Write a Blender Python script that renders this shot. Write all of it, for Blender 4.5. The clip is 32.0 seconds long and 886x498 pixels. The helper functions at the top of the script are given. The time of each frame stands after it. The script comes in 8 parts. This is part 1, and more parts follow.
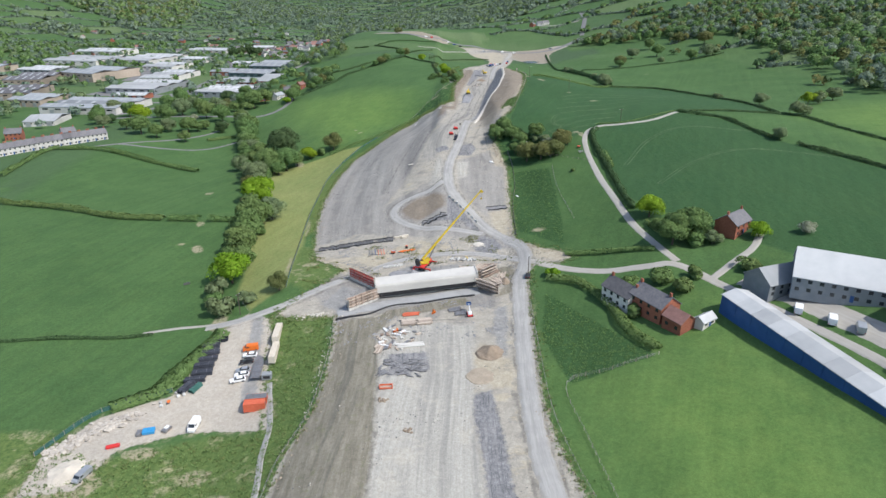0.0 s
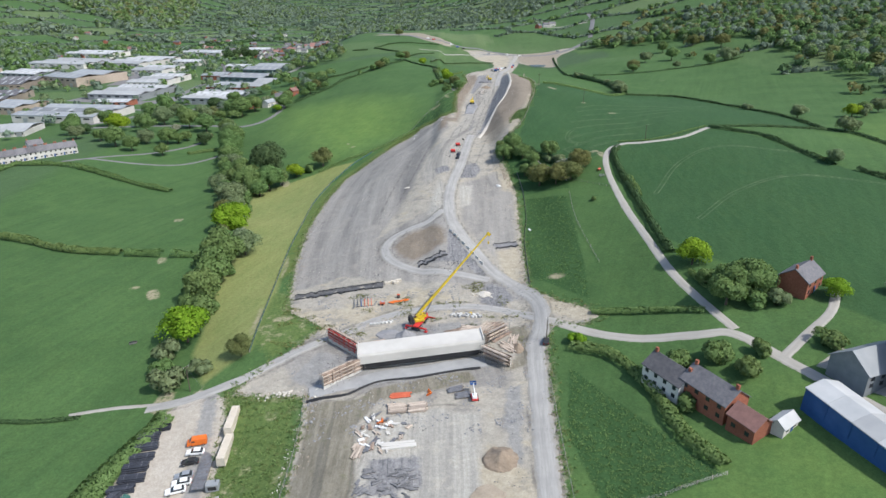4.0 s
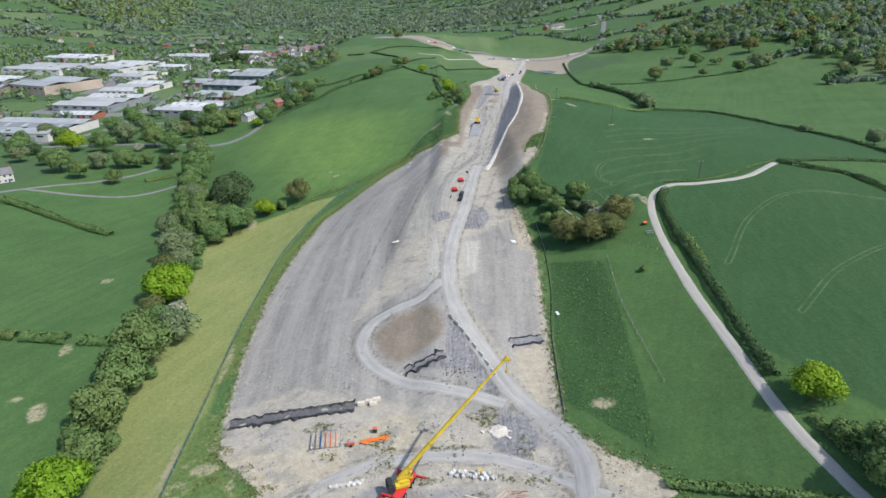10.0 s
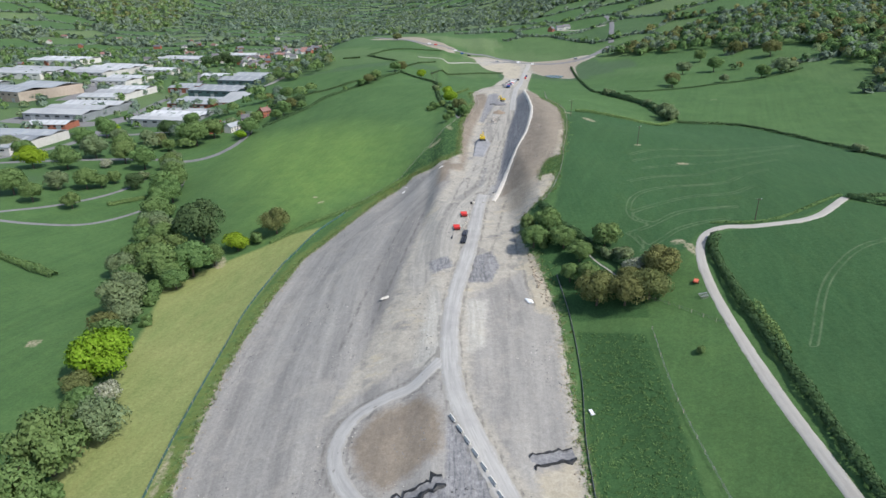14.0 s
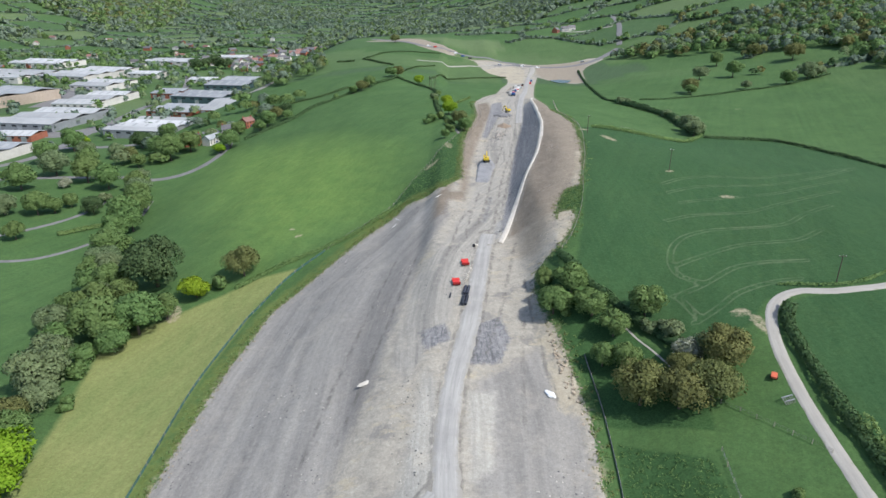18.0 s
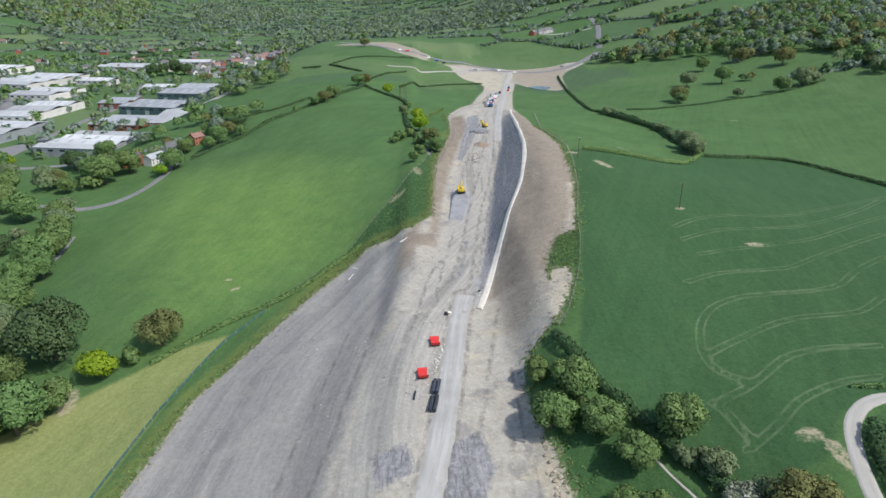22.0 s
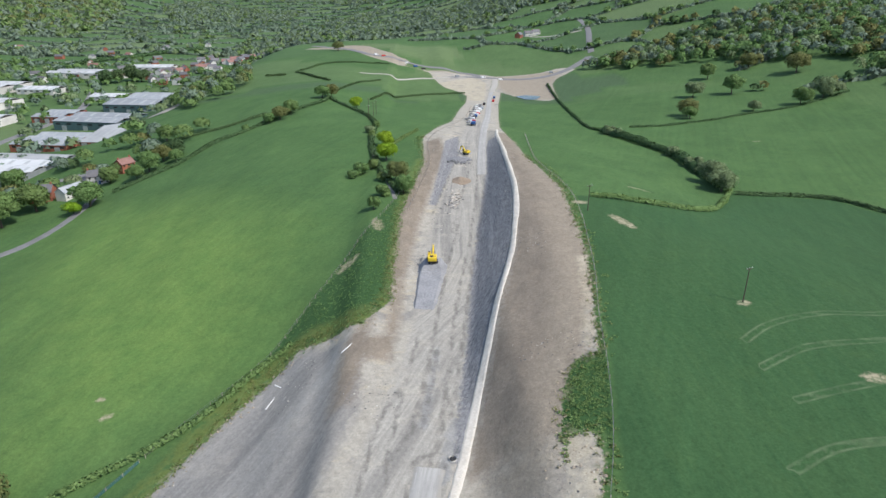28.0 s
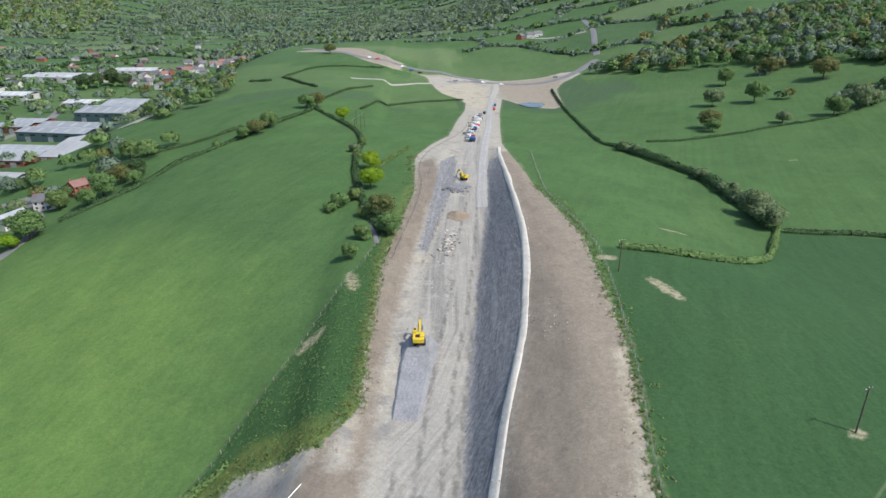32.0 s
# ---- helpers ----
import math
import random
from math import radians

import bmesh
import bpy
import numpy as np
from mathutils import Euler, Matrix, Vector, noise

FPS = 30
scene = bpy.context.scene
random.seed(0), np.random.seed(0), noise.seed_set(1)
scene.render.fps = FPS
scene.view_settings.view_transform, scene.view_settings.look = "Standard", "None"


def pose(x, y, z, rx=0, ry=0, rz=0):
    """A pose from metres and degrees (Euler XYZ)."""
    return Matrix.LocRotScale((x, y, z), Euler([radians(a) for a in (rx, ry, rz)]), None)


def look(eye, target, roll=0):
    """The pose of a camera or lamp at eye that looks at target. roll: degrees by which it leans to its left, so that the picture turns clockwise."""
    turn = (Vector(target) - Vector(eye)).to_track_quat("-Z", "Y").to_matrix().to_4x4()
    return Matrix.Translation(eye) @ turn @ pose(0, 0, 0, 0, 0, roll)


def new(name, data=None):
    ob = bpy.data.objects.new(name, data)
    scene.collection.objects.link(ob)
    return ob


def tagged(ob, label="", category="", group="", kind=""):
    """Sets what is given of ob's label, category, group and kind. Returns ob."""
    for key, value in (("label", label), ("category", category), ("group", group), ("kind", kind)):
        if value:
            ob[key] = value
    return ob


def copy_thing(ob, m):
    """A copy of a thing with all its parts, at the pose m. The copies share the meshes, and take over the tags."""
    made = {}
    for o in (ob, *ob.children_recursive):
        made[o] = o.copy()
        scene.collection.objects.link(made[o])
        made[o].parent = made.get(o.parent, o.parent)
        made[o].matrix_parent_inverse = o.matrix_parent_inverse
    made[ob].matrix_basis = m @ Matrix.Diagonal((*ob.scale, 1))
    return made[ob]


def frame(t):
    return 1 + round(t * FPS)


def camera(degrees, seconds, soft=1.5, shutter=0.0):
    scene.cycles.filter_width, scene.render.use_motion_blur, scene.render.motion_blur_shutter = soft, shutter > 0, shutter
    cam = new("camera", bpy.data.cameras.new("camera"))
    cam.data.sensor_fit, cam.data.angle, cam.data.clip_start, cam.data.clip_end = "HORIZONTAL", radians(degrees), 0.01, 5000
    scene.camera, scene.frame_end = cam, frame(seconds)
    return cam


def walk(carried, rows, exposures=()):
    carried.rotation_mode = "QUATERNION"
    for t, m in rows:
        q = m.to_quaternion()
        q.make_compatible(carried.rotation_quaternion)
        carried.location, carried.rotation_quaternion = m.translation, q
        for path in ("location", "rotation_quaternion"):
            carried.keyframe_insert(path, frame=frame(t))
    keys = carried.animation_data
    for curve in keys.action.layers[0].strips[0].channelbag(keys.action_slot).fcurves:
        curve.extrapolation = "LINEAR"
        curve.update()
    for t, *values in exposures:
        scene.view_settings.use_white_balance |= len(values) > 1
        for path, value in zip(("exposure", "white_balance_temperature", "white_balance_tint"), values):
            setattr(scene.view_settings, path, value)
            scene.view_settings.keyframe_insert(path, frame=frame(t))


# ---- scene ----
cam = camera(70.92, 32.0)
PATH = [(0, 0.00, 0.00, 100.00, -22.41, 0.02, -0.00),
        (1, 0.32, 11.56, 99.85, -22.44, 0.04, 0.06),
        (2, 0.65, 23.21, 99.77, -22.42, 0.05, 0.14),
        (3, 0.98, 34.96, 99.74, -22.37, 0.03, 0.23),
        (6, 1.94, 71.00, 99.74, -22.40, 0.02, 0.37),
        (9, 2.60, 107.95, 99.86, -22.38, 0.06, 0.53),
        (13, 2.58, 157.65, 99.81, -22.38, 0.04, 0.61),
        (14, 2.61, 169.85, 99.78, -22.39, 0.04, 0.67),
        (17, 3.07, 205.97, 99.61, -22.41, 0.03, 0.73),
        (19, 4.00, 230.20, 99.71, -22.42, 0.06, 0.75),
        (20, 4.79, 242.31, 99.83, -22.39, 0.04, 0.23),
        (22, 6.93, 266.50, 100.06, -22.35, 0.04, -1.42),
        (23, 8.24, 278.46, 99.98, -22.37, 0.03, -2.12),
        (24, 9.59, 290.39, 99.84, -22.39, 0.06, -2.44),
        (28, 15.22, 337.98, 99.84, -22.35, 0.02, -2.78),
        (29, 16.43, 349.74, 99.81, -22.37, 0.03, -2.78),
        (30, 17.61, 361.51, 99.77, -22.41, 0.04, -2.82),
        (31, 18.75, 373.31, 99.78, -22.39, 0.04, -2.84),
        (32, 19.87, 385.13, 99.81, -22.39, 0.04, -2.83)]
walk(cam, [(t, pose(x, y, z, 90 + pitch, roll, yaw)) for t, x, y, z, pitch, roll, yaw in PATH])

# ---- world and sun ----
SUN_TO = Vector((0.53, -0.31, 0.79)).normalized()
SUN_UP = math.asin(SUN_TO.z)
world = bpy.data.worlds.new("sky")
scene.world = world
world.use_nodes = True
wt = world.node_tree
sky = wt.nodes.new("ShaderNodeTexSky")
sky.sky_type, sky.sun_disc = "NISHITA", False
sky.sun_elevation, sky.sun_rotation = SUN_UP, math.atan2(SUN_TO.x, SUN_TO.y)
sky.air_density, sky.dust_density = 1.0, 1.5
wt.nodes["Background"].inputs["Strength"].default_value = 0.15
wt.links.new(sky.outputs["Color"], wt.nodes["Background"].inputs["Color"])
sun = new("sun", bpy.data.lights.new("sun", "SUN"))
sun.data.energy, sun.data.angle, sun.data.color = 3.3, radians(0.55), (1.0, 0.965, 0.915)
sun.matrix_world = look((0, 0, 400), Vector((0, 0, 400)) - SUN_TO)
scene.view_settings.exposure = 0.42

# ---- materials ----
class Nodes:
    """A thin wrapper that adds nodes to one material."""

    def __init__(self, name):
        self.mat = bpy.data.materials.new(name)
        self.mat.use_nodes = True
        self.tree = self.mat.node_tree
        self.bsdf = self.tree.nodes["Principled BSDF"]
        self.pos = self.add("ShaderNodeTexCoord").outputs["Object"]

    def add(self, kind, **values):
        n = self.tree.nodes.new(kind)
        for k, v in values.items():
            setattr(n, k, v)
        return n

    def put(self, socket, v):
        if isinstance(v, bpy.types.NodeSocket):
            self.tree.links.new(v, socket)
        elif isinstance(v, (tuple, list)) and len(v) == 3 and socket.type == "RGBA":
            socket.default_value = (*v, 1)
        else:
            socket.default_value = v

    def noise(self, size, detail=4, rough=0.55, stretch=None, pos=None):
        n = self.add("ShaderNodeTexNoise")
        p = pos or self.pos
        if stretch:
            m = self.add("ShaderNodeMapping")
            self.put(m.inputs["Scale"], stretch)
            self.put(m.inputs["Vector"], p)
            p = m.outputs["Vector"]
        self.put(n.inputs["Vector"], p)
        self.put(n.inputs["Scale"], 1.0 / size)
        self.put(n.inputs["Detail"], detail)
        self.put(n.inputs["Roughness"], rough)
        return n.outputs["Fac"]

    def math(self, op, a, b=0.0):
        n = self.add("ShaderNodeMath", operation=op)
        self.put(n.inputs[0], a)
        self.put(n.inputs[1], b)
        return n.outputs[0]

    def step(self, v, lo, hi):
        n = self.add("ShaderNodeMapRange")
        self.put(n.inputs["Value"], v)
        self.put(n.inputs["From Min"], lo)
        self.put(n.inputs["From Max"], hi)
        return n.outputs["Result"]

    def mix(self, f, a, b, mode="MIX"):
        n = self.add("ShaderNodeMix", data_type="RGBA", blend_type=mode)
        self.put(n.inputs[0], f)
        self.put(n.inputs[6], a)
        self.put(n.inputs[7], b)
        return n.outputs[2]

    def attr(self, name):
        return self.add("ShaderNodeAttribute", attribute_name=name).outputs["Fac"]

    def bump(self, height, strength, depth):
        n = self.add("ShaderNodeBump")
        self.put(n.inputs["Height"], height)
        self.put(n.inputs["Strength"], strength)
        self.put(n.inputs["Distance"], depth)
        self.put(self.bsdf.inputs["Normal"], n.outputs["Normal"])

    def done(self, colour, rough=0.9, metal=0.0, spec=0.3):
        self.put(self.bsdf.inputs["Base Color"], colour)
        self.put(self.bsdf.inputs["Roughness"], rough)
        self.put(self.bsdf.inputs["Metallic"], metal)
        self.put(self.bsdf.inputs["Specular IOR Level"], spec)
        return self.mat


def grit(name, c1, c2, size=0.5, rough=0.85, metal=0.0, bump=0.3, vary=0.0, dirt=None, spec=0.3):
    """A surface of two tones at two scales, with fine relief, dirt patches, and a tone that varies from piece to piece."""
    n = Nodes(name)
    a, b = n.noise(size, 5), n.noise(size * 7, 3)
    c = n.mix(n.step(a, 0.3, 0.7), c1, c2)
    c = n.mix(n.math("MULTIPLY", n.step(b, 0.45, 0.75), 0.5), c, tuple(0.6 * v for v in c1))
    if dirt:
        c = n.mix(n.step(n.noise(size * 2.5, 6, 0.7), 0.55, 0.7), c, dirt)
    if vary:
        r = n.add("ShaderNodeObjectInfo").outputs["Random"]
        h = n.add("ShaderNodeHueSaturation")
        n.put(h.inputs["Value"], n.math("ADD", n.math("MULTIPLY", r, 2 * vary), 1 - vary))
        n.put(h.inputs["Color"], c)
        c = h.outputs["Color"]
    if bump:
        n.bump(n.noise(size * 0.4, 6, 0.65), bump, size * 0.15)
    return n.done(c, n.math("ADD", n.math("MULTIPLY", a, 0.25), max(rough - 0.12, 0.02)), metal, spec)


def leaves(name, c1, c2, c3, thin=0.32):
    """Foliage: every clump has its own tone, and some light passes through."""
    n = Nodes(name)
    r = n.add("ShaderNodeNewGeometry").outputs["Random Per Island"]
    c = n.mix(n.step(r, 0.0, 0.6), c1, c2)
    c = n.mix(n.step(r, 0.6, 1.0), c, c3)
    o = n.add("ShaderNodeObjectInfo").outputs["Random"]
    h = n.add("ShaderNodeHueSaturation")
    n.put(h.inputs["Hue"], n.math("ADD", n.math("MULTIPLY", o, 0.03), 0.485))
    n.put(h.inputs["Value"], n.math("ADD", n.math("MULTIPLY", n.noise(2.2, 3), 0.8), 0.85))
    n.put(h.inputs["Color"], c)
    n.done(h.outputs["Color"], 0.7, 0.0, 0.15)
    t = n.add("ShaderNodeBsdfTranslucent")
    n.put(t.inputs["Color"], h.outputs["Color"])
    m = n.add("ShaderNodeMixShader")
    n.put(m.inputs[0], thin)
    n.tree.links.new(n.bsdf.outputs[0], m.inputs[1])
    n.tree.links.new(t.outputs[0], m.inputs[2])
    n.tree.links.new(m.outputs[0], n.tree.nodes["Material Output"].inputs["Surface"])
    return n.mat


def ground_material():
    n = Nodes("ground_cover")
    fine, mid, wide = n.noise(0.45, 6, 0.75), n.noise(3.0, 6, 0.68), n.noise(30.0, 5, 0.6)
    clod = n.noise(1.1, 6, 0.75)
    patch = n.noise(9.0, 7, 0.68)
    lane = n.add("ShaderNodeCombineXYZ")
    n.put(lane.inputs[0], n.attr("lane_across"))
    n.put(lane.inputs[1], n.attr("lane_along"))
    lane = lane.outputs[0]
    drill = n.noise(1.0, 5, 0.65, (0.873, 0.043, 0.278))
    streak = n.noise(0.9, 5, 0.65, (1.0, 0.035, 1.0), lane)
    band = n.noise(4.5, 5, 0.6, (1.0, 0.045, 1.0), lane)
    swath = n.noise(15.0, 4, 0.55, (1.0, 0.10, 1.0), lane)
    turned = n.add("ShaderNodeMapping")
    n.put(turned.inputs["Rotation"], (0, 0, 0.40))
    n.put(turned.inputs["Vector"], n.pos)
    mown = n.noise(2.4, 3, 0.5, (1.0, 0.015, 1.0), turned.outputs["Vector"])
    warp = n.math("MULTIPLY", n.math("SUBTRACT", n.noise(1.6, 7, 0.72), 0.5), 3.6)

    def region(name, soft=0.5, wobble=1.0):
        v = n.math("ADD", n.attr(name), n.math("MULTIPLY", warp, wobble))
        return n.step(v, -soft, soft)

    def tone(f, a, b):
        return n.mix(n.step(f, 0.32, 0.68), a, b)

    def scaled(colour, f, lo, hi, amount=1.0):
        """Lighter and darker by a pattern."""
        k = n.math("ADD", n.math("MULTIPLY", n.step(f, 0.3, 0.7), hi - lo), lo)
        h = n.add("ShaderNodeHueSaturation")
        n.put(h.inputs["Value"], k)
        n.put(h.inputs["Fac"], amount)
        n.put(h.inputs["Color"], colour)
        return h.outputs["Color"]

    grass = n.mix(n.step(wide, 0.35, 0.65), (0.051, 0.104, 0.036), (0.066, 0.127, 0.044))
    grass = n.mix(n.math("MULTIPLY", n.step(patch, 0.42, 0.7), 0.35), grass, (0.089, 0.151, 0.049))
    grass = n.mix(n.math("MULTIPLY", n.step(mid, 0.5, 0.75), 0.4), grass, (0.042, 0.086, 0.032))
    # each distant field has its own green, desaturated to stand in for haze
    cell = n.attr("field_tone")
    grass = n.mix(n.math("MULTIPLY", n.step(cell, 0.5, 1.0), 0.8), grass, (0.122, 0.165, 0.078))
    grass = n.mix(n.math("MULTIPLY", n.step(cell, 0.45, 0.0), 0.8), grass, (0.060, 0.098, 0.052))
    # bright pasture, its colour lifted further for the sheen on the left slope
    bright = n.mix(n.step(patch, 0.36, 0.66), tone(mid, (0.086, 0.158, 0.042), (0.104, 0.182, 0.049)), (0.128, 0.205, 0.055))
    grass = n.mix(n.math("MULTIPLY", region("bright", 24, 4), 0.85), grass, bright)
    crop = n.mix(n.step(drill, 0.3, 0.75), (0.031, 0.076, 0.030), (0.042, 0.092, 0.035))
    crop = n.mix(n.math("MULTIPLY", n.step(wide, 0.4, 0.7), 0.25), crop, (0.056, 0.104, 0.040))
    crop = n.mix(n.math("MULTIPLY", n.step(patch, 0.55, 0.72), 0.2), crop, (0.066, 0.116, 0.036))
    grass = n.mix(region("crop", 0.8, 0.3), grass, crop)
    dark = tone(fine, (0.027, 0.067, 0.023), (0.048, 0.101, 0.036))
    grass = n.mix(region("rank", 0.4, 0.4), grass, dark)
    khaki = n.mix(n.step(n.noise(4.0, 6, 0.7, (1.0, 0.25, 1)), 0.3, 0.7), (0.204, 0.226, 0.086), (0.156, 0.196, 0.070))
    khaki = n.mix(n.math("MULTIPLY", n.step(wide, 0.5, 0.7), 0.5), khaki, (0.226, 0.240, 0.096))
    grass = n.mix(region("khaki", 1.0, 0.6), grass, khaki)
    weed = tone(mid, (0.185, 0.200, 0.060), (0.080, 0.122, 0.034))
    grass = n.mix(n.math("MULTIPLY", region("verge", 1.5, 1.6), n.step(mid, 0.35, 0.6)), grass, weed)
    # coarse sward with yellowed and bare places
    scruff = tone(clod, (0.067, 0.122, 0.036), (0.130, 0.171, 0.055))
    scruff = n.mix(n.math("MULTIPLY", n.step(patch, 0.56, 0.64), n.step(clod, 0.36, 0.6)), scruff, (0.320, 0.294, 0.185))
    grass = n.mix(n.math("MULTIPLY", region("scruff", 1.5, 1.6), 0.9), grass, scruff)
    grass = scaled(grass, clod, 0.82, 1.18)
    grass = scaled(grass, fine, 0.82, 1.18)
    grass = scaled(grass, mown, 0.93, 1.07)

    # worn patches and paired wheel lines
    wheel = n.math("ABSOLUTE", n.math("SUBTRACT", n.attr("tram"), 0.85))
    wheel = n.math("MULTIPLY", n.step(wheel, 0.36, 0.10), n.step(n.noise(5.0, 4, 0.6), 0.3, 0.62))
    grass = n.mix(n.math("MULTIPLY", wheel, 0.38), grass, (0.177, 0.216, 0.127))
    worn = region("bare", 0.5, 1.1)
    grass = n.mix(n.math("MULTIPLY", worn, n.step(n.noise(1.3, 6, 0.75), 0.36, 0.55)), grass, (0.310, 0.280, 0.190))

    soil = n.mix(n.step(mid, 0.3, 0.7), (0.290, 0.272, 0.232), (0.380, 0.357, 0.305))
    soil = n.mix(n.step(patch, 0.53, 0.62), soil, (0.235, 0.226, 0.206))
    soil = n.mix(n.math("MULTIPLY", n.step(n.noise(6.0, 7, 0.7, (0.6, 1.2, 1)), 0.56, 0.64), 0.8), soil, (0.385, 0.345, 0.262))
    grey = n.mix(n.step(streak, 0.28, 0.76), (0.229, 0.221, 0.205), (0.292, 0.283, 0.262))
    grey = n.mix(n.math("MULTIPLY", n.step(band, 0.49, 0.68), 0.85), grey, (0.182, 0.176, 0.166))
    grey = n.mix(n.math("MULTIPLY", n.step(band, 0.46, 0.32), 0.8), grey, (0.325, 0.312, 0.283))
    grey = n.mix(n.math("MULTIPLY", n.step(patch, 0.50, 0.66), 0.5), grey, (0.331, 0.312, 0.274))
    grey = n.mix(n.math("MULTIPLY", n.step(mid, 0.58, 0.70), 0.4), grey, (0.197, 0.187, 0.172))
    grey = scaled(grey, swath, 0.92, 1.08)
    soil = n.mix(region("grey", 1.2, 1.6), soil, grey)
    mud = n.mix(n.step(n.noise(1.2, 6, 0.7, (0.8, 0.10, 1)), 0.34, 0.66), (0.153, 0.141, 0.109), (0.254, 0.237, 0.190))
    mud = n.mix(n.math("MULTIPLY", n.step(n.noise(2.5, 6, 0.7), 0.55, 0.68), 0.5), mud, (0.141, 0.152, 0.079))
    mud = n.mix(n.math("MULTIPLY", n.step(band, 0.52, 0.62), 0.6), mud, (0.116, 0.112, 0.096))
    soil = n.mix(region("mud", 0.5, 0.7), soil, mud)
    brown = n.mix(n.step(n.noise(5.0, 6, 0.65, (1.0, 0.4, 1)), 0.3, 0.7), (0.175, 0.148, 0.118), (0.245, 0.210, 0.166))
    brown = n.mix(n.math("MULTIPLY", n.step(streak, 0.5, 0.75), 0.45), brown, (0.145, 0.130, 0.114))
    brown = n.mix(n.math("MULTIPLY", n.step(patch, 0.52, 0.66), 0.55), brown, (0.275, 0.232, 0.176))
    soil = n.mix(region("brown", 1.5, 1.6), soil, brown)
    buff = tone(mid, (0.232, 0.198, 0.152), (0.292, 0.254, 0.200))
    soil = n.mix(n.math("MULTIPLY", region("buff", 4.0, 1.4), 0.9), soil, buff)
    tan = tone(mid, (0.339, 0.301, 0.222), (0.427, 0.386, 0.301))
    tan = n.mix(n.step(patch, 0.52, 0.62), tan, (0.291, 0.272, 0.227))
    soil = n.mix(n.math("MULTIPLY", region("tan", 1.0, 1.6), 0.85), soil, tan)
    soil = n.mix(n.math("MULTIPLY", region("yard", 1.0, 1.2), 0.9), soil, tone(patch, (0.373, 0.338, 0.283), (0.446, 0.410, 0.352)))
    pale = n.mix(n.step(streak, 0.3, 0.7), (0.315, 0.305, 0.270), (0.417, 0.405, 0.363))
    pale = n.mix(n.math("MULTIPLY", n.step(band, 0.52, 0.64), 0.7), pale, (0.244, 0.238, 0.219))
    pale = n.mix(n.math("MULTIPLY", n.step(patch, 0.54, 0.64), 0.6), pale, (0.427, 0.400, 0.341))
    soil = n.mix(region("pale", 1.0, 1.4), soil, pale)
    floor = n.mix(n.step(streak, 0.32, 0.68), (0.255, 0.244, 0.218), (0.360, 0.346, 0.308))
    floor = n.mix(n.math("MULTIPLY", n.step(band, 0.50, 0.62), 0.75), floor, (0.196, 0.190, 0.176))
    floor = n.mix(n.math("MULTIPLY", n.step(patch, 0.54, 0.64), 0.6), floor, (0.375, 0.350, 0.296))
    soil = n.mix(region("formation", 1.0, 1.4), soil, floor)
    slate = tone(mid, (0.209, 0.210, 0.206), (0.296, 0.295, 0.283))
    soil = n.mix(n.math("MULTIPLY", region("slate", 0.6, 1.2), 0.9), soil, slate)
    rock = tone(clod, (0.150, 0.152, 0.158), (0.262, 0.262, 0.264))
    rock = n.mix(n.math("MULTIPLY", n.step(n.noise(0.55, 6, 0.72, (1.0, 0.10, 1.0), lane), 0.50, 0.62), 0.8), rock, (0.098, 0.100, 0.106))
    rock = n.mix(n.math("MULTIPLY", n.step(n.noise(2.2, 5, 0.65, (1.0, 0.06, 1.0), lane), 0.52, 0.66), 0.6), rock, (0.300, 0.296, 0.290))
    soil = n.mix(region("rock", 0.6, 1.2), soil, rock)
    # streaky darker band on the right of the grey fill
    soil = n.mix(n.math("MULTIPLY", n.math("MULTIPLY", region("dark_band", 3.0, 1.6), n.step(streak, 0.35, 0.6)), 0.6), soil, (0.165, 0.158, 0.150))
    # dark lines along ruts, seams and crumbled edges
    seam = n.step(n.math("ADD", n.attr("seam"), n.math("MULTIPLY", warp, 0.45)), 0.75, 0.25)
    seam = n.math("MULTIPLY", seam, n.step(n.noise(4.0, 5, 0.65), 0.38, 0.52))
    soil = n.mix(n.math("MULTIPLY", seam, 0.6), soil, (0.112, 0.106, 0.097))
    soil = scaled(soil, clod, 0.84, 1.14)
    soil = scaled(soil, fine, 0.84, 1.15)

    earth = region("earth", 0.2, 0.75)
    edge = n.math("MULTIPLY", n.step(n.attr("earth"), -2.2, -0.3), n.step(n.noise(2.4, 7, 0.75), 0.5, 0.6))
    grass = n.mix(n.math("MULTIPLY", edge, 0.8), grass, (0.301, 0.272, 0.185))
    tuft = n.math("MULTIPLY", n.step(n.attr("earth"), 3.0, 0.0), n.step(n.noise(1.4, 7, 0.75), 0.56, 0.63))
    soil = n.mix(n.math("MULTIPLY", tuft, 0.8), soil, (0.130, 0.140, 0.064))
    colour = n.mix(earth, grass, soil)
    n.bump(n.math("ADD", n.math("MULTIPLY", clod, 0.9), n.math("MULTIPLY", mid, 1.2)), 0.5, 0.3)
    return n.done(colour, 0.95, 0.0, 0.12)


M_GROUND = ground_material()


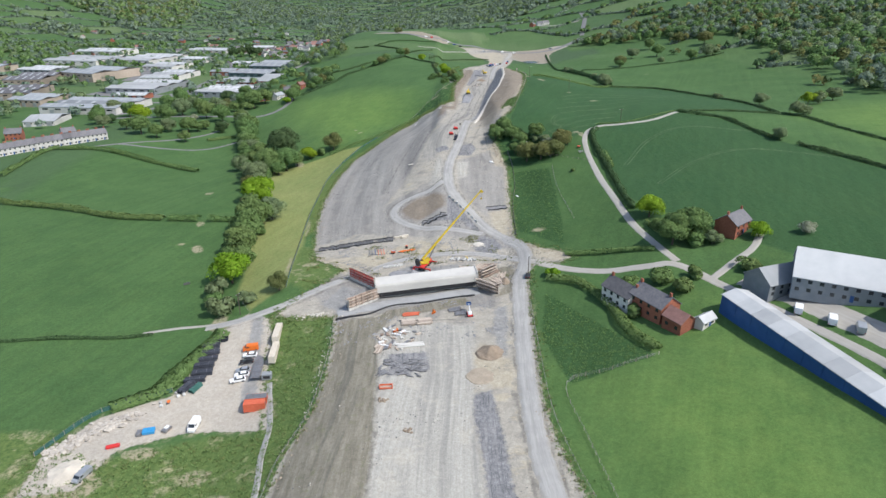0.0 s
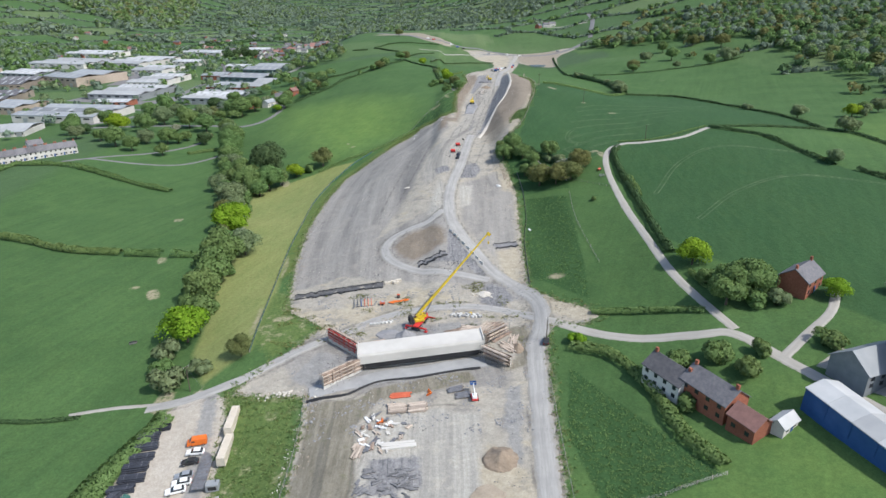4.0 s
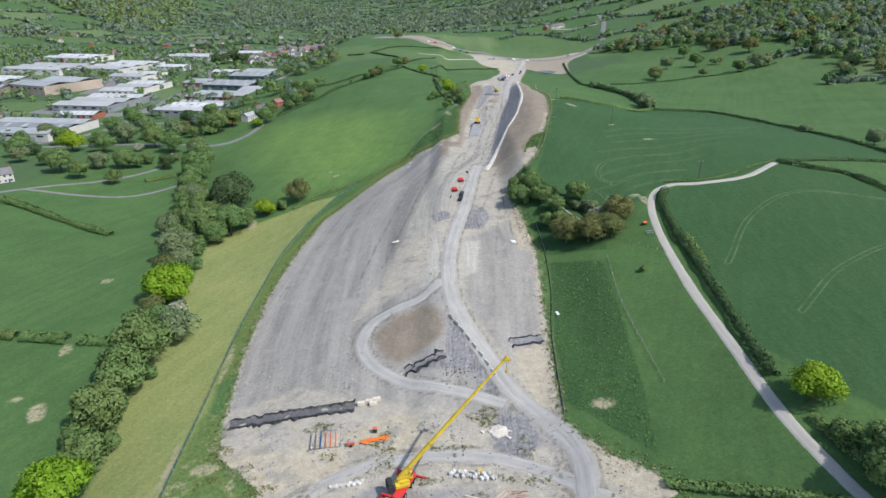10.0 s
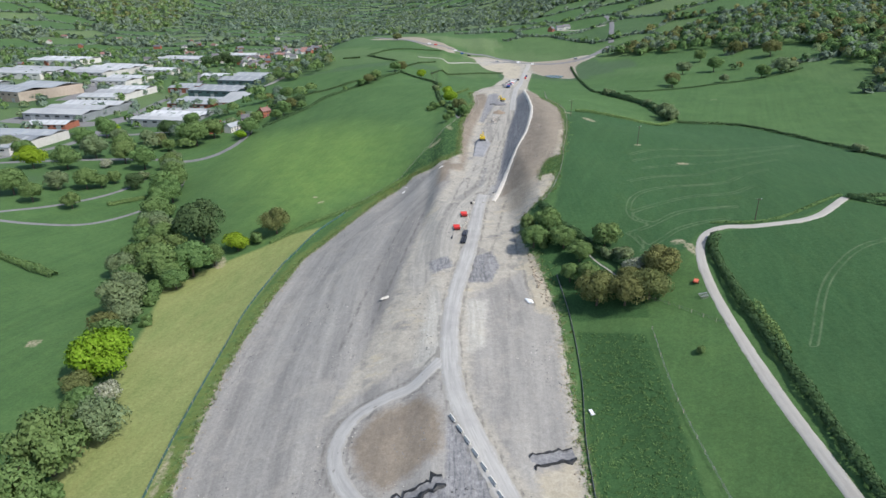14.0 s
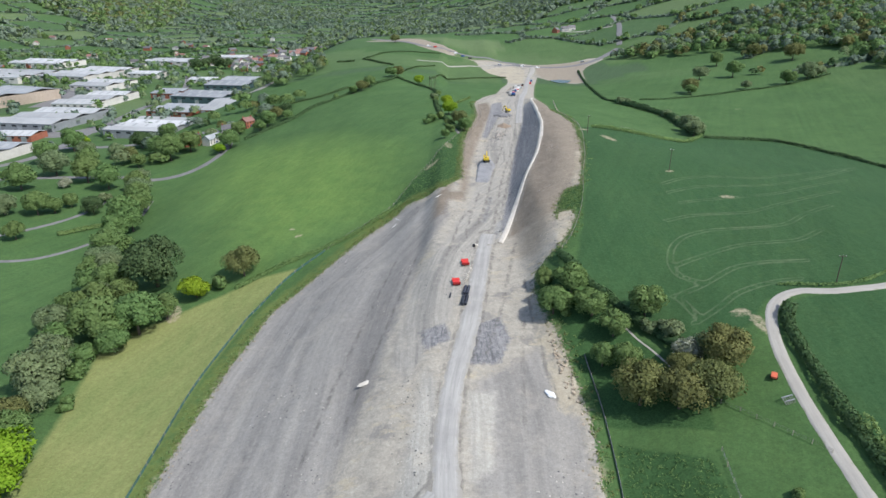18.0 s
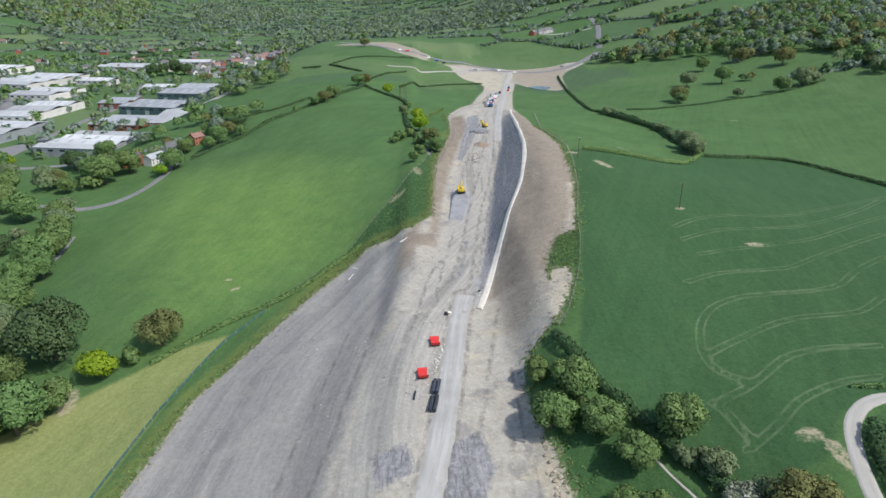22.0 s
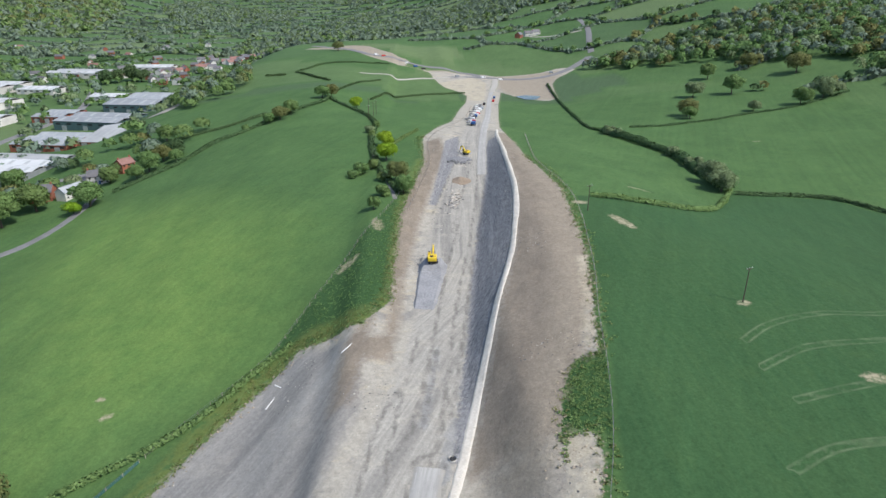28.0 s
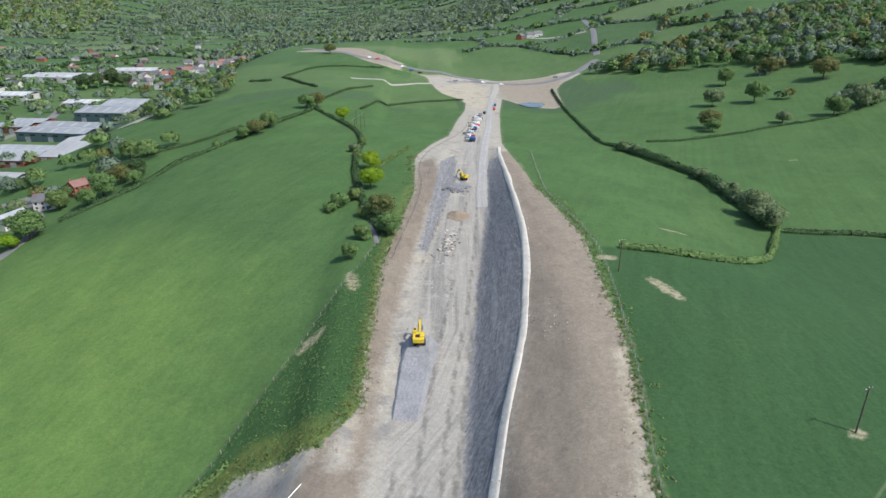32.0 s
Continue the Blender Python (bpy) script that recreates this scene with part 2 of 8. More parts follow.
def road_material(name, base, pale, dark, shoulder, track=1.15, edge=0.62):
    """A loose road surface: wheel paths, streaks along the road, and crumbled shoulders."""
    n = Nodes(name)
    across, along_, side = n.attr("across"), n.attr("along"), n.math("ABSOLUTE", n.attr("side"))
    v = n.add("ShaderNodeCombineXYZ")
    n.put(v.inputs[0], across)
    n.put(v.inputs[1], along_)
    v = v.outputs[0]
    c = n.mix(n.step(n.noise(0.6, 6, 0.7, (1.0, 0.05, 1.0), v), 0.34, 0.66), base, pale)
    c = n.mix(n.math("MULTIPLY", n.step(n.noise(7.0, 4, 0.6), 0.42, 0.66), 0.5), c, dark)
    off = n.math("ABSOLUTE", n.math("SUBTRACT", n.math("ABSOLUTE", across), track))
    wheel = n.math("MULTIPLY", n.step(off, 0.75, 0.2), n.step(n.noise(3.0, 5, 0.65, (1.0, 0.12, 1.0), v), 0.3, 0.6))
    c = n.mix(n.math("MULTIPLY", wheel, 0.55), c, pale)
    c = n.mix(n.math("MULTIPLY", n.step(n.noise(0.45, 6, 0.75, (1.0, 0.10, 1.0), v), 0.56, 0.68), 0.6), c, dark)
    rim = n.math("ADD", side, n.math("MULTIPLY", n.math("SUBTRACT", n.noise(1.8, 6, 0.72), 0.5), 1.3))
    c = n.mix(n.math("MULTIPLY", n.step(rim, edge, edge + 0.3), 0.85), c, shoulder)
    n.bump(n.noise(0.4, 6, 0.7), 0.5, 0.15)
    return n.done(c, 0.95, 0.0, 0.15)


M_GRAVEL = road_material("haul_gravel", (0.282, 0.279, 0.266), (0.385, 0.380, 0.360), (0.222, 0.220, 0.213), (0.275, 0.262, 0.232))
M_LANE = road_material("lane_surface", (0.315, 0.302, 0.272), (0.385, 0.370, 0.336), (0.275, 0.262, 0.232), (0.150, 0.185, 0.085), 0.85, 0.78)
M_ASPHALT = grit("asphalt", (0.15, 0.15, 0.152), (0.20, 0.20, 0.20), 0.8, 0.9, bump=0.2)
M_BARK = grit("bark", (0.07, 0.055, 0.04), (0.12, 0.10, 0.08), 0.3, 0.95, bump=0.6)
M_CONCRETE = grit("pale_concrete", (0.53, 0.515, 0.475), (0.57, 0.555, 0.515), 2.4, 0.85, bump=0.12)
M_PLATFORM = grit("stone_dust", (0.285, 0.292, 0.294), (0.335, 0.340, 0.338), 2.0, 0.95, bump=0.25)
M_RUBBLE = grit("broken_concrete", (0.36, 0.325, 0.275), (0.46, 0.425, 0.375), 0.5, 0.9, bump=0.5, vary=0.22)
M_BLACK = grit("black_membrane", (0.018, 0.019, 0.021), (0.035, 0.036, 0.038), 0.5, 0.55, bump=0.2)
M_STONE = grit("white_stone", (0.46, 0.43, 0.375), (0.58, 0.555, 0.50), 0.4, 0.9, bump=0.5, dirt=(0.48, 0.44, 0.37))
M_ROOF_PALE = grit("pale_sheet_roof", (0.36, 0.375, 0.38), (0.44, 0.45, 0.45), 5.0, 0.6, bump=0.05, vary=0.25)
M_ROOF_GREY = grit("grey_sheet_roof", (0.21, 0.23, 0.245), (0.28, 0.295, 0.305), 5.0, 0.6, bump=0.05, vary=0.25)
M_SLATE = grit("slate_roof", (0.10, 0.10, 0.11), (0.16, 0.155, 0.16), 0.8, 0.7, bump=0.3, vary=0.25)
M_BRICK = grit("red_brick", (0.25, 0.085, 0.05), (0.33, 0.13, 0.085), 0.5, 0.9, bump=0.2, vary=0.15)
M_RENDER = grit("white_render", (0.52, 0.505, 0.475), (0.60, 0.585, 0.55), 1.5, 0.9, bump=0.1, vary=0.12)
M_CLAD = grit("grey_cladding", (0.20, 0.22, 0.235), (0.27, 0.285, 0.295), 2.0, 0.6, bump=0.05, vary=0.2)
M_GLASS = grit("window_glass", (0.02, 0.025, 0.03), (0.04, 0.045, 0.05), 1.0, 0.12, bump=0.0, spec=0.6)
M_LEAF = leaves("leaf_green", (0.086, 0.142, 0.046), (0.115, 0.182, 0.062), (0.148, 0.222, 0.080))
M_LEAF_DARK = leaves("leaf_dark", (0.042, 0.078, 0.032), (0.060, 0.104, 0.042), (0.082, 0.132, 0.055))
M_LEAF_BRIGHT = leaves("leaf_bright", (0.115, 0.205, 0.012), (0.155, 0.260, 0.018), (0.20, 0.30, 0.03))
M_LEAF_OLIVE = leaves("leaf_olive", (0.100, 0.116, 0.042), (0.128, 0.145, 0.052), (0.162, 0.178, 0.068))
M_LEAF_GREY = leaves("leaf_grey", (0.108, 0.152, 0.072), (0.140, 0.190, 0.094), (0.178, 0.232, 0.120))
# bluish grey-green leaf: distance haze of the far woods put into the colour
M_LEAF_HAZE = leaves("leaf_haze", (0.112, 0.158, 0.112), (0.136, 0.187, 0.135), (0.166, 0.220, 0.162))
M_BLOSSOM = leaves("blossom_white", (0.30, 0.31, 0.24), (0.17, 0.20, 0.11), (0.42, 0.43, 0.36))


# ---- the lie of the land: height profiles along y at several x ----
SECTIONS = []


def section(x, *pairs):
    ys, zs = np.array(pairs[::2], float), np.array(pairs[1::2], float)
    SECTIONS.append((x, ys, zs))


section(-900, -300, -24, 400, -18, 900, -12, 1600, -6, 2200, -2)
section(-450, -300, -22, 200, -16, 400, -13, 660, -12, 800, -11, 1100, -10, 1600, -6, 2200, -2)
section(-260, -300, -18, 200, -14, 350, -12, 460, -7, 670, -11, 770, -11, 1070, -12, 1600, -4, 2200, -2)
section(-170, -300, -15, 150, -15, 300, -10, 397, -12, 480, -14, 664, -7, 790, 6, 1040, 16, 1300, 24, 1700, 8, 2200, 0)
section(-120, -300, -14, 150, -14, 225, -10, 296, -7.5, 350, -8, 420, -11, 480, -7, 600, 2, 790, 14, 1050, 22, 1300, 28, 1700, 10, 2200, 0)
section(-90, -300, -13, 140, -12.5, 225, -9, 300, -7, 350, -8, 413, -10, 470, -2, 600, 10, 790, 20, 1050, 24, 1300, 29, 1700, 12, 2200, 0)
section(-60, -300, -13, 150, -12, 215, -4, 270, -6, 350, -5, 412, -5, 478, 3, 560, 14, 650, 20, 800, 24, 1050, 24, 1260, 30, 1700, 14, 2200, 0)
section(-25, -300, -3, 200, -3, 250, -1.5, 350, 6, 420, 8, 472, 7, 520, 15, 570, 21, 650, 24, 720, 25, 850, 20, 1050, 20, 1260, 30, 1700, 16, 2200, 5)
section(-9, -300, -3, 200, -2.2, 250, 0, 290, 5, 350, 11.5, 390, 13.5, 420, 14, 450, 14.5, 472, 14.5, 495, 16.5, 520, 19, 570, 22.5, 650, 24, 720, 25, 850, 18, 1050, 18, 1260, 30, 1700, 17, 2200, 6)
section(0, -300, -3, 160, -2.2, 200, -1.3, 250, 2, 290, 8, 350, 13, 390, 17, 450, 19.5, 513, 23, 570, 25, 650, 24, 720, 24, 850, 14, 950, 9, 1050, 12, 1260, 28, 1700, 20, 2200, 8)
section(25, -300, -2, 150, -1, 200, 1.0, 245, 3, 290, 7.5, 340, 12, 390, 18, 422, 18.5, 470, 21, 513, 23, 600, 25, 652, 24, 720, 23, 850, 13, 950, 7, 1050, 8, 1300, 25, 1700, 22, 2200, 10)
section(38, -300, 1, 150, 1, 245, 6.5, 292, 7.6, 333, 11.7, 360, 18, 385, 25, 430, 28, 500, 29, 600, 28, 700, 24, 850, 12, 950, 6, 1050, 6, 1300, 25, 1700, 24, 2200, 10)
section(55, -300, 4, 150, 5, 245, 10, 300, 14, 358, 20.5, 400, 29, 466, 33.6, 530, 35, 620, 31, 706, 24.6, 850, 12, 950, 5, 1050, 5, 1300, 26, 1700, 26, 2200, 12)
section(80, -300, 9, 150, 10, 212, 15.5, 250, 18, 305, 20, 355, 26, 440, 31, 500, 35, 530, 35, 620, 30, 720, 21, 850, 11, 957, 4, 1100, 6, 1452, 30, 2200, 20)
section(145, -300, 22, 150, 22, 300, 29, 378, 33, 436, 31, 480, 28.5, 594, 19, 738, 15.8, 850, 9, 957, 4, 1100, 9, 1452, 36, 2200, 30)
section(220, -300, 32, 200, 32, 315, 33, 420, 29, 525, 22, 600, 18, 768, 17, 850, 17, 1000, 14, 1200, 25, 1500, 42, 2200, 50)
section(290, -300, 40, 200, 40, 315, 38, 525, 26, 650, 22, 770, 22, 870, 22, 1000, 26, 1200, 42, 1500, 58, 2200, 70)
section(500, -300, 60, 300, 62, 525, 52, 700, 50, 870, 60, 1100, 80, 1500, 105, 2200, 120)
section(1000, -300, 110, 500, 115, 900, 130, 1500, 150, 2200, 150)


def pchip(xs, ys, x):
    """Smooth interpolation with no overshoot; ys may hold rows."""
    h = np.diff(xs)
    d = np.diff(ys, axis=0) / (h if ys.ndim == 1 else h[:, None])
    m = np.zeros_like(ys)
    w = h[1:] + 2 * h[:-1], 2 * h[1:] + h[:-1]
    for i in range(1, len(xs) - 1):
        a, b = d[i - 1], d[i]
        same = a * b > 0
        m[i] = np.where(same, (w[0][i - 1] + w[1][i - 1]) / (w[0][i - 1] / np.where(same, a, 1) + w[1][i - 1] / np.where(same, b, 1)), 0)
    x = np.clip(x, xs[0], xs[-1])
    k = np.clip(np.searchsorted(xs, x) - 1, 0, len(h) - 1)
    return xs, h, k, m, x


def hermite(xs, ys, x):
    xs, h, k, m, x = pchip(xs, ys, x)
    t = (x - xs[k]) / h[k]
    return ((1 + 2 * t) * (1 - t) ** 2 * ys[k] + t * (1 - t) ** 2 * h[k] * m[k] + t * t * (3 - 2 * t) * ys[k + 1] + t * t * (t - 1) * h[k] * m[k + 1])


TABLE_Y = np.concatenate([np.arange(-300, 800, 10.0), np.arange(800, 2201, 25.0)])
TABLE_X = np.array([s[0] for s in SECTIONS], float)
TABLE = np.array([hermite(s[1], s[2], TABLE_Y) for s in SECTIONS])


def ramp(v, a, b):
    t = np.clip((v - a) / (b - a), 0, 1)
    return t * t * (3 - 2 * t)


def along(pts, v):
    """Value at v of a line through (v, value) pairs."""
    return np.interp(v, [p[0] for p in pts], [p[1] for p in pts])


def natural(x, y):
    """Height of the land without the earthworks."""
    x, y = np.asarray(x, float), np.asarray(y, float)
    fy = np.interp(y, TABLE_Y, np.arange(len(TABLE_Y)))
    j = np.clip(fy.astype(int), 0, len(TABLE_Y) - 2)
    u = fy - j
    xs, h, k, _, xc = pchip(TABLE_X, np.zeros(len(TABLE_X)), x)
    k2 = np.clip(np.stack([k - 1, k, k + 1, k + 2]), 0, len(TABLE_X) - 1)
    p = TABLE[k2, j] * (1 - u) + TABLE[k2, j + 1] * u
    t = (xc - xs[k]) / h[k]
    m0 = 0.7 * (p[2] - p[0]) / np.maximum(xs[k2[2]] - xs[k2[0]], 1) * h[k]
    m1 = 0.7 * (p[3] - p[1]) / np.maximum(xs[k2[3]] - xs[k2[1]], 1) * h[k]
    z = (1 + 2 * t) * (1 - t) ** 2 * p[1] + t * (1 - t) ** 2 * m0 + t * t * (3 - 2 * t) * p[2] + t * t * (t - 1) * m1
    # far hills on both sides of the valley, which closes in the distance
    axis = -0.17 * y - 60
    off = np.abs(x - axis)
    z = z + ramp(y, 1300, 3400) * (ramp(off, 150, 1700) * 190 + ramp(y, 2400, 4600) * 110)
    z = z + ramp(-x, 700, 1900) * ramp(y, 200, 1500) * 120
    return z


# ---- plan of the earthworks and fields ----
CUT_FLOOR = [(380, 16.5), (420, 18.2), (450, 19.5), (513, 22.3), (570, 23.0), (650, 23.5), (720, 22.0), (800, 17.0)]
CUT_TOE = [(400, 19), (422, 21), (443, 23.9), (467, 27.5), (502, 32.1), (542, 37.6), (605, 47.6), (694, 57.6), (740, 64.5)]
CUT_DITCH = [(400, 20.5), (422, 21.5), (432, 24.5), (453, 29.5), (476, 35.5), (507, 44), (562, 53), (599, 56), (689, 63), (740, 69)]
CUT_LEFT = [(400, -2), (434, 1), (454, 7), (479, 13), (513, 15), (548, 20), (606, 29), (654, 34), (740, 50)]


def height(x, y):
    """Height of the ground with the road cutting dug into it."""
    x, y = np.asarray(x, float), np.asarray(y, float)
    z = natural(x, y)
    w = ramp(y, 395, 440) * (1 - ramp(y, 690, 770))
    floor = along(CUT_FLOOR, y)
    toe, ditch, left = along(CUT_TOE, y), along(CUT_DITCH, y), along(CUT_LEFT, y)
    crest = natural(ditch, y)
    span = np.maximum(ditch - toe, 1.0)
    right = floor + np.clip((x - toe) / span, 0, 1) * np.maximum(crest - floor, 0)
    bank = floor + (z - floor) * ramp(left - x, 0, 9)
    cut = np.where(x < left, bank, np.where(x < ditch, right, z))
    z = z + (cut - z) * w
    # step down from the compound to the haul road level, and the ramp beside the loop
    return z


EARTH = [(-43, 40), (-41, 110), (-40, 122), (-36, 137), (-35, 155), (-36, 177), (-38, 191), (-60, 194), (-44, 219), (-40, 228), (-53, 240), (-57, 255),
         (-62, 287), (-65, 327), (-64, 372), (-59, 413), (-41, 441), (-25, 470), (-16, 483), (1, 479), (8, 490), (10, 554), (20, 630), (21, 693), (42, 761), (55, 861), (66, 932), (71, 984), (60, 1007), (50, 1031), (45, 1064), (21, 1060), (27, 1080), (67, 1122), (100, 1124), (116, 1098), (167, 1101),
         (195, 1113), (223, 1133), (222, 1113), (202, 1084), (176, 1054), (168, 1028), (156, 941), (143, 939), (131, 952), (112, 984), (108, 1000), (94, 915), (75, 770), (70, 729), (66, 610), (68, 550), (61.5, 490), (57.3, 469), (52.2, 446), (46.7, 444), (43, 436.6), (40.4, 426.4), (39.2, 419), (40.8, 424.1), (45.5, 424.3), (45.6, 419), (43.3, 410.4), (40, 404), (37, 399), (32, 395), (29, 391), (28, 383), (28.5, 374), (32, 360),
         (35, 332), (33, 301), (31, 267), (30.5, 242), (38.6, 230), (45, 225), (49, 217.5), (43, 215), (36, 218), (32, 212), (30, 190)]
EARTH += [(28, 157), (27, 136), (28, 120), (31, 103), (33, 40)]
GREY = [(-57, 259), (-62, 287), (-65, 327), (-64, 372), (-59, 413), (-41, 441), (-21, 482), (0, 474), (3, 447), (-7, 414), (-12, 378), (-16, 350), (-22, 320), (-29, 295), (-26, 270), (-22, 262), (-40, 266)]
GREY_RIGHT = [(8, 300), (10, 345), (30, 360), (33, 330), (30, 285), (25, 262), (16, 276)]
GREY_LOOP = [(-30, 262), (-29, 296), (-22, 304), (-8, 312), (-2, 318), (0, 306), (8, 286), (16, 264), (24, 250), (30, 236), (26, 236), (15, 244), (6, 250), (-12, 256)]
GREY_YARD = [(-52, 212), (-38, 220), (-30, 214), (-24, 196), (-36, 190)]
GREY_BRIDGE = [(-34, 192), (-24, 200), (12, 203), (20, 197), (18, 190), (0, 194), (-20, 190)]
GREY_CRANE = [(-18, 214), (-14, 224), (12, 226), (14, 216), (0, 212)]
SLOPE_EDGE = [(424, 40), (437, 43), (446, 50), (469, 57), (490, 61.5), (550, 68), (610, 66), (700, 70)]
SLOPE_ROWS = [float(y) for y in range(426, 700, 16)]


def slope_band(lo, hi):
    """An outline on the upper slope, between two shares of the way from the ditch to the field."""
    d, e = along(CUT_DITCH, SLOPE_ROWS), along(SLOPE_EDGE, SLOPE_ROWS)
    return list(zip(d + (e - d) * lo, SLOPE_ROWS)) + list(zip(d + (e - d) * hi, SLOPE_ROWS))[::-1]


BROWN = slope_band(0.04, 1.0)
BUFF = slope_band(0.62, 1.0)
BROWN_LEFT = [(7, 500), (9, 554), (20, 630), (22, 680), (30, 690), (33, 650), (25, 606), (17, 548), (12, 505)]
BROWN_BANK = [(12.5, 530), (7, 529), (8.5, 495), (7.2, 474), (1.6, 473), (-3.4, 466), (8.8, 463), (11.2, 483)]
BUFF_LOW = [(26, 424), (33, 432), (41, 428), (37, 414), (31, 402), (26, 408)]
MUD = [(-41, 60), (-39, 122), (-36, 140), (-34, 160), (-36, 188), (-23, 188), (-19, 193), (-4, 197), (8, 199), (10, 194), (-2, 191), (-17, 187), (-22, 176), (-19, 157), (-18, 138), (-17, 120), (-16, 60)]
MUD_TRENCH = [(20, 220), (27, 221), (27, 210), (24, 199), (18, 197), (22, 204), (24, 211)]
SLATE = [(-38, 213), (-30, 210), (-24, 203), (-18, 203), (12, 206), (18, 200), (8, 200.5), (-16, 195.5), (-23, 193), (-34, 193), (-44, 199)]
SLATE_BACK = [(-18, 226), (-10, 230), (-2, 224), (6, 226), (8, 216), (-6, 214), (-16, 218)]
SLATE_YARD = [(-68, 197), (-64, 197), (-59, 172), (-55, 150), (-59, 150), (-64, 172)]
SLATE_POOL = [(21.5, 442), (24, 442.6), (22.4, 433), (20.3, 424.7), (18.5, 425), (19.9, 433)]
SLATE_STRIP = [(20.8, 468), (18.7, 452), (16.6, 439), (15.4, 440), (17.3, 453), (19.6, 468)]
SLATE_TRACK = [(16, 176), (18, 190), (22, 190), (20, 172), (19, 160), (17, 162)]
SCRUFF = [(-62, 196), (-40, 192), (-37, 160), (-38, 140), (-42, 112), (-44, 90), (-75, 90), (-112, 100), (-135, 118), (-126, 142), (-110, 141), (-90, 128), (-63, 138), (-50, 136), (-56, 160)]
SCRUFF_MID = [(-64, 260), (-56, 256), (-52, 238), (-42, 227), (-52, 210), (-62, 222)]
BROWN_ISLAND = [(-20.6, 287), (-15.2, 295.5), (-4.3, 298), (0.3, 292), (1.3, 280.6), (-5.2, 275.3), (-11.8, 272), (-17.7, 278)]
TAN = [(23, 254), (21, 273), (30, 277), (30, 244), (38, 231), (45, 225.5), (49, 217.5), (43, 217), (35, 224), (31, 234)]
TAN_LEFT = [(-54, 244), (-36, 240), (-10, 252), (6, 240), (-12, 234), (-40, 226), (-52, 236)]
TAN_CREST = [(37, 400), (39, 416), (40.8, 424.1), (45.5, 424.3), (45.6, 419), (43.3, 410.4), (40, 404)]
TAN_RIM = [(59, 490), (54.5, 466), (50, 450), (51.5, 447), (56.6, 468), (61, 490)]
BROWN_BERM = [(-4, 446), (-3, 472), (4, 484), (3, 470), (1, 448)]
TAN_JUNCTION = [(66, 940), (72, 983), (60, 1007), (50, 1031), (45, 1066), (90, 1104), (100, 1070), (92, 1000), (84, 940)]
TAN_SLIP = [(112, 984), (131, 952), (156, 941), (168, 1028), (176, 1054), (202, 1084), (190, 1100), (116, 1096), (108, 1040)]
BROW = [(-154, 1275), (-119, 1250), (-89, 1244), (-64, 1214), (-34, 1152), (-10, 1128), (15, 1132), (53, 1128), (87, 1131), (69, 1150), (28, 1164), (1, 1175), (-30, 1225), (-50, 1290), (-80, 1300), (-110, 1275), (-140, 1300)]
TAN_SHELF = [(29, 370), (32, 364), (35.5, 357), (35, 343), (34.5, 333), (29, 335), (27.5, 348), (26.5, 365)]
PALE = [(-16, 60), (-17, 120), (-18, 138), (-19, 157), (-21, 176), (-8, 184), (10, 180), (9, 160), (8, 130), (12, 60)]
PALE_CUT = [(2, 423), (4.3, 434), (9.1, 452.6), (12, 463), (15, 483), (16, 513), (22, 548), (30, 600), (36, 650), (44, 700), (55, 760), (64, 745), (57, 690), (47, 605), (37, 542), (31.5, 502), (27, 467), (23.4, 443), (20.5, 425), (14, 412), (9, 395), (3, 370), (-8, 345), (-12, 356), (-8, 400)]
PALE_TRACK = [(-7, 310), (-3, 350), (0, 345), (2, 305)]
SLOPE_Y = [float(y) for y in range(430, 700, 18)]
ROCK_SLOPE = [(float(along(CUT_TOE, y)) - 0.6, y) for y in SLOPE_Y] + [(float(along(CUT_DITCH, y)) - 0.4, y) for y in SLOPE_Y[::-1]]
ROCK_BOWL = [(21, 570), (27, 620), (33, 680), (42, 700), (38, 650), (30, 606), (24, 570)]
ROCK_TIP = [(2.4, 291.4), (6, 287.5), (12, 271), (16.6, 259.3), (14.4, 252), (9.1, 265), (1.4, 266), (-8.9, 268.4), (-5, 271.6), (1.8, 272), (2.1, 283.3)]
ROCK_PATCH = [(7, 351.6), (9.5, 368), (17.3, 371.7), (19.6, 362), (16, 351.7)]
ROCK_PATCH_LEFT = [(-5, 366), (2, 369), (4, 362), (-3, 358)]
ROCK_JUNCTION = [(13, 244), (17, 250), (22, 246), (25, 238), (19, 232), (13, 237)]
ROCK_HEAP = [(-16, 152), (-17, 164), (-5, 165), (-4, 155)]
ROCK_SOUTH = [(8.3, 142), (13.4, 144.4), (15, 127.5), (15.6, 110), (17, 96), (10, 96), (9.4, 119.5), (7.9, 132.4)]
BEIGE_SOUTH = [(8, 159), (13, 145), (21, 145), (21, 158), (12, 168)]
KHAKI = [(-70, 200), (-80, 218), (-84, 244), (-90, 271), (-92, 287), (-95, 308), (-104, 360), (-114, 400), (-93, 424), (-72, 440), (-58, 443), (-67, 420), (-71, 372), (-69, 302), (-63, 258), (-60, 215)]
RANK = [(39, 325), (55, 315), (54, 289), (51, 251), (48, 228), (32, 250), (34, 285)]
RANK_LEFT = [(-34, 474), (-27, 482), (-12, 512), (4, 557), (13, 595), (12, 560), (9, 510), (8, 490), (1, 479), (-12, 481)]
RANK_SOUTH = [(36, 196), (60, 150), (35, 144), (31, 170)]
RANK_EAST = [(52.4, 446), (46.7, 444), (43, 436.6), (40.4, 426), (46, 425), (48.3, 422.4), (52.4, 440), (55.8, 458), (54, 452)]
RANK_COPSE = [(30, 388), (40, 372), (60, 340), (58, 322), (38, 330), (33, 362)]
